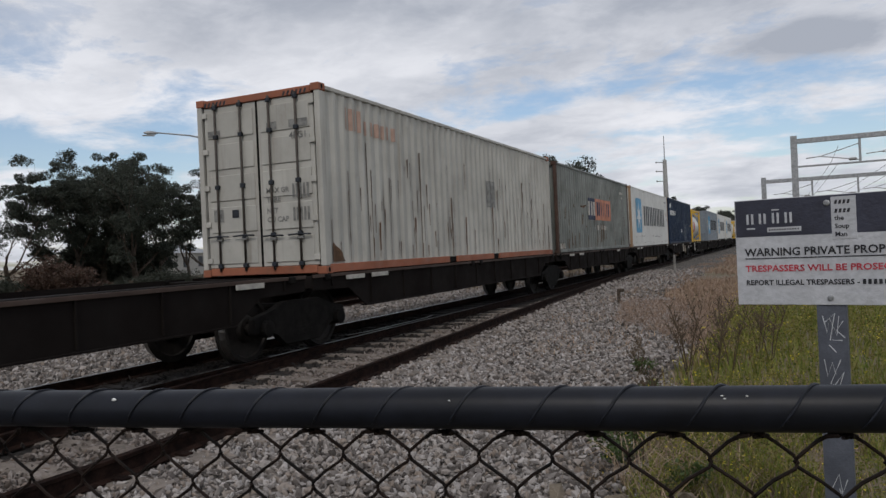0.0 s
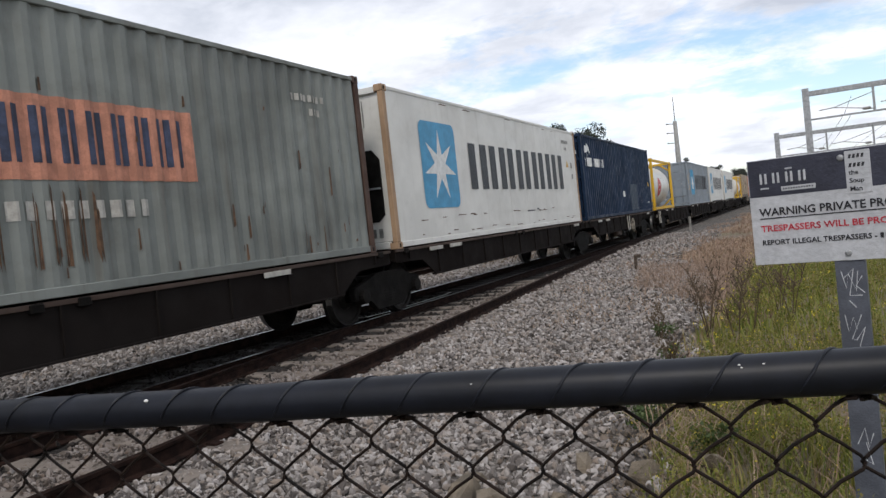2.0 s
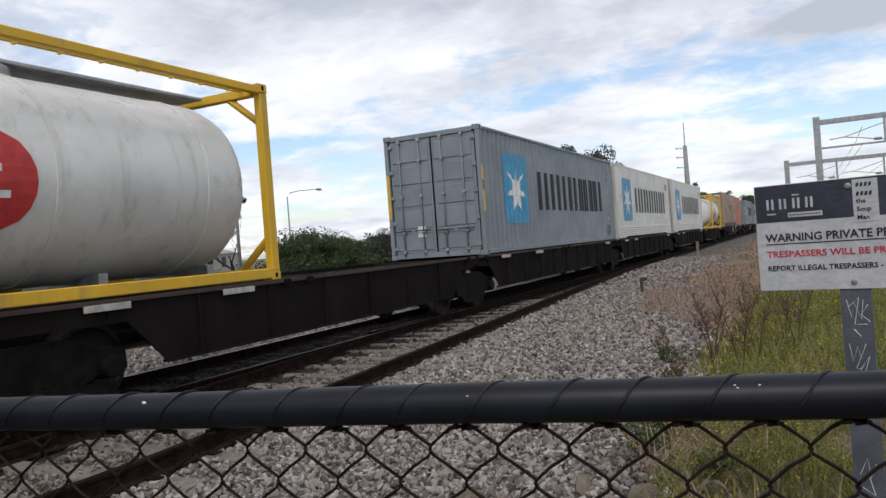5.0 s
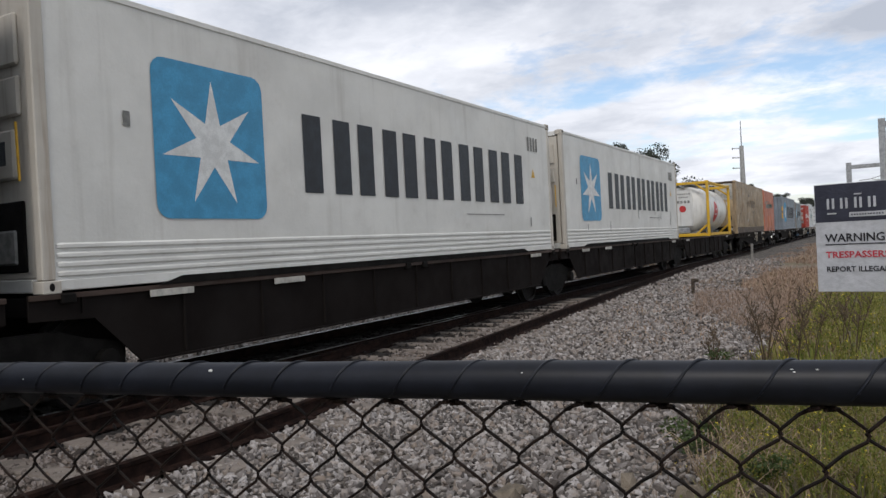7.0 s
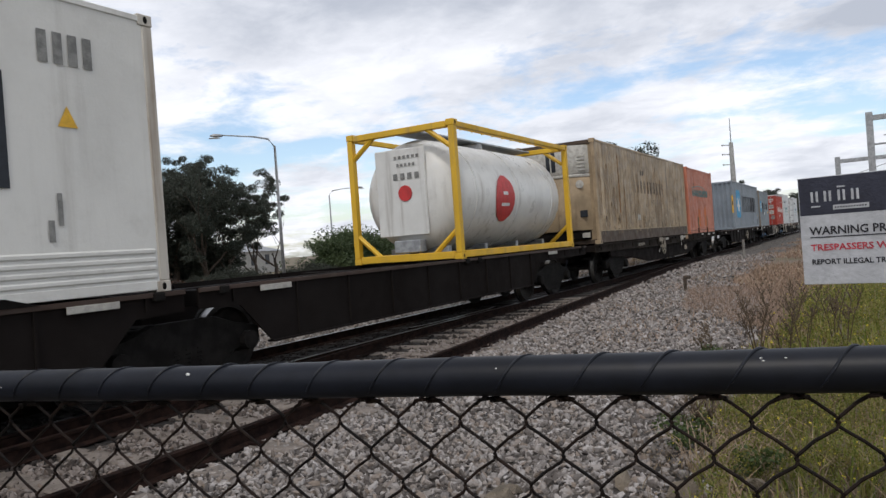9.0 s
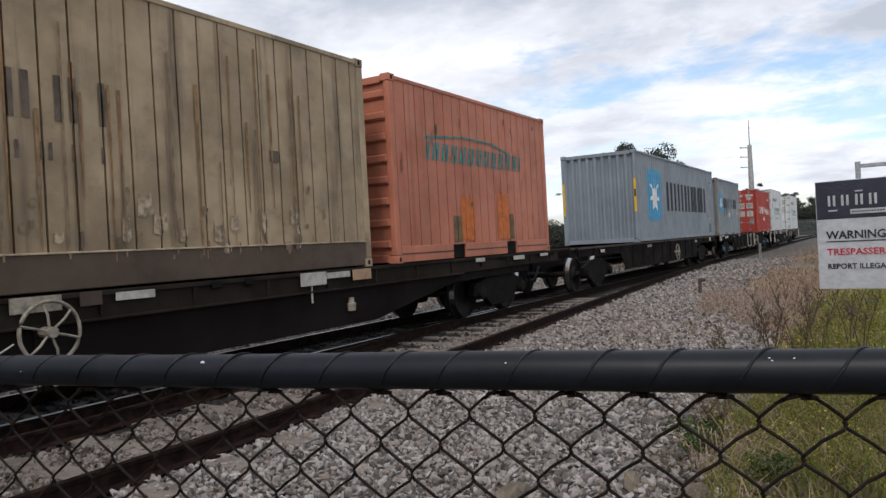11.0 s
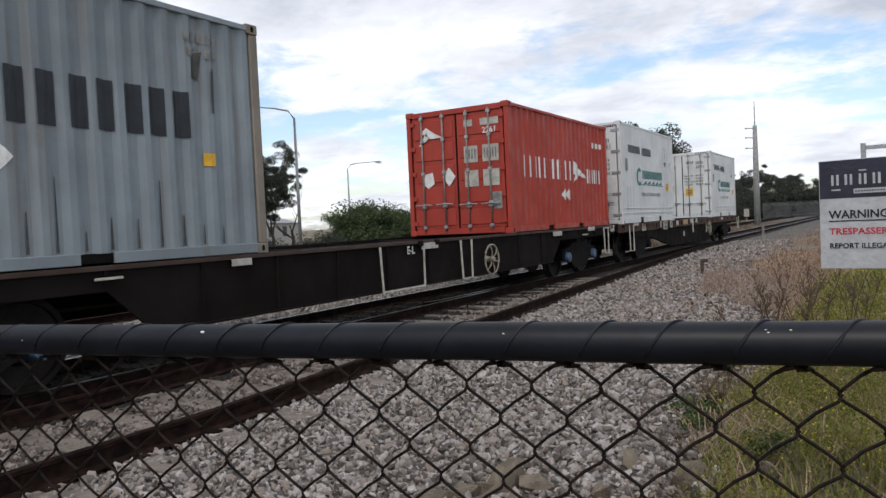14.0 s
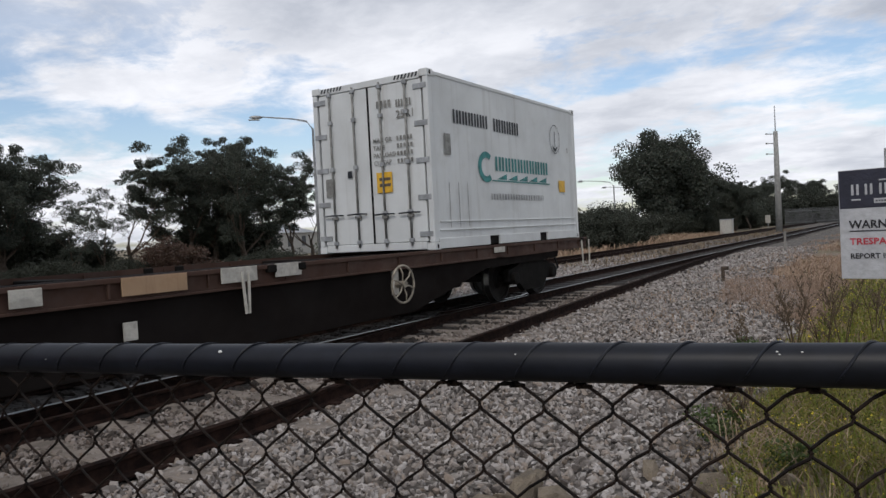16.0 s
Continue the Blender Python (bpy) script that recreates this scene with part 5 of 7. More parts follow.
        mark([[(2.0, 1.16), (4.55, 1.16), (4.55, 1.185), (2.0, 1.185)]], M["teal_mark"], "logo_line")
        words(mark, 1.96, 4.2, 0.82, 0.93, 20, M["black_mark"], ink=0.3)
        mark([rect(5.02, 5.36, 1.02, 1.27)], M["yellow_mark"], "sticker", "yellow sticker")
        arc = []
        for k in range(14):
            a, b = k * math.pi / 7, (k + 1) * math.pi / 7
            arc.append([(4.92 + 0.25 * math.cos(a), 2.15 + 0.3 * math.sin(a)), (4.92 + 0.265 * math.cos(a), 2.15 + 0.315 * math.sin(a)), (4.92 + 0.265 * math.cos(b), 2.15 + 0.315 * math.sin(b)), (4.92 + 0.25 * math.cos(b), 2.15 + 0.3 * math.sin(b))])
        mark(arc + [rect(4.905, 4.935, 1.92, 2.32), [(4.78, 2.02), (4.82, 1.94), (4.92, 1.88), (5.02, 1.94), (5.06, 2.02), (4.92, 1.94)]], M["black_mark"], "anchor_emblem")
        mark([rect(0.5 + 0.3 * k, 0.515 + 0.3 * k, 0.35, 1.1) for k in range(3)] + [rect(5.55, 5.6, 1.9, 2.0)], M["grey_mark"], "scuff")
        mark([rect(0.42, 0.62, 1.55, 1.9)], M["grey_mark"], "worn_label")
        for zz in (0.30, 0.44):
            part("rubbing_strip", box(0.18, 5.88, -0.006, 0.03, zz, zz + 0.022, 0.004), M["white_cool"], r)
        end_mark(r, bars(1.40, 1.72, 2.38, 2.50, 4, pair=False) + bars(1.80, 2.12, 2.36, 2.48, 6, pair=False), M["grey_mark"], -0.002)
        end_text(r, "25R1", 1.80, 2.18, 0.13, M["grey_mark"], -0.008)
        for k, w in enumerate(("MAX GR", "TARE", "PAYLOAD", "CU CAP")):
            end_text(r, w, 1.30, 1.82 - 0.125 * k, 0.075, M["grey_mark"], -0.008)
            end_mark(r, bars(1.78, 2.12, 1.82 - 0.125 * k, 1.89 - 0.125 * k, 5, pair=False), M["grey_mark"], -0.002)
        end_mark(r, [rect(1.34, 1.66, 0.98, 1.32)], M["yellow_mark"], -0.002, "sticker")
        end_mark(r, bars(1.37, 1.63, 1.18, 1.23, 1, ink=0.9, pair=False) + bars(1.37, 1.63, 1.08, 1.13, 1, ink=0.9, pair=False), M["tan_mark"], -0.005)
        for k in range(7):
            for u in (0.2, 1.78):
                end_mark(r, [[(u + 0.07 * k, 2.80), (u + 0.035 + 0.07 * k, 2.80), (u + 0.065 + 0.07 * k, 2.87), (u + 0.03 + 0.07 * k, 2.87)]], M["black_mark"], 0.003, "hatch_stripe")
        end_mark(r, [rect(0.72, 0.82, 1.28, 1.4)], M["black_mark"], -0.002)
        end_mark(r, [rect(0.22, 0.42, 0.98, 1.3)], M["grey_mark"], -0.002)
        add(r)
    # 5, 9: tank containers
    for s0, turn in ((60.96, 0), (118.46, 1)):
        add(build_tank(s0))


def build_tank(s0):
    L, H = 6.058, 2.591
    r = thing("tank_container", "white tank in a yellow steel frame with red emblem", "tank container", "freight containers", m=pose(s0, CENTRE_NEAR_SIDE, 1.334))
    Y = M["yellow"]
    castings(r, L, H, Y)
    for x in (0.0, L - 0.14):
        for y in (0.0, W - 0.12):
            part("corner_post", box(x, x + 0.14, y, y + 0.12, 0.115, H - 0.115, 0.012), Y, r)
        part("end_header", box(x, x + 0.12, 0.165, W - 0.165, H - 0.14, H - 0.02, 0.01), Y, r)
        part("end_sill", box(x, x + 0.12, 0.165, W - 0.165, 0.01, 0.15, 0.01), Y, r)
        for ya, yb in ((0.1, 0.62), (W - 0.1, W - 0.62)):
            part("corner_brace", tube([(x + 0.07, ya, 0.55), (x + 0.07, yb, 0.1)], 0.05, 6), Y, r)
            part("corner_brace", tube([(x + 0.07, ya, H - 0.5), (x + 0.07, yb, H - 0.1)], 0.05, 6), Y, r)
    for y in (0.0, W - 0.09):
        part("top_rail", box(0.14, L - 0.14, y, y + 0.09, H - 0.13, H - 0.03, 0.01), Y, r)
        part("bottom_rail", box(0.14, L - 0.14, y, y + 0.10, 0.02, 0.15, 0.01), Y, r)
    prof = [(0.16, 0.05), (0.18, 0.5), (0.26, 0.86), (0.42, 1.06), (0.62, 1.12), (5.43, 1.12), (5.63, 1.06), (5.79, 0.86), (5.87, 0.5), (5.89, 0.05)]
    bm = lathe(prof, 40, "x")
    t = part("tank", bm, M["tank"], r, m=pose(0, W / 2, 1.28), smooth=True)
    for x in (1.0, 3.0, 5.0):
        part("tank_band", lathe([(x - 0.03, 1.126), (x - 0.028, 1.133), (x + 0.028, 1.133), (x + 0.03, 1.126)], 40, "x"), M["tank"], r, m=pose(0, W / 2, 1.28))
    # emblem wraps round the jacket
    bm = bmesh.new()
    grid = []
    for i in range(9):
        row = []
        for j in range(9):
            u, v = -1 + i / 4, -1 + j / 4
            k = math.sqrt(max(0, 1 - v * v * 0.96))
            a = 0.44 * v - 0.10
            row.append(bm.verts.new((2.3 + 0.47 * u * max(k, 0.2), -1.137 * math.cos(a), 1.137 * math.sin(a))))
        grid.append(row)
    for a, b in zip(grid, grid[1:]):
        for j in range(8):
            bm.faces.new((a[j], b[j], b[j + 1], a[j + 1]))
    part("emblem", bm, M["red_mark"], r, "red oval emblem", m=pose(0, W / 2, 1.28))
    for z, w in ((0.08, 0.12), (-0.16, 0.2)):
        bm = bmesh.new()
        a0, a1 = z / 1.14 - 0.1, (z + 0.07) / 1.14 - 0.1
        f = [bm.verts.new((2.3 + sx * w, -1.141 * math.cos(a), 1.141 * math.sin(a))) for sx, a in ((-1, a0), (1, a0), (1, a1), (-1, a1))]
        bm.faces.new(f)
        part("emblem_bar", bm, M["white_mark"], r, m=pose(0, W / 2, 1.28))
    end = lathe([(0.10, 0.155), (0.112, 0.155)], 20, "x")
    part("emblem", end, M["red_mark"], r, "red round emblem", m=pose(0.02, W / 2 + 0.0, 1.33))
    part("end_plate", box(0.14, 0.19, 0.75, W - 0.55, 0.5, 2.2, 0.02), M["tank"], r)
    part("outlet_valve", lathe([(-0.08, 0.1), (0.1, 0.1), (0.12, 0.16), (0.16, 0.16)], 14, "x"), M["cast"], r, m=pose(0.18, W / 2, 0.28))
    part("valve_box", box(0.06, 0.3, W / 2 - 0.3, W / 2 + 0.3, 0.17, 0.42, 0.02), M["grey_steel"], r)
    part("walkway", box(0.2, L - 0.2, 0.95, 1.5, H - 0.09, H - 0.05, 0.01), M["grey_steel"], r)
    for y in (0.16, 0.30):
        part("walkway_edge", box(0.15, L - 0.15, y, y + 0.03, H - 0.075, H - 0.045, 0.006), Y, r)
    for k in range(12):
        part("walkway_rung", box(0.35 + 0.48 * k, 0.38 + 0.48 * k, 0.09, 0.31, H - 0.095, H - 0.078), Y, r)
    part("manhole", lathe([(0, 0.28), (0.1, 0.28), (0.14, 0.24)], 18, "z"), M["grey_steel"], r, m=pose(3.0, W / 2, 2.38))
    for k in range(4):
        part("saddle_strut", box(0.5 + 1.6 * k, 0.62 + 1.6 * k, 0.55, W - 0.55, 0.06, 0.26, 0.01), M["grey_steel"], r)
    end_mark(r, bars(1.0, 1.6, 2.0, 2.06, 6, pair=False) + bars(1.05, 1.5, 1.85, 1.91, 5, pair=False) + bars(0.95, 1.6, 1.6, 1.72, 4, pair=False), M["grey_mark"], 0.132)
    return r


M["worn_post"] = paint("worn_grey_post", (0.19, 0.165, 0.135), 0.65, dirt=(0.12, 0.07, 0.045), grime=0.6, rust=0.9, streak=0.8)
M["dirty_grey"] = paint("dirty_pale_grey_paint", (0.185, 0.218, 0.242), 0.55, grime=0.45, rust=0.35, streak=0.8, fade=0.2)
M["rust_streak"] = plain("dark_rust_streak", (0.10, 0.055, 0.03), 0.8, 0.4, 9)
build_containers()

# ---- wagons ----
WHEEL_R = 0.46
WHEELSETS = []


def wheelset_meshes():
    bm = bmesh.new()
    for sgn in (-1, 1):
        prof = [(0.60, 0.40), (0.615, 0.495), (0.645, 0.495), (0.655, 0.465), (0.76, 0.455), (0.765, 0.40), (0.735, 0.385), (0.72, 0.20), (0.77, 0.16), (0.78, 0.10), (0.62, 0.10), (0.63, 0.16), (0.66, 0.2), (0.63, 0.385)]
        prof = [(sgn * a, r) for a, r in prof]
        rings = []
        for h, r in prof:
            rings.append([bm.verts.new((r * math.sin(k * math.pi / 14), h, r * math.cos(k * math.pi / 14))) for k in range(28)])
        for i in range(len(rings)):
            u, w = rings[i], rings[(i + 1) % len(rings)]
            for k in range(28):
                f = bm.faces.new((u[k], u[(k + 1) % 28], w[(k + 1) % 28], w[k]))
                f.material_index = 1 if i == 3 else 0
    tube([(0, -0.98, 0), (0, 0.98, 0)], 0.075, 12, bm)
    bmesh.ops.recalc_face_normals(bm, faces=bm.faces)
    return mesh_of("wheelset", bm, [M["wheel"], M["tread"]])


WHEEL_MESH = wheelset_meshes()


def side_frame_mesh():
    out = [(-1.12, 0.40), (-1.10, 0.62), (-0.70, 0.70), (-0.42, 0.80), (0.42, 0.80), (0.70, 0.70), (1.10, 0.62), (1.12, 0.40), (0.80, 0.42), (0.62, 0.36), (0.42, 0.18), (-0.42, 0.18), (-0.62, 0.36), (-0.80, 0.42)]
    bm = prism(out, -0.06, 0.06)
    bmesh.ops.bevel(bm, geom=bm.edges[:], offset=0.012, segments=1, affect="EDGES")
    return mesh_of("side_frame", bm, M["cast"])


SIDE_FRAME = side_frame_mesh()
BOLSTER = mesh_of("bolster", box(-0.2, 0.2, -1.05, 1.05, 0.48, 0.74, 0.03), M["cast"])
SPRING = mesh_of("spring", tube([(0.07 * math.cos(k * 0.8), 0.07 * math.sin(k * 0.8), 0.26 + 0.006 * k) for k in range(38)], 0.014, 5), M["cast"])
BEARING = mesh_of("axle_box", lathe([(-1.16, 0.06), (-1.15, 0.115), (-0.98, 0.125), (-0.92, 0.14), (-0.9, 0.1)], 14, "y"), M["cast"])
BEARING_BLUE = mesh_of("axle_box", lathe([(-1.16, 0.06), (-1.15, 0.115), (-0.98, 0.125), (-0.92, 0.14), (-0.9, 0.1)], 14, "y"), plain("faded_blue_cap", (0.055, 0.10, 0.165), 0.6, 0.3, 9))
BRAKE_BEAM = mesh_of("brake_beam", box(-0.05, 0.05, -0.8, 0.8, 0.34, 0.44, 0.01), M["cast"])
BRAKE_SHOE = mesh_of("brake_shoe", prism([(-0.04, -0.16), (0.03, -0.16), (0.0, 0.0), (0.03, 0.16), (-0.04, 0.16)], -0.05, 0.05), M["rail_web"])


def bogie(root, x, blue=False):
    """Two wheelsets in a cast three-piece frame, at rail level."""
    b = part("bogie", BOLSTER, None, root, m=pose(x, 0, 0))
    for y in (-1.01, 1.01):
        part("side_frame", SIDE_FRAME, None, b, m=pose(0, y, 0))
        for dx in (-0.16, 0.0, 0.16):
            part("spring", SPRING, None, b, m=pose(dx, y * 0.99, 0))
    for ax in (-0.89, 0.89):
        w = part("wheelset", WHEEL_MESH, None, b, m=pose(ax, 0, WHEEL_R))
        WHEELSETS.append((w, ax))
        part("axle_box", BEARING_BLUE if blue else BEARING, None, b, m=pose(ax, 0, WHEEL_R))
        part("axle_box", BEARING, None, b, m=pose(ax, 0, WHEEL_R, 0, 0, 180))
        k = -1 if ax > 0 else 1
        part("brake_beam", BRAKE_BEAM, None, b, m=pose(ax + k * 0.58, 0, 0.05))
        for y in (-0.7, 0.7):
            part("brake_shoe", BRAKE_SHOE, None, b, m=pose(ax + k * 0.52, y, WHEEL_R, 0, 0, 0 if k > 0 else 180))
    return b


def handwheel_mesh():
    bm = bmesh.new()
    n, R = 28, 0.275
    tube([(R * math.cos(k * 2 * math.pi / n), 0, R * math.sin(k * 2 * math.pi / n)) for k in range(n + 1)], 0.018, 6, bm, cap=False)
    return mesh_of("handwheel", bm, M["worn_cream"])


HANDWHEEL = handwheel_mesh()
SPOKE = mesh_of("spoke", tube([(0.03, 0.0, 0), (0.16, -0.03, 0), (0.275, 0, 0)], 0.012, 5), M["worn_cream"])
HUB = mesh_of("hub", lathe([(-0.05, 0.05), (0.14, 0.05)], 10, "y"), M["worn_cream"])


def coupler(root, x, sgn):
    bm = box(min(x, x + sgn * 0.45), max(x, x + sgn * 0.45), -0.09, 0.09, 0.72, 0.92, 0.02)
    join(bm, prism([(x + sgn * 0.42, 0.66), (x + sgn * 0.70, 0.68), (x + sgn * 0.74, 0.95), (x + sgn * 0.42, 0.98)][::sgn], -0.14, 0.14))
    part("coupler", bm, M["cast"], root)
    part("air_hose", tube([(x, -0.35, 0.75), (x + sgn * 0.25, -0.33, 0.45), (x + sgn * 0.5, -0.2, 0.38), (x + sgn * 0.62, -0.05, 0.5)], 0.025, 7), M["vinyl"], root, smooth=True)


def step_frame(root, x0, x1, zt, zb, mat):
    """A bent steel stirrup step at the sill."""
    y = -1.235
    part("stirrup_step", tube([(x0, y, zt), (x0 + 0.03, y - 0.01, zb), (x1 - 0.03, y - 0.01, zb), (x1, y, zt)], 0.020, 6), mat, root)


DECK = 1.154       # deck height over the rail top


def wagon(name, label, s0, s1, joints, sill_mat, sill_depth, bogies, wheel_at=None, plates=(), belly=0.0, steps=(), blue=False, end_couplers=(True, True), lift=0.0):
    """A skeletal container wagon: sills, centre beam, cross bearers, bogies and fittings. joints: where one platform ends and the next begins."""
    L = s1 - s0
    taper = 1.0 if sill_depth < 0.6 else 0.62
    root = thing(name, label, "wagon", "freight wagons", m=pose(s0, TRACK_Y, RAIL_TOP))
    cuts = [0.0] + [j - s0 for j in joints] + [L]
    for a, b in zip(cuts, cuts[1:]):
        a, b = a + (0.10 if a > 0 else 0.0), b - (0.10 if b < L else 0.0)
        ln = b - a
        ta = taper if a > 0 or not joints else 3.2
        tb = taper if b < L else 3.2
        if not joints:
            ta = tb = 4.0
        for y in (-1.215, 1.095):
            out = [(a, DECK - 0.24), (a + ta, DECK - 0.26), (a + ta + 0.5, DECK - sill_depth), (b - tb - 0.5, DECK - sill_depth), (b - tb, DECK - 0.26), (b, DECK - 0.24), (b, DECK - 0.004), (a, DECK - 0.004)]
            bm = prism(out, y + 0.03, y + 0.055)
            if y < 0:
                part("deck_flange", box(a, b, y - 0.003, y + 0.029, DECK - 0.055, DECK - 0.006, 0.004), M["rust_steel"] if sill_mat is M["black_steel"] else sill_mat, root)
            box(a + ta + 0.5, b - tb - 0.5, y, y + 0.12, DECK - sill_depth - 0.02, DECK - sill_depth + 0.006, 0.004, bm)
            sill = part("side_sill", bm, sill_mat, root)
            for k in range(int(ln / 1.1)):
                xx = a + 0.5 + k * (ln - 1.0) / max(1, int(ln / 1.1) - 1)
                h = sill_depth - 0.03 if a + ta + 0.6 < xx < b - tb - 0.6 else 0.20
                part("stiffener", box(xx - 0.012, xx + 0.012, y + 0.002, y + 0.03, DECK - h, DECK - 0.034), sill_mat, sill)
        part("centre_sill", box(a, b, -0.19, 0.19, DECK - 0.50, DECK - 0.04, 0.015), M["black_steel"], root)
        for k in range(max(3, int(ln / 3))):
            n = max(3, int(ln / 3))
            xx = a + 0.25 + k * (ln - 0.5) / (n - 1)
            part("cross_bearer", box(xx - 0.12, xx + 0.12, -1.16, 1.10, DECK - 0.22, DECK - 0.035, 0.01), M["black_steel"], root)
        for xx in (a + 0.35, a + ln / 2 - 0.25, a + ln / 2 + 0.25, b - 0.35):
            for y in (-1.17, 1.17):
                part("twist_lock", box(xx - 0.07, xx + 0.07, y - 0.075, y + 0.05, DECK - 0.10, DECK - 0.007, 0.012), M["cast"], root)
    part("brake_pipe", tube([(0.5, -0.62, DECK - 0.42), (L * 0.5, -0.64, DECK - 0.46), (L - 0.5, -0.62, DECK - 0.42)], 0.028, 7), M["cast"], root, smooth=True)
    for x in bogies:
        bogie(root, x - s0, blue)
    if end_couplers[0]:
        coupler(root, 0.0, -1)
    if end_couplers[1]:
        coupler(root, L, 1)
    mid = (s0 + s1) / 2 - s0
    if not joints:
        part("air_reservoir", lathe([(mid - 0.9, 0.05), (mid - 0.85, 0.17), (mid - 0.7, 0.20), (mid + 0.1, 0.20), (mid + 0.25, 0.17), (mid + 0.3, 0.05)], 18, "x"), M["black_steel"], root, m=pose(0, -0.6, 0.62), smooth=True)
        part("brake_cylinder", lathe([(mid + 1.0, 0.05), (mid + 1.02, 0.16), (mid + 1.5, 0.16), (mid + 1.55, 0.05)], 16, "x"), M["black_steel"], root, m=pose(0, -0.55, 0.64), smooth=True)
    if belly:
        part("belly_beam", prism([(1.5, DECK - 0.2), (1.6, DECK - 0.42), (3.6, DECK - 0.50), (6.2, DECK - belly), (L - 7.1, DECK - belly), (L - 4.8, DECK - 0.42), (L - 1.6, DECK - 0.38), (L - 1.5, DECK - 0.2)], -1.14, -1.06), M["black_steel"], root, "black under-frame beam")
    if wheel_at:
        hw = part("handwheel", HANDWHEEL, None, root, "dull white six-spoked handbrake wheel", m=pose(wheel_at - s0, -1.30, DECK - 0.46 + lift), smooth=True)
        for k in range(6):
            part("spoke", SPOKE, None, hw, m=pose(0, 0, 0, 0, 60 * k + 17, 0))
        part("hub", HUB, None, hw)
        part("brake_stand", box(wheel_at - s0 - 0.07, wheel_at - s0 + 0.07, -1.18, -1.13, DECK - 0.62, DECK - 0.02, 0.01), M["dull_white"] if sill_mat is M["brown_steel"] else M["black_steel"], root)
    for x, w, dz, h, mm in plates:
        part("sill_plate", box(x - s0 - w / 2, x - s0 + w / 2, -1.235 if h < 0.5 else -1.2, -1.216, DECK - dz - h, DECK - dz, 0.003), mm, root)
    for x0, x1, zb in steps:
        step_frame(root, x0 - s0, x1 - s0, DECK - 0.06, zb, M["dull_white"])
    TRAIN.append(root)
    return root


def build_wagons():
    DW, GS = M["dull_white"], M["grey_mark"]
    a = [(x, 0.55, 0.05, 0.07, DW) for x in (7.6, 10.2, 11.0, 23.8, 25.1, 31.5, 36.3, 37.2, 46.3, 49.4, 50.6, 58.7)]
    wagon("articulated_wagon", "black five-platform articulated container wagon, one platform empty", -4.4, 60.45, (8.95, 21.95, 34.65, 47.45), M["black_steel"], 0.57, (8.95, 21.95, 34.65, 47.45, 58.2), wheel_at=54.68, plates=a, end_couplers=(False, True), steps=((53.95, 54.35, 0.55),))
    gear = TRAIN[-1]
    part("brake_cylinder", lathe([(56.8, 0.05), (56.82, 0.14), (57.2, 0.14), (57.25, 0.05)], 16, "x"), M["rust_steel"], gear, "rust-brown brake cylinder", m=pose(0, -1.0, 0.52), smooth=True)
    part("valve_box", box(57.15, 57.65, -1.12, -0.8, 0.36, 0.60, 0.03), M["rust_steel"], gear, "rust-brown brake valve")
    part("valve_box", box(57.75, 58.0, -1.14, -0.85, 0.30, 0.66, 0.03), M["cast"], gear)
    part("valve_bracket", tube([(57.4, -1.0, 0.6), (57.4, -0.9, 0.9), (57.5, -0.5, 1.0)], 0.03, 6), M["cast"], gear)
    a = [(x, 0.55, 0.05, 0.07, DW) for x in (64.3, 66.2, 75.2, 77.6, 85.0, 88.1, 89.9, 97.8, 101.1, 103.0, 111.0, 113.5, 123.0)]
    wagon("articulated_wagon", "black five-platform articulated container wagon with half-filled end platforms", 61.35, 125.5, (73.55, 86.5, 99.3, 112.2), M["black_steel"], 0.75, (63.5, 73.55, 86.5, 99.3, 112.2, 123.3), plates=a, steps=((61.6, 62.0, 0.5),))
    a = [(133.98, 0.46, 0.01, 0.14, M["worn_cream"]), (134.50, 0.22, 0.01, 0.13, M["rust_steel"]), (134.98, 0.44, 0.04, 0.08, DW), (137.64, 0.50, 0.02, 0.17, DW), (138.15, 0.50, 0.04, 0.08, DW), (138.68, 0.42, 0.03, 0.15, M["rusty_post"]), (142.3, 0.34, 0.03, 0.07, DW), (144.0, 0.5, 0.05, 0.08, DW), (145.3, 0.4, 0.05, 0.06, DW)]
    wagon("flat_wagon", "dusty brown-black container wagon with a white handwheel", 126.35, 146.2, (), M["dusty_steel"], 0.27, (128.7, 143.4), wheel_at=134.05, plates=a, belly=0.80, lift=0.13)
    tan = TRAIN[-1]
    for bar in bars(4.45, 5.3, DECK - 0.205, DECK - 0.115, 13, pair=False):
        part("number_bar", decal_flat([bar]), M["worn_cream"], tan, m=pose(0, -1.2165, 0))
    part("drain_rod", tube([(11.27, -1.20, DECK - 0.18), (11.27, -1.20, DECK - 0.42)], 0.014, 6), DW, tan)
    part("brake_lever", tube([(7.42, -1.22, DECK - 0.40), (7.17, -1.24, DECK - 0.52)], 0.008, 6), DW, tan)
    part("release_valve", lathe([(-0.09, 0.03), (-0.08, 0.06), (0.02, 0.07), (0.03, 0.045), (0.1, 0.04)], 10, "z"), M["worn_cream"], tan, "pale brake release valve", m=pose(12.12, -1.17, DECK - 0.52))
    a = [(149.3, 0.3, 0.1, 0.08, DW), (154.0, 0.5, 0.1, 0.08, GS), (163.9, 0.3, 0.05, 0.16, DW), (161.0, 0.4, 0.1, 0.1, GS)]
    wagon("flat_wagon", "black container wagon with an empty leading slot", 147.0, 165.55, (), M["black_steel"], 0.74, (149.3, 162.8), wheel_at=157.5, plates=a)
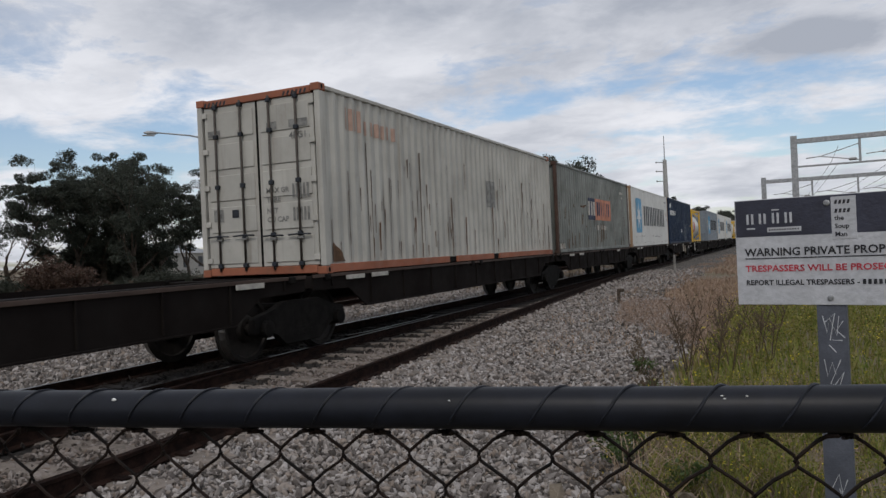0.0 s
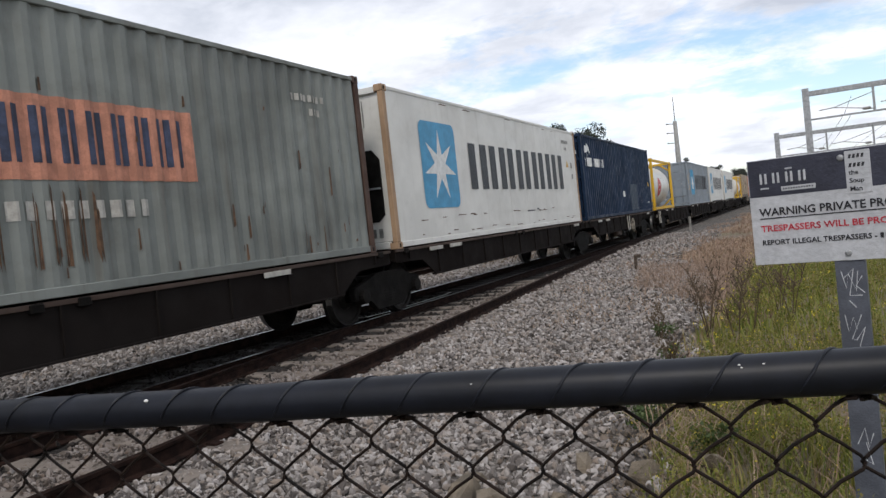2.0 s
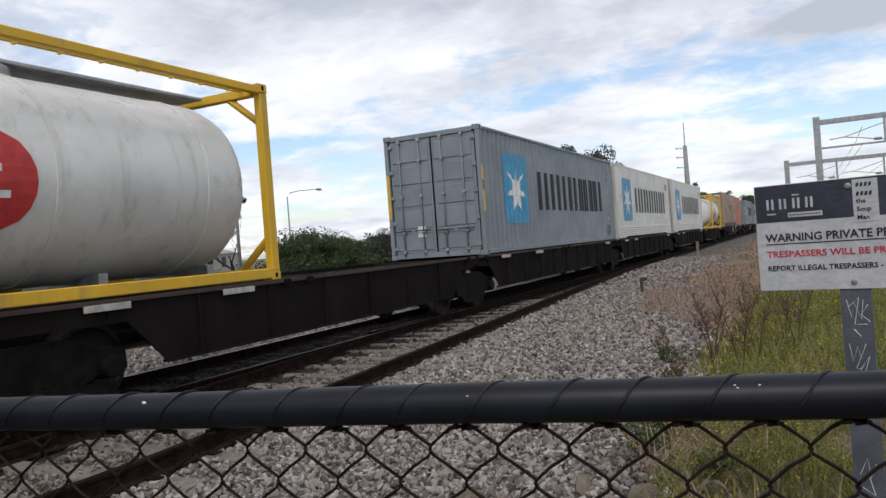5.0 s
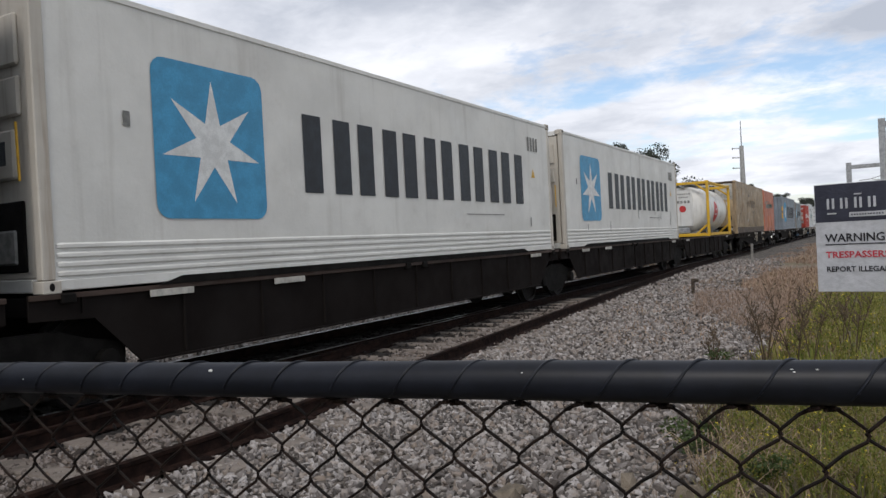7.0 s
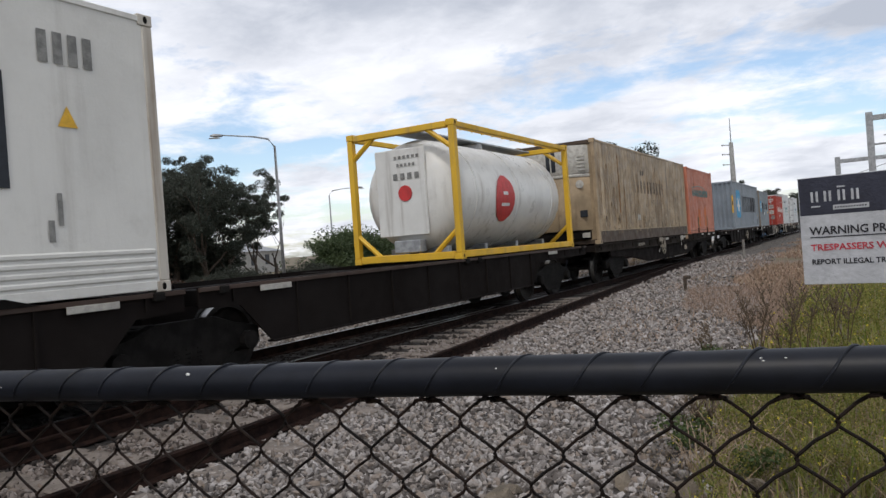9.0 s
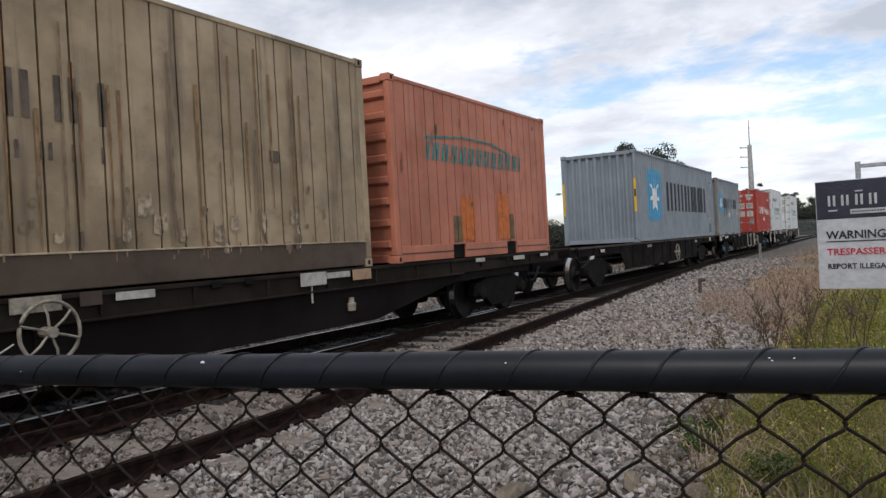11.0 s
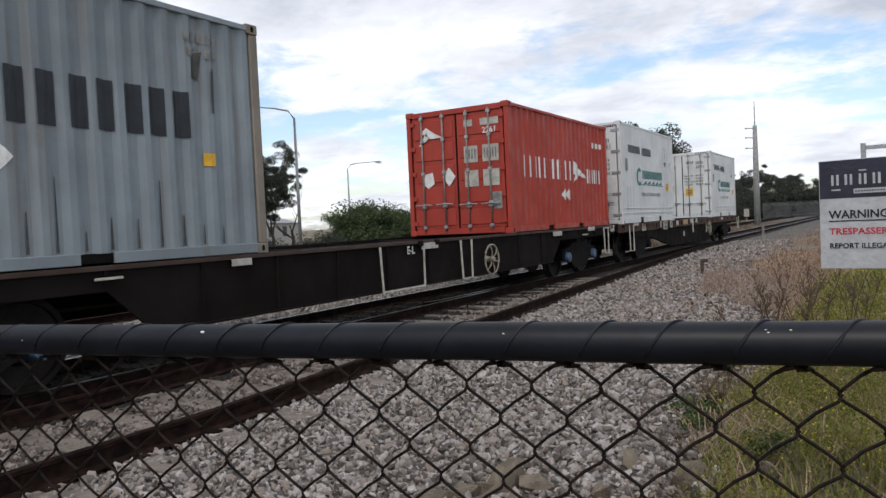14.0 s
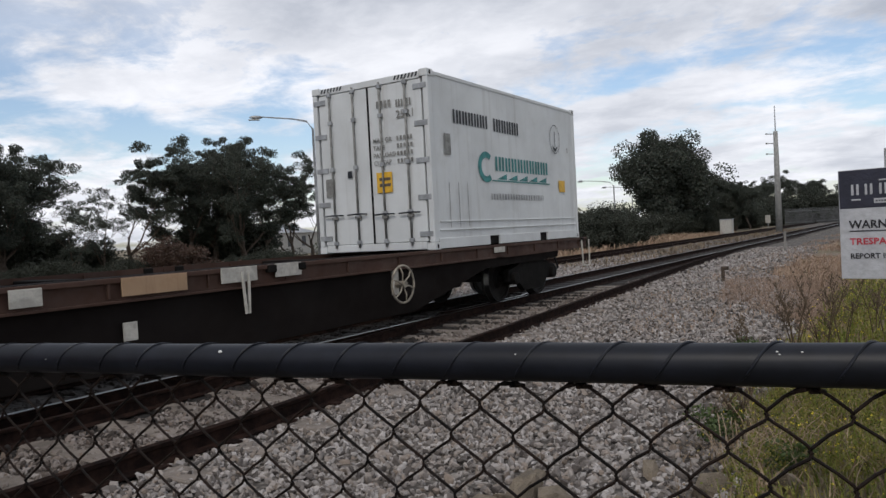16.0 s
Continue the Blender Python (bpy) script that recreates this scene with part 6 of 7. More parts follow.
    a = [(166.45, 0.40, 0.03, 0.24, DW), (167.05, 0.55, 0.02, 0.07, DW), (170.2, 0.3, 0.12, 0.025, DW), (171.9, 0.3, 0.05, 0.08, DW), (176.0, 0.5, 0.05, 0.1, DW), (181.5, 0.5, 0.05, 0.1, DW), (183.76, 0.46, 0.0, 0.10, DW), (183.32, 0.36, 0.17, 0.03, DW), (185.0, 0.4, 0.05, 0.03, DW), (185.45, 0.28, 0.0, 0.18, DW)]
    r = wagon("flat_wagon", "black container wagon with white stirrup steps, empty in the middle", 166.2, 185.75, (), M["black_steel"], 0.72, (168.7, 183.3), wheel_at=178.05, plates=a, steps=((174.6, 175.8, 0.42), (177.0, 177.4, 0.42), (184.70, 185.06, 0.42)), blue=True)
    for bar in bars(1.35, 2.25, DECK - 0.17, DECK - 0.07, 8, pair=False) + bars(0.10, 0.22, DECK - 0.21, DECK - 0.10, 1, pair=False):
        part("number_bar", decal_flat([bar]), M["white_mark"] if bar[0][0] > 1 else M["black_mark"], r, m=pose(0, -1.2385, 0))
    part("lettering", text_bm("E-L", 0.12), M["white_mark"], r, m=pose(175.3 - 166.2, -1.24, DECK - 0.2))
    a = [(187.74, 0.48, 0.0, 0.08, DW), (190.59, 0.16, 0.0, 0.20, DW), (191.2, 0.52, 0.0, 0.29, DW), (192.0, 0.29, 0.0, 0.25, DW), (192.9, 0.28, 0.03, 0.16, DW), (194.18, 0.75, 0.01, 0.18, M["rusty_post"]), (195.27, 0.52, 0.0, 0.17, DW), (196.04, 0.44, 0.0, 0.16, DW), (201.5, 0.4, 0.05, 0.10, DW), (193.87, 0.15, 0.44, 0.18, DW)]
    r = wagon("flat_wagon", "red-brown flat container wagon with patched sills at the rear", 186.15, 205.9, (), M["brown_steel"], 0.23, (188.6, 203.2), wheel_at=198.3, plates=a, steps=((187.0, 187.42, 0.35), (205.5, 205.95, 0.5), (195.3, 195.4, 0.62)), belly=0.92)
    for bar in bars(4.84, 5.2, DECK - 0.12, DECK - 0.03, 4, pair=False) + bars(4.82, 5.28, DECK - 0.26, DECK - 0.16, 6, pair=False) + [[(5.85, DECK - 0.03), (5.93, DECK - 0.12), (5.85, DECK - 0.22), (5.77, DECK - 0.12)]] + bars(4.4, 4.48, DECK - 0.17, DECK - 0.07, 1, pair=False):
        part("number_bar", decal_flat([bar]), M["black_mark"], r, m=pose(0, -1.2385, 0))
    for x, z in ((2.18, 0.0), (2.32, -0.01), (2.5, -0.02)):
        part("stirrup_step", tube([(x, -1.232, DECK - 0.03 + z), (x + 0.05, -1.235, DECK - 0.13), (x + 0.04, -1.232, DECK - 0.23)], 0.013, 5), M["dull_white"], r)
    part("stirrup_step", tube([(2.2, -1.235, DECK - 0.24), (2.6, -1.235, DECK - 0.24)], 0.014, 5), M["dull_white"], r)


def decal_flat(shape):
    bm = bmesh.new()
    for poly in shape:
        bm.faces.new([bm.verts.new((x, 0, z)) for x, z in poly])
    bm.normal_update()
    for f in bm.faces:
        if f.normal.y > 0:
            f.normal_flip()
    return bm


build_wagons()

# ---- fence before the camera ----
FENCE_A, FENCE_DIR, FENCE_N = Vector((0.7793, 0.3950, 0)), Vector((0.1751, -0.9846, 0)), Vector((0.9846, 0.1751, 0))
FENCE_Z, FENCE_SLOPE, RAIL_R = 1.4268, 0.0112, 0.0245


def fence_at(u, z, off=0.0):
    """A place u metres along the fence, z over the ground, off metres towards the tracks."""
    p = FENCE_A + FENCE_DIR * u + FENCE_N * off
    return Vector((p.x, p.y, z + FENCE_SLOPE * u))


def build_fence():
    root = thing("chain_link_fence", "black chain-link fence with a sleeved top rail", "fence", m=pose(0, 0, 0))
    bm = bmesh.new()
    tube([fence_at(-3.2 + 0.2 * i, FENCE_Z + 0.0008 * math.sin(i * 1.7), 0.02) for i in range(33)], RAIL_R, 28, bm)
    part("top_rail", bm, M["vinyl"], root, "black plastic-sleeved top rail", smooth=True)
    # the seam and lacing that winds round the rail
    pitch = 0.0874
    bm = bmesh.new()
    loop = []
    for k in range(24):
        a = -40 + k * 7.5
        loop.append((0.020 * (a - 20) / 70, 0.02 - (RAIL_R + 0.0004) * math.cos(radians(a)), (RAIL_R + 0.0004) * math.sin(radians(a))))
    tube(loop, 0.0017, 6, bm, taper=[0.0008] * 3 + [0.0017] * 21)
    lace = mesh_of("lacing_tie", bm, M["vinyl"])
    rot = Matrix.Translation(fence_at(0, FENCE_Z)) @ Matrix(((FENCE_DIR.x, FENCE_N.x, 0, 0), (FENCE_DIR.y, FENCE_N.y, 0, 0), (FENCE_SLOPE, 0, 1, 0), (0, 0, 0, 1)))
    rot = rot.to_4x4()
    for i in range(-38, 40):
        part("lacing_tie", lace, None, root, m=rot @ Matrix.Translation((i * pitch + 0.0275 + 0.006 * math.sin(i * 2.1), 0, 0)))
    # woven wires, each a zigzag running down
    half, fall = 0.0213, 0.0410
    wires = {}
    for par in (0, 1):
        pts = []
        for k in range(0, 37):
            sgn = 1 if (k + par) % 2 else -1
            z = -0.0155 - k * fall
            pts += [(sgn * half * 0.92, 0.003 * sgn, z + 0.0062), (sgn * half * 1.06, -0.002 * sgn, z), (sgn * half * 0.92, -0.003 * sgn, z - 0.0062), (-sgn * half * 0.12, 0.0, z - fall * 0.5)]
        wires[par] = mesh_of("fence_wire", tube(pts, 0.0021, 6), M["coat"])
    for i in range(-74, 78):
        part("fence_wire", wires[i % 2], None, root, m=rot @ Matrix.Translation((i * half * 2 + 0.0205, 0.02, 0)))
    # the bent-over wire ends, knotted close under the rail
    knots = []
    for k in range(3):
        rnd = random.Random(k)
        pts = [(-0.021, 0.004, -0.0355), (-0.013, -0.006, -0.0285 + rnd.uniform(-0.001, 0.001)), (-0.004, -0.009, -0.0262), (0.004, 0.006, -0.0275), (0.011, -0.008, -0.0268 + rnd.uniform(-0.0015, 0.001)), (0.017, 0.004, -0.0300), (0.010, 0.007, -0.0315), (0.002, -0.006, -0.0290)]
        knots.append(mesh_of("wire_knot", tube(pts, 0.0024, 6), M["coat"]))
    for i in range(-37, 39):
        part("wire_knot", knots[i % 3], None, root, m=rot @ Matrix.Translation(((4 * i - 1) * half + 0.0205, 0.02, 0)))
    for u in (-2.7, 2.9):
        part("fence_post", tube([fence_at(u, -0.2, 0.045), fence_at(u, FENCE_Z - 0.03, 0.045)], 0.024, 14), M["vinyl"], root, smooth=True)
    for u, a in ((-0.440, 39), (0.0146, 33), (0.3106, 44), (0.3128, 36), (0.3351, 43), (-0.795, 7)):
        c = fence_at(u, FENCE_Z + RAIL_R * math.sin(radians(a)), 0.02 - RAIL_R * math.cos(radians(a)))
        s = 0.0011 if u != -0.440 else 0.0030
        bm = bmesh.new()
        bmesh.ops.create_icosphere(bm, subdivisions=1, radius=s)
        part("speck", bm, M["speck"], root, "small white speck on the rail", m=Matrix.Translation(c) @ Matrix.Diagonal((0.7, 1.5, 0.8, 1)))


# ---- warning sign ----


def build_sign():
    root = thing("warning_sign", "weathered white and dark-blue railway warning sign on a grey post", "sign", m=pose(3.46, 0.205, 0) @ pose(0, 0, 0, 0, 0, -99.5))
    Wd, z0, z1 = 0.72, 1.315, 1.768
    zs = 1.608

    def flat(name, x0, x1, za, zb, mat, d=0.002, label=""):
        return part(name, box(x0, x1, -d, 0.004, za, zb, 0.0005), mat, root, label)
    part("sign_plate", box(0, Wd, 0.0, 0.004, z0, z1, 0.0015), M["sign_white"], root, "white painted sheet-metal plate")
    flat("sign_header", 0.003, Wd - 0.003, zs, z1 - 0.003, M["sign_dark"], 0.0012, "dark blue header band")
    # the owner's name as plain bars
    for x in (0.048, 0.098, 0.150, 0.200):
        for dx in (0.0, 0.019):
            flat("name_bar", x + dx, x + dx + 0.009, 1.662, 1.706, M["sign_white"], 0.0028)
    flat("name_bar", 0.048, 0.082, 1.640, 1.646, M["sign_white"], 0.0028)
    flat("name_bar", 0.150, 0.178, 1.716, 1.722, M["sign_white"], 0.0028)
    flat("name_strip", 0.130, 0.262, 1.625, 1.645, M["sign_white"], 0.0028)
    for bar in bars(0.136, 0.256, 1.632, 1.638, 12, pair=False):
        part("name_bar", decal_flat([bar]), M["sign_ink"], root, m=pose(0, -0.0034, 0))
    lettering("WARNING PRIVATE PROPERTY", 0.034, pose(0.036, -0.0028, 1.525), M["sign_ink"], root, 0.63)
    flat("underline", 0.036, 0.670, 1.512, 1.516, M["sign_ink"], 0.0028)
    lettering("TRESPASSERS WILL BE PROSECUTED", 0.027, pose(0.036, -0.0028, 1.458), M["sign_red"], root, 0.645)
    lettering("REPORT ILLEGAL TRESPASSERS -", 0.022, pose(0.036, -0.0028, 1.400), M["sign_ink"], root, 0.43)
    for bar in bars(0.475, 0.665, 1.400, 1.420, 10, pair=False):
        part("number_bar", decal_flat([bar]), M["sign_ink"], root, m=pose(0, -0.0028, 0))
    # taped note
    note = part("taped_note", box(0.375, 0.465, -0.0022, 0.0, 1.585, 1.758, 0.0005), M["sign_white"], root, "white paper note with handwriting")
    for k in range(2):
        part("note_scrawl", decal_flat(bars(0.385, 0.445, 1.728 - 0.036 * k, 1.744 - 0.036 * k, 4, pair=False, slant=0.004)), M["sign_ink"], note, m=pose(0, -0.0035, 0))
    for k, w in enumerate(("the", "Soup", "Man")):
        lettering(w, 0.019, pose(0.386, -0.0035, 1.662 - 0.033 * k), M["sign_ink"], note)
    for x, z in ((0.36, 1.345), (0.36, 1.735)):
        part("bolt", lathe([(-0.008, 0.006), (-0.006, 0.012), (0.0, 0.013)], 10, "y"), M["grey_steel"], root, m=pose(x, 0, z))
    bm = bmesh.new()
    sect = [(0.305, 0.006), (0.415, 0.006), (0.415, 0.05), (0.407, 0.05), (0.407, 0.014), (0.313, 0.014), (0.313, 0.05), (0.305, 0.05)]
    lo = [bm.verts.new((x, y, -0.1)) for x, y in sect]
    hi = [bm.verts.new((x, y, 1.75)) for x, y in sect]
    for i in range(8):
        bm.faces.new((lo[i], lo[(i + 1) % 8], hi[(i + 1) % 8], hi[i]))
    bm.faces.new(hi)
    post = part("sign_post", bm, M["post"], root, "grey channel post with scratched tags")
    tag = [[(0.325, 1.27), (0.340, 1.20), (0.350, 1.26), (0.375, 1.19), (0.385, 1.27)], [(0.33, 1.24), (0.37, 1.28), (0.35, 1.17), (0.395, 1.17)], [(0.345, 1.15), (0.37, 1.12)], [(0.40, 1.25), (0.375, 1.21), (0.405, 1.18)],
           [(0.325, 1.09), (0.335, 1.02), (0.355, 1.08), (0.365, 1.03)], [(0.385, 1.09), (0.345, 0.99), (0.36, 0.985), (0.395, 1.04), (0.37, 0.96), (0.395, 0.94)], [(0.34, 0.93), (0.37, 0.90), (0.36, 0.94)], [(0.33, 0.55), (0.36, 0.62), (0.37, 0.54), (0.39, 0.6)], [(0.335, 0.50), (0.38, 0.47), (0.36, 0.56)]]
    for line in tag:
        part("scratched_tag", tube([(x, 0.0055, z) for x, z in line], 0.0022, 4), M["scratch"], post, "white scratched tag")


# ---- poles and masts ----


def build_poles():
    # power pole by the line
    r = thing("power_pole", "tall grey concrete power pole with three insulators", "pole", m=pose(75.9, 10.25, 0))
    part("shaft", tube([(0, 0, -0.3), (0, 0, 5), (0, 0, 9.6)], 0.3, 14, taper=[0.30, 0.26, 0.19]), M["pole"], r, smooth=True)
    part("top_spike", tube([(0, 0, 9.5), (0.02, 0, 12.0)], 0.05, 8, taper=[0.06, 0.035]), M["grey_steel"], r)
    for z in (9.35, 8.45, 7.45):
        part("insulator_arm", tube([(0, 0.12, z), (0, 0.75, z + 0.06), (0, 0.80, z + 0.02)], 0.05, 6), M["grey_steel"], r)
        part("insulator", lathe([(0.0, 0.03), (0.02, 0.08), (0.12, 0.08), (0.14, 0.03)], 8, "y"), M["pole"], r, m=pose(0, 0.75, z + 0.06))
    # street lamps behind the trees
    def lamp(x, y, h, arm, ang, name="street_lamp"):
        r = thing(name, "tall grey street lamp with a single curved arm", "street lamp", "street lamps", m=pose(x, y, 0, 0, 0, ang))
        part("mast", tube([(0, 0, -0.2), (0, 0, h * 0.5), (0, 0, h - 0.5), (0.12 * arm, 0, h - 0.12), (0.4 * arm, 0, h), (arm, 0, h + 0.1)], 0.08, 8, taper=[0.09, 0.075, 0.055, 0.045, 0.035, 0.03]), M["grey_steel"], r, smooth=True)
        part("lamp_head", lathe([(arm - 0.05, 0.04), (arm + 0.1, 0.08), (arm + 0.35, 0.09), (arm + 0.55, 0.03)], 10, "x"), M["grey_steel"], r, m=pose(0, 0, h + 0.08), smooth=True)
        part("lens", box(arm + 0.08, arm + 0.6, -0.09, 0.09, h - 0.06, h - 0.02, 0.02), M["lamp_glass"], r)
    lamp(26.7, 24.1, 7.45, 2.4, 139)
    lamp(50.3, 39.6, 7.2, 2.5, -41)
    lamp(71.0, 24.6, 5.9, 3.4, 139)
    lamp(86.0, 27.6, 5.9, 3.4, 139)
    # overhead line portals across the passenger line
    for x, ya, yb, h, zb in ((45.3, -0.85, -14.0, 7.05, 0), (59.2, 1.0, -14.5, 5.85, 0)):
        r = thing("overhead_portal", "grey steel overhead-line portal over the neighbouring tracks", "portal", "overhead-line portals", m=pose(x, 0, 0))
        for y in (ya, yb):
            part("mast", box(-0.13, 0.13, y - 0.17, y + 0.17, -0.3, h, 0.015), M["grey_steel"], r)
        part("portal_beam", box(-0.10, 0.10, yb, ya, h - 0.45, h - 0.18, 0.012), M["grey_steel"], r)
        for k in range(4):
            y = ya - 3.2 - 2.9 * k
            part("drop_post", box(-0.05, 0.05, y - 0.06, y + 0.06, h - 1.75, h - 0.45, 0.008), M["grey_steel"], r)
            part("cantilever", tube([(0, y, h - 1.6), (0, y + 1.9, h - 1.25), (0, y + 2.6, h - 1.3)], 0.03, 6), M["grey_steel"], r)
            part("registration_arm", tube([(0, y, h - 0.7), (0, y + 1.9, h - 1.25)], 0.025, 6), M["grey_steel"], r)
            part("insulator", lathe([(-0.2, 0.04), (-0.15, 0.08), (0.15, 0.08), (0.2, 0.04)], 8, "y"), M["pole"], r, m=pose(0, y + 0.35, h - 1.53))
        part("lower_rail", box(-0.04, 0.04, yb, ya, h - 1.78, h - 1.68, 0.006), M["grey_steel"], r)
    r = thing("contact_wire", "thin dark overhead wires along the passenger line", "cable")
    for y in (-3.0, -6.5):
        part("wire", tube([(45, y, 5.35), (60, y, 5.2), (160, y, 5.2)], 0.012, 5), M["cast"], r)
        part("wire", tube([(45, y, 6.25), (52, y, 5.9), (60, y, 5.9), (160, y, 5.9)], 0.012, 5), M["cast"], r)
    # small trackside things
    r = thing("marker_post", "short weathered trackside stake in dry grass", "post", "marker posts", m=pose(19.04, 3.88, -0.03))
    part("stake", box(-0.04, 0.04, -0.04, 0.04, -0.1, 0.42, 0.01), M["bark"], r)
    part("cap_board", box(-0.05, 0.05, -0.14, 0.02, 0.34, 0.43, 0.01), M["bark"], r)
    r = thing("marker_post", "thin pale trackside post", "post", "marker posts", m=pose(35.2, 4.53, -0.05))
    part("stake", box(-0.04, 0.04, -0.05, 0.05, -0.1, 0.95, 0.01), M["concrete"], r)
    r = thing("relay_cabinet", "white trackside equipment cabinet on a plinth", "cabinet", m=pose(73.9, 14.6, -0.02))
    part("body", box(-0.45, 0.45, -0.55, 0.55, 0.12, 1.45, 0.03), M["dull_white"], r)
    part("plinth", box(-0.5, 0.5, -0.6, 0.6, -0.1, 0.12, 0.02), M["concrete"], r)
    part("roof", box(-0.5, 0.5, -0.6, 0.6, 1.45, 1.52, 0.02), M["grey_steel"], r)
    part("door", box(-0.47, -0.44, -0.48, 0.48, 0.2, 1.38, 0.008), M["dull_white"], r)
    r = thing("small_sign_post", "small white plate on a trackside post", "sign", m=pose(100, 14.8, 0))
    part("plate", box(-0.02, 0.02, -0.3, 0.3, 0.7, 1.7, 0.01), M["dull_white"], r)
    part("stake", box(0.02, 0.08, -0.05, 0.05, -0.2, 1.6, 0.01), M["grey_steel"], r)
    # palisade fence far along the line
    r = thing("palisade_fence", "dark grey steel palisade fence far along the line", "fence", m=pose(0, 0, 0))
    for k in range(160):
        y = 16.0 - 0.14 * k
        x = 125 + 0.25 * k
        bm = prism([(-0.04, 0), (0.04, 0), (0.04, 2.5), (0.0, 2.65), (-0.04, 2.5)], -0.03, 0.03)
        if k == 0:
            pale = mesh_of("pale", bm, M["mesh_fence"])
        else:
            bm.free()
        part("pale", pale, None, r, m=pose(x, y, -0.05, 0, 0, 90))
    for z in (0.4, 2.1):
        part("fence_rail", tube([(125, 16, z), (165, -6.4, z)], 0.05, 5), M["mesh_fence"], r)


build_fence()
build_sign()
build_poles()

# ---- trees, bushes and weeds ----


def leaf_cloud(centres, radii, count, size, rng, flat=0.75, mat=None):
    """Small pointed leaves scattered in clumps; one mesh."""
    idx = rng.integers(0, len(centres), count)
    d = rng.normal(size=(count, 3))
    d /= np.linalg.norm(d, axis=1)[:, None]
    rad = rng.uniform(0.25, 1.0, count) ** 0.5
    p = np.array(centres)[idx] + d * (rad * np.array(radii)[idx])[:, None] * np.array([1, 1, flat])
    a = rng.normal(size=(count, 3))
    a[:, 2] -= 0.5
    a /= np.linalg.norm(a, axis=1)[:, None]
    b = np.cross(a, rng.normal(size=(count, 3)))
    b /= np.linalg.norm(b, axis=1)[:, None]
    ln = (size * rng.uniform(0.6, 1.5, count))[:, None]
    wd = ln * 0.34
    v = np.stack([p, p + a * ln * 0.5 + b * wd, p + a * ln, p + a * ln * 0.5 - b * wd], axis=1).reshape(-1, 3)
    f = np.arange(count * 4).reshape(-1, 4)
    return v, f


def np_mesh(name, v, f, mat):
    me = bpy.data.meshes.new(name)
    k = f.shape[1]
    me.vertices.add(len(v))
    me.vertices.foreach_set("co", v.astype(np.float32).ravel())
    me.loops.add(f.size)
    me.loops.foreach_set("vertex_index", f.astype(np.int32).ravel())
    me.polygons.add(len(f))
    me.polygons.foreach_set("loop_start", np.arange(0, f.size, k, dtype=np.int32))
    me.update(calc_edges=True)
    me.shade_flat()
    me.materials.append(mat)
    return me


def tree_meshes(seed, h, spread, leaves, leaf, clump, fork=0.25, forks=4, open_crown=0.0, flat=0.6, full=True):
    """A gum tree: a short trunk, rising crooked limbs that fork, and leaf clumps held at their ends, with bare wood and gaps below."""
    rnd = random.Random(seed)
    rng = np.random.default_rng(seed)
    bm = bmesh.new()
    tips = []

    def limb(p, d, ln, r, depth):
        pts, rad = [p], [r]
        q = p
        for i in range(5):
            d = (d + Vector((rnd.uniform(-1, 1), rnd.uniform(-1, 1), rnd.uniform(-0.15, 0.55))) * 0.26).normalized()
            q = q + d * ln / 5
            pts.append(q)
            rad.append(r * (1 - 0.11 * (i + 1)))
        tube(pts, r, 6 if depth < 2 else 4, bm, taper=rad)
        if depth >= 2:
            tips.append((q, 1.0 if depth == 2 else 0.75))
        if depth == 1 and full:
            tips.extend((pts[i], 0.6) for i in (3, 5))
        if depth == 2 and full:
            tips.append((pts[2] - Vector((0, 0, ln * 0.25)), 0.7))
        if depth < 3:
            for _ in range(forks if depth == 0 else 3):
                a = rnd.uniform(0, 2 * math.pi)
                tilt = rnd.uniform(0.5, 1.05) * spread
                nd = (d * (0.8 if depth else 0.5) + Vector((math.cos(a) * tilt, math.sin(a) * tilt, rnd.uniform(-0.05 if full else 0.1, 0.6)))).normalized()
                limb(pts[rnd.choice((3, 4, 5, 5))], nd, ln * rnd.uniform(0.62, 1.0) * (1.25 if depth == 0 else 1.0), rad[-1] * 0.72, depth + 1)
    limb(Vector((0, 0, -0.2)), Vector((rnd.uniform(-0.2, 0.2), rnd.uniform(-0.2, 0.2), 1)), h * fork, h * 0.02, 0)
    top = max(t.z for t, w in tips)
    k = h / (top + clump * flat * 0.8)
    for v in bm.verts:
        v.co *= k
    cs, rs = [], []
    for t, w in tips:
        if rnd.random() < open_crown:
            continue
        R = clump * w * rnd.uniform(0.7, 1.25)
        for _ in range(3):            # each clump is a few smaller tufts
            o = Vector((rnd.gauss(0, 1), rnd.gauss(0, 1), rnd.gauss(0, 0.5))) * R * 0.5
            cs.append(tuple(t * k + o))
            rs.append(R * rnd.uniform(0.45, 0.75))
    v, f = leaf_cloud(cs, rs, leaves, leaf, rng, flat)
    return mesh_of("trunk", bm, M["bark"]), np_mesh("crown", v, f, M["leaf"])


def place_tree(meshes, x, y, yaw, k, label, name="tree"):
    r = thing(name, label, "tree", "trees", m=pose(x, y, -0.05, 0, 0, yaw))
    r.scale = (k, k, k)
    part("trunk", meshes[0], None, r, smooth=True)
    part("crown", meshes[1], None, r)


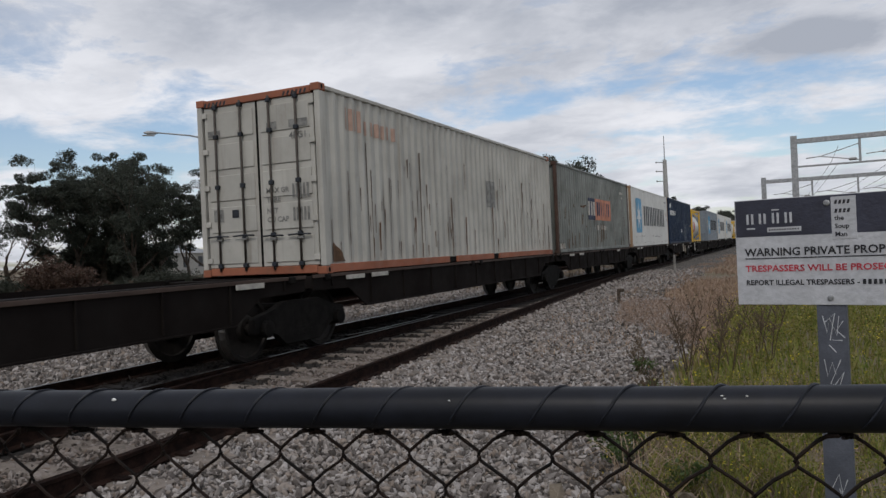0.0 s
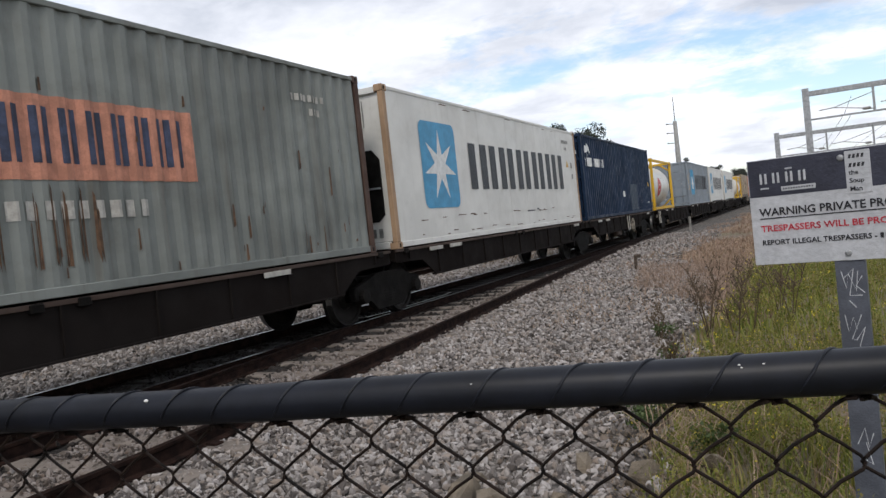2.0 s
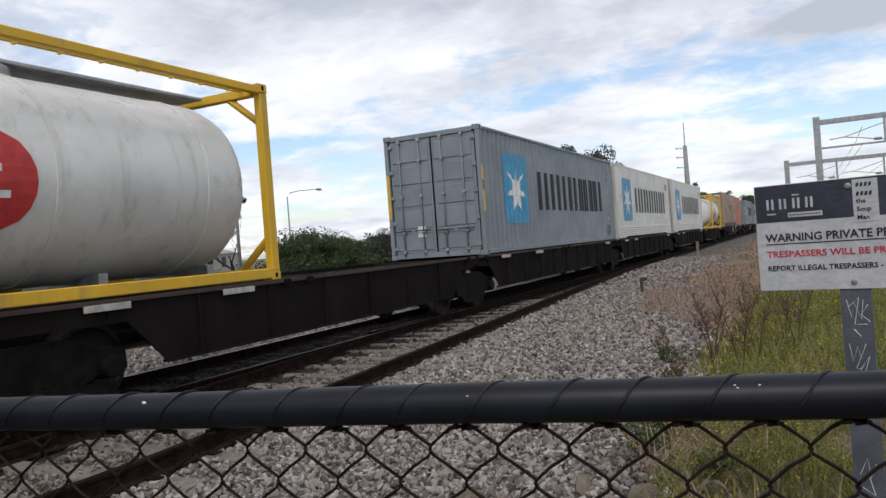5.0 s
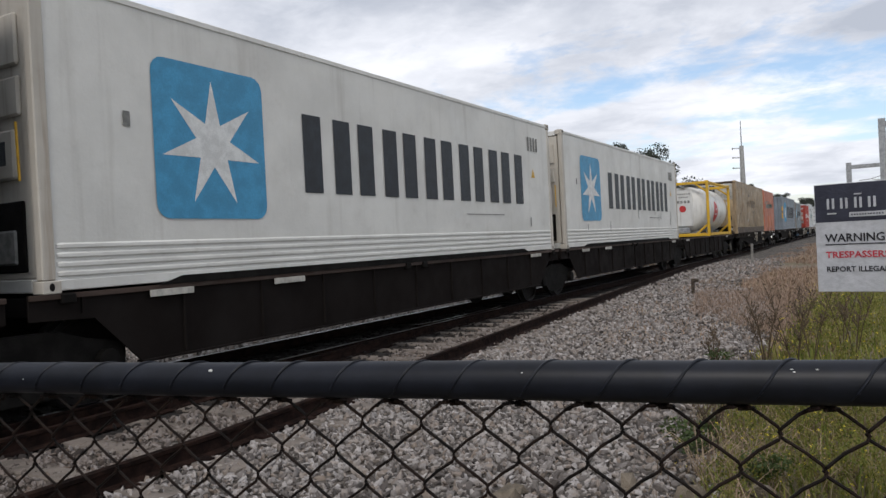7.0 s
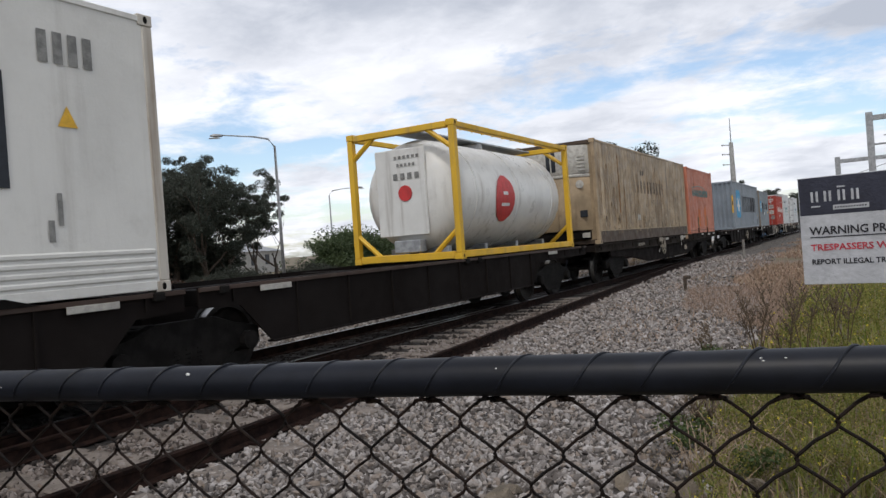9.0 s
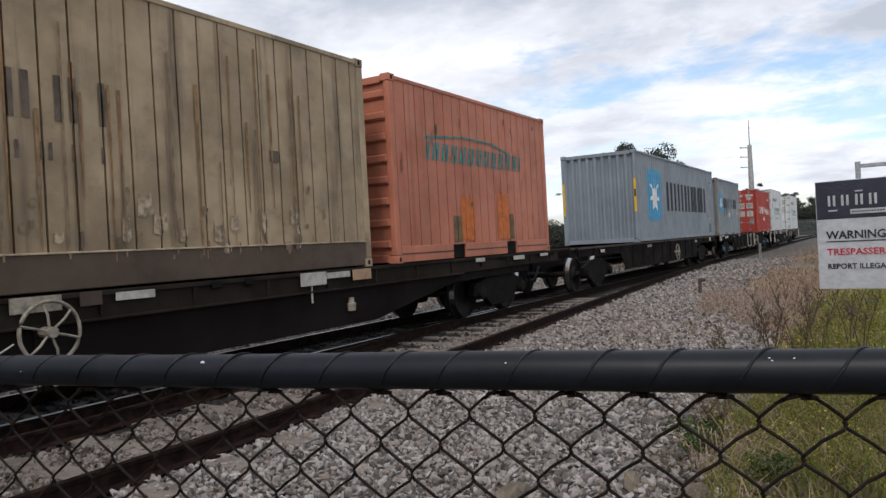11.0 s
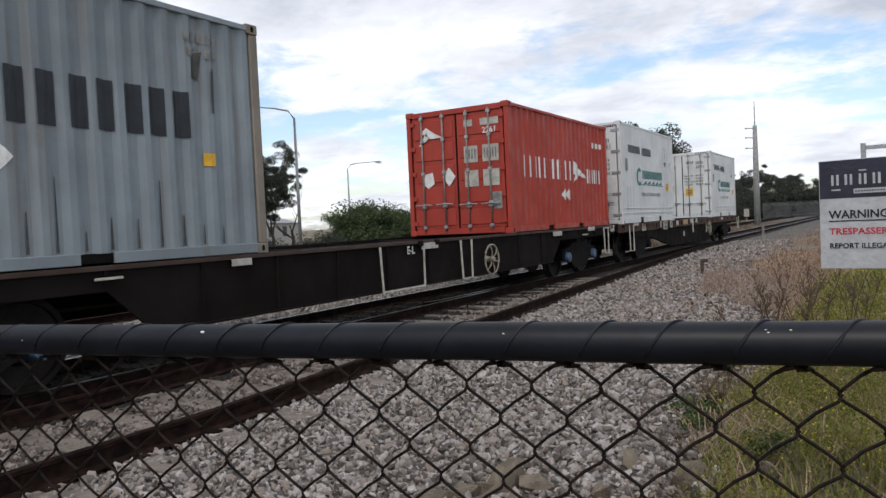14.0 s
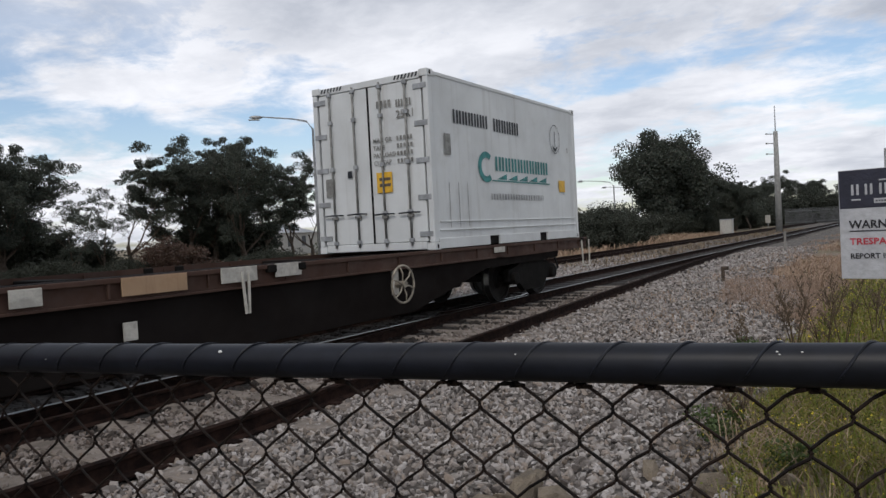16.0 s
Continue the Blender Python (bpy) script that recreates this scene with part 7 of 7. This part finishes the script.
def build_trees():
    A = tree_meshes(3, 9.0, 0.62, 52000, 0.085, 1.0, 0.20, 5, 0.28, 0.7)
    B = tree_meshes(8, 9.0, 0.66, 36000, 0.085, 0.9, 0.22, 4, 0.32, 0.7)
    C = tree_meshes(21, 9.0, 0.66, 74000, 0.09, 1.2, 0.15, 5, 0.18, 0.75)
    D = tree_meshes(34, 9.0, 0.75, 13000, 0.09, 0.70, 0.22, 4, 0.2, 0.7)
    U = tree_meshes(47, 9.0, 0.95, 17000, 0.095, 0.85, 0.30, 3, 0.30, 0.55, False)
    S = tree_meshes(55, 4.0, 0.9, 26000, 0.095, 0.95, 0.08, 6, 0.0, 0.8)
    S[1].materials[0] = M["shaded_shrub_leaf"]
    GREEN, RED = S[1].copy(), S[1].copy()
    GREEN.materials[0], RED.materials[0] = M["green_leaf"], M["red_leaf"]
    E = tree_meshes(63, 9.0, 0.56, 120000, 0.15, 1.75, 0.17, 6, 0.0, 0.9)
    G = "dark olive roadside gum tree with open crown"
    # the row behind the line, by direction from the path's start and distance
    row = [(70, 38, C, 0.86), (66.5, 44, A, 0.84), (63.4, 41, C, 0.86), (61.6, 44, B, 0.80), (59.2, 40, D, 0.56), (57.6, 44, D, 0.60), (55.3, 42, U, 0.80), (53.2, 46, D, 0.66), (51.6, 42, A, 0.87), (50.0, 45, C, 0.84), (47.6, 42, A, 0.86), (46.0, 47, D, 0.78),
           (44.4, 42, B, 0.80), (42.6, 44, U, 0.66), (75, 40, A, 0.9), (80, 42, C, 0.9)]
    rnd = random.Random(9)
    for az, d, T, k in row:
        a = radians(az)
        place_tree(T, d * math.cos(a), d * math.sin(a), rnd.uniform(0, 360), k * d / 42, G if T not in (D, U) else "thin-crowned gum tree with bare limbs")
    # the big tree and its neighbours past the end of the train
    for az, d, T, k, lab in ((15.0, 86, E, 1.46, "tall dense dark gum tree beside the line"), (12.6, 92, C, 0.76, G), (16.5, 92, B, 0.78, G), (11.2, 100, C, 0.86, G), (9.6, 105, A, 0.74, G), (10.6, 98, C, 0.78, G), (8.4, 150, B, 1.15, G), (6.6, 165, C, 1.1, G), (5.2, 170, C, 1.05, G), (9.0, 140, C, 0.9, G), (3.5, 190, C, 1.0, G), (2.0, 200, A, 1.0, G)):
        a = radians(az)
        place_tree(T, d * math.cos(a), d * math.sin(a), rnd.uniform(0, 360), k, lab)
    # low shrubs that close the view under the trees
    for i, (az, d, k) in enumerate([(z, 36 + 3 * math.sin(z * 1.7), 0.42 + 0.10 * math.sin(z * 2.3)) for z in range(39, 80, 2)] + [(37.2, 50, 1.12), (36.3, 52, 1.2), (65.5, 45, 1.3), (63.5, 46, 1.35), (62, 47, 1.25), (50.6, 47, 1.25), (49.3, 47, 1.1), (47.6, 48, 0.95), (58.4, 46, 0.8), (35.4, 50, 1.22), (33.6, 52, 1.1), (52.4, 34, 0.74), (32, 58, 0.95), (29.5, 60, 1.0), (27, 62, 1.0), (25, 47, 0.88), (23, 47, 0.92), (21.4, 48, 0.95), (19.9, 50, 0.95), (18.4, 57, 0.86), (17, 80, 0.95), (15.5, 84, 0.9), (14, 88, 0.9), (12.5, 92, 0.8), (11, 98, 0.9), (9.5, 110, 1.0), (30.5, 75, 1.3), (24, 80, 1.3), (21, 66, 1.25), (19.4, 70, 1.2), (22.6, 62, 1.1), (9.0, 125, 1.6), (8.0, 130, 1.7), (7.0, 135, 1.8), (6.0, 140, 1.9), (5.0, 145, 1.9), (4.0, 150, 2.0), (3.0, 155, 2.0), (10.2, 112, 1.5), (11.3, 104, 1.4), (12.6, 96, 1.3)]):
        a = radians(az)
        fresh, red = 33 < az < 38, d == 34
        r = thing("shrub", "round fresh green roadside bush" if fresh else "small red-brown leafy roadside bush" if red else "dense green roadside shrub, leaf colour darkened for shade", "shrub", "shrubs", m=pose(d * math.cos(a), d * math.sin(a), -0.1, 0, 0, 47 * i))
        r.scale = (k * 1.25, k * 1.25, k)
        part("stem", S[0], None, r)
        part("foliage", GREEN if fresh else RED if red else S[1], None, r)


def blades(n, xr, yr, hr, mat, name, label, seed, width=0.006, lean=0.35, keep=None, patch=None):
    """Grass: each blade a bent, tapering strip."""
    rng = np.random.default_rng(seed)
    x, y = rng.uniform(*xr, n), rng.uniform(*yr, n)
    if keep:
        ok = np.array([keep(a, b) for a, b in zip(x, y)])
        x, y = x[ok], y[ok]
    n = len(x)
    h = rng.uniform(*hr, n) * (0.6 + 0.8 * rng.random(n))
    a = rng.uniform(0, 2 * np.pi, n)
    l = h * rng.uniform(0, lean * 2, n)
    dx, dy = np.cos(a) * l, np.sin(a) * l
    px, py = -np.sin(a) * width, np.cos(a) * width
    z = np.full(n, -0.06)
    v = np.stack([np.stack([x - px, y - py, z], 1), np.stack([x + px, y + py, z], 1),
                  np.stack([x + dx * 0.35 + px * 0.8, y + dy * 0.35 + py * 0.8, z + h * 0.6], 1), np.stack([x + dx * 0.35 - px * 0.8, y + dy * 0.35 - py * 0.8, z + h * 0.6], 1),
                  np.stack([x + dx, y + dy, z + h], 1)], axis=1).reshape(-1, 3)
    k = np.arange(n) * 5
    quads = np.stack([k, k + 1, k + 2, k + 3], 1)
    tris = np.stack([k + 3, k + 2, k + 4], 1)
    me = bpy.data.meshes.new(name)
    me.from_pydata(v.tolist(), [], quads.tolist() + tris.tolist())
    me.materials.append(mat)
    tagged(new(name, me), label, "grass", kind="stuff")


def build_weeds():
    off = lambda x, y: y < bed_edge(x) + 0.25 + 0.3 * noise.noise((x * 1.3, y * 1.3, 4))
    sparse = lambda x, y: y < bed_edge(x) + 0.1 and noise.noise((x * 0.8, y * 0.8, 2)) > -0.15
    blades(17000, (2.2, 8.0), (-2.5, 1.7), (0.06, 0.20), M["grass"], "meadow_grass", "yellow-green meadow grass by the sign", 1, 0.005, 0.5, lambda x, y: off(x, y + 0.35) and noise.noise((x * 1.1, y * 1.1, 8)) > -0.25)
    blades(6000, (2.0, 8.5), (-1.6, 1.9), (0.04, 0.17), M["dead"], "dead_grass", "dead brown grass at the stone edge", 14, 0.004, 0.9, lambda x, y: off(x, y) and noise.noise((x * 0.9, y * 0.9, 5)) > -0.3)
    blades(24000, (8.0, 22.0), (-8.0, 1.4), (0.08, 0.28), M["grass"], "meadow_grass", "yellow-green meadow grass by the line", 2, 0.009, 0.5, lambda x, y: y < 1.35 - 0.06 * (x - 8) + 0.5 * noise.noise((x * 0.7, y * 0.7, 4)))
    blades(14000, (22.0, 70.0), (-22.0, 0.2), (0.08, 0.25), M["grass"], "meadow_grass", "yellow-green meadow grass far along the line", 3, 0.022, 0.5, lambda x, y: y < -0.4 - 0.05 * (x - 22))
    blades(1700, (2.0, 9.0), (-0.6, 1.7), (0.08, 0.28), M["straw"], "dry_grass", "dry straw-coloured grass at the stone edge", 4, 0.004, 0.8, sparse)
    blades(24000, (10.0, 30.0), (0.4, 4.9), (0.03, 0.13), M["straw"], "dry_grass", "dry reddish grass beside the ballast", 5, 0.010, 0.6, lambda x, y: (y < bed_edge(x) + 0.3 or abs(y - 3.2) < 1.4) and noise.noise((x * 0.45, y * 0.6, 9)) > -0.12 - 0.5 * (y < bed_edge(x)))
    blades(9000, (30.0, 95.0), (-1.5, 4.6), (0.05, 0.16), M["straw"], "dry_grass", "dry reddish grass far along the ballast", 6, 0.03, 0.6, lambda x, y: noise.noise((x * 0.2, y * 0.5, 9)) > 0.0)
    blades(16000, (-7.0, 2.3), (-7.0, 0.9), (0.05, 0.16), M["grass"], "meadow_grass", "thin meadow grass along the fence line", 21, 0.006, 0.6, lambda x, y: off(x, y + 0.4) and noise.noise((x * 0.6, y * 0.6, 3)) > -0.3)
    blades(7000, (2.2, 8.5), (-7.0, -2.4), (0.06, 0.2), M["grass"], "meadow_grass", "yellow-green meadow grass beside the sign", 22, 0.007, 0.6)
    blades(9000, (24.0, 80.0), (14.7, 24.0), (0.10, 0.4), M["straw"], "dry_grass", "dry grass beyond the far track", 23, 0.035, 0.6)
    blades(5000, (26.0, 90.0), (9.0, 11.9), (0.06, 0.22), M["dead"], "dead_grass", "dead weeds between the tracks", 24, 0.035, 0.6, lambda x, y: noise.noise((x * 0.3, y * 0.7, 3)) > -0.2)
    # yellow blossoms
    rng = np.random.default_rng(12)
    for n, xr, yr, size in ((1900, (2.6, 8.0), (-2.4, 1.2), 0.0075), (2600, (8, 24), (-7, 1.2), 0.014)):
        c = np.stack([rng.uniform(*xr, n), rng.uniform(*yr, n), rng.uniform(0.06, 0.34, n)], axis=1)
        c = c[[off(p[0], p[1] + 0.2) and noise.noise((p[0] * 0.9, p[1] * 0.9, 6)) > -0.1 for p in c]]
        v, f = leaf_cloud(c.tolist(), [size] * len(c), len(c) * 5, size, rng)
        tagged(new("yellow_blossom", np_mesh("yellow_blossom", v, f, M["flower"])), "small yellow weed flowers in the grass", "flowers", kind="stuff")
    # fine reddish seed grass standing in a drift between the stone and the meadow
    far_edge = lambda x: 1.55 + 0.52 * (min(x, 15.0) - 12.0) + 0.17 * max(0.0, min(x, 20.0) - 15.0)
    drift = lambda x, y: y < far_edge(x) + 0.35 * noise.noise((x * 0.9, y * 0.8, 2)) and y > 1.0 + 0.3 * noise.noise((x, y, 6)) and noise.noise((x * 1.2, y * 1.5, 7)) > -0.45
    blades(34000, (11.8, 19.5), (0.6, 4.6), (0.07, 0.22), M["red_straw"], "seed_grass", "fine reddish-brown seeding grass beside the ballast", 31, 0.0032, 0.45, drift)
    blades(6000, (20.0, 60.0), (1.5, 4.6), (0.08, 0.22), M["red_straw"], "seed_grass", "fine reddish-brown seeding grass far along the ballast", 32, 0.012, 0.5, lambda x, y: noise.noise((x * 0.25, y * 0.6, 5)) > -0.05)
    # low feathery weeds that fill the meadow by the sign
    rng = np.random.default_rng(77)
    for (xa, xb), (ya, yb), n, hh, sz, mt, lab in (((2.3, 8.2), (-2.6, 1.0), 2600, 0.30, 0.015, "feather", "feathery yellow-green weeds in the meadow"), ((8.0, 16.0), (-5.0, 0.9), 900, 0.42, 0.026, "feather", "feathery yellow-green weeds along the line"), ((3.0, 8.5), (0.2, 1.7), 170, 0.16, 0.015, "dead", "brown withered weeds at the stone edge")):
        c = np.stack([rng.uniform(xa, xb, n), rng.uniform(ya, yb, n), rng.uniform(0.0, 1.0, n) ** 1.3 * hh], axis=1)
        c = c[[off(p[0], p[1] + (0.45 if mt == "feather" else -0.1)) and noise.noise((p[0] * 0.8, p[1] * 0.8, 11)) > -0.25 for p in c]]
        v, f = leaf_cloud(c.tolist(), [0.10] * len(c), len(c) * 42, sz, rng, 1.1)
        tagged(new("meadow_weed", np_mesh("meadow_weed", v, f, M[mt])), lab, "weed", kind="stuff")
    # tall dry docks: a stiff stalk, short side shoots, each set with dark seed clusters
    rnd = random.Random(4)
    for x, y, h in ((8.4, 0.72, 1.0), (9.3, 0.62, 1.05), (8.8, 1.05, 0.85), (10.6, 0.35, 1.05), (8.9, 1.62, 0.50), (6.9, 1.2, 0.42), (12.1, 0.9, 0.8), (9.7, 1.15, 0.95), (5.4, 1.0, 0.40), (9.9, 0.2, 0.85)):
        bm = bmesh.new()
        for k in range(3 if h < 0.8 else 4):
            a = rnd.uniform(0, 6.3)
            d = Vector((math.cos(a) * 0.22, math.sin(a) * 0.22, 1))
            hh = h * rnd.uniform(0.55, 1.0)
            pts = [Vector((0, 0, -0.05)), d * hh * 0.5, Vector((d.x * 1.25, d.y * 1.25, 1)) * hh]
            tube(pts, 0.006, 4, bm, taper=[0.009, 0.007, 0.003])
            for j in range(9):
                t = rnd.uniform(0.3, 1.0)
                p = pts[1].lerp(pts[2], (t - 0.3) / 0.7)
                b = rnd.uniform(0, 6.3)
                e = p + Vector((math.cos(b), math.sin(b), rnd.uniform(0.6, 1.6))) * rnd.uniform(0.04, 0.13)
                tube([p, e], 0.003, 3, bm, taper=[0.004, 0.002])
                for w in range(3):
                    g = p.lerp(e, 0.45 + 0.3 * w) + Vector((rnd.uniform(-1, 1), rnd.uniform(-1, 1), rnd.uniform(-1, 1))) * 0.008
                    q = rnd.uniform(0.009, 0.017)
                    vs = [bm.verts.new(g + Vector(o) * q) for o in ((-1, 0, 0), (0.5, 0.9, 0), (0.5, -0.9, 0), (0, 0, 1.7))]
                    for t3 in ((0, 1, 3), (1, 2, 3), (2, 0, 3), (2, 1, 0)):
                        bm.faces.new([vs[m] for m in t3])
        thing("dry_weed", "tall dry brown dock weed set with seed clusters", "weed", "tall dry weeds", m=pose(x, y, -0.03), bm=bm, mat=M["stalk"])
    # pale dead stems arching out of the litter behind the fence
    for x, y in (((4.75, 0.95), (4.95, 1.05), (4.6, 0.8), (5.15, 0.85), (5.0, 0.65))):
        clump = thing("dead_weed", "pale dead arching weed stems in brown litter", "weed", "dead weeds", m=pose(x, y, 0))
        for k in range(9):
            bm = bmesh.new()
            a, ln = rnd.uniform(0, 6.3), rnd.uniform(0.15, 0.42)
            o = Vector((rnd.uniform(-0.08, 0.08), rnd.uniform(-0.08, 0.08), -0.04))
            d = Vector((math.cos(a), math.sin(a), 0)) * ln * rnd.uniform(0.3, 0.9)
            tube([o, o + d * 0.35 + Vector((0, 0, ln * 0.7)), o + d * 0.75 + Vector((0, 0, ln * 0.95)), o + d * 1.15 + Vector((0, 0, ln * 0.8))], 0.0026, 4, bm, taper=[0.003, 0.0028, 0.002, 0.0012])
            part("stem", bm, M["straw"], clump)
    # green tufts at the edge
    for i, (x, y, h) in enumerate(((5.18, 1.21, 0.30), (5.35, 1.12, 0.34), (7.5, 1.3, 0.22), (4.9, 0.62, 0.20), (8.9, 1.55, 0.26))):
        rng2 = np.random.default_rng(40 + i)
        v, f = leaf_cloud([(rnd.uniform(-0.1, 0.1), rnd.uniform(-0.1, 0.1), h * rnd.uniform(0.2, 0.9)) for _ in range(8)], [0.075] * 8, 420, 0.026, rng2)
        ob = new("green_tuft", np_mesh("green_tuft", v, f, M["bush_leaf"]))
        ob.location = (x, y, -0.02)
        tagged(ob, "small leafy green weed among stones", "weed", kind="stuff")
    # larger rocks among the ballast
    rng = np.random.default_rng(3)
    for x, y, s in ((3.58, 2.1, 0.11), (3.73, 1.93, 0.13), (3.84, 1.75, 0.11), (4.32, 0.96, 0.13), (3.46, 2.22, 0.10), (3.62, 1.98, 0.09), (4.5, 1.38, 0.11), (3.5, 1.7, 0.08), (4.15, 2.0, 0.07), (3.85, 1.35, 0.08), (3.3, 1.9, 0.09), (4.6, 0.6, 0.10)):
        me = stone_mesh("rock", np.zeros((1, 3)), np.array([s]), int(x * 100))
        me.materials.append(M["rock"])
        ob = new("rock", me)
        ob.location = (x, y, 0.02)
        tagged(ob, "brown-grey rock lying on the ballast", "rock", "rocks")


M["red_straw"] = island("reddish_seed_grass", [(0.22, 0.15, 0.11), (0.29, 0.20, 0.15), (0.34, 0.255, 0.195), (0.25, 0.175, 0.132)], 0.9, 0)
M["feather"] = island("feathery_weed", [(0.075, 0.10, 0.016), (0.13, 0.15, 0.022), (0.20, 0.20, 0.035), (0.17, 0.13, 0.05), (0.24, 0.22, 0.045)], 0.85, 0, trans=0.3)
M["rock"] = plain("brown_rock", (0.17, 0.14, 0.105), 0.9, 0.3, 8, 0, 0.7, 0.01)
build_trees()
build_weeds()


def build_far_buildings():
    for x, y, w, d, h in ((28, 60, 7, 8, 2.4), (62, 66, 14, 10, 2.6)):
        r = thing("shed", "low pale shed behind the trees", "building", "sheds", m=pose(x, y, -0.05, 0, 0, 20))
        part("wall", box(-w / 2, w / 2, -d / 2, d / 2, 0, h, 0.02), M["dull_white"], r)
        bm = bmesh.new()
        vs = [bm.verts.new(p) for p in ((-w / 2 - 0.3, -d / 2 - 0.3, h), (w / 2 + 0.3, -d / 2 - 0.3, h), (w / 2 + 0.3, d / 2 + 0.3, h), (-w / 2 - 0.3, d / 2 + 0.3, h), (-w / 2 - 0.3, 0, h + 1.3), (w / 2 + 0.3, 0, h + 1.3))]
        for f in ((0, 1, 5, 4), (2, 3, 4, 5), (3, 0, 4), (1, 2, 5), (3, 2, 1, 0)):
            bm.faces.new([vs[i] for i in f])
        part("roof", bm, M["roof"], r)
        for k in range(3):
            part("window", box(-w / 2 + 1 + k * w / 3.5, -w / 2 + 2.2 + k * w / 3.5, -d / 2 - 0.03, -d / 2 + 0.02, 1.0, 2.2, 0.01), M["black_mark"], r)


build_far_buildings()

# ---- what moves ----
SPEED = 11.85


def motions():
    for root in TRAIN:
        x, y, z = root.location
        walk(root, [(t, pose(x - SPEED * t, y, z)) for t in (0.0, 4.0, 8.0, 12.0, 16.0)])
    step = 1.0 / FPS
    turn = math.degrees(SPEED / WHEEL_R)
    for w, ax in WHEELSETS:
        walk(w, [(k * step, pose(ax, 0, WHEEL_R, 0, -turn * k * step, 0)) for k in range(0, 16 * FPS + 1)])


motions()
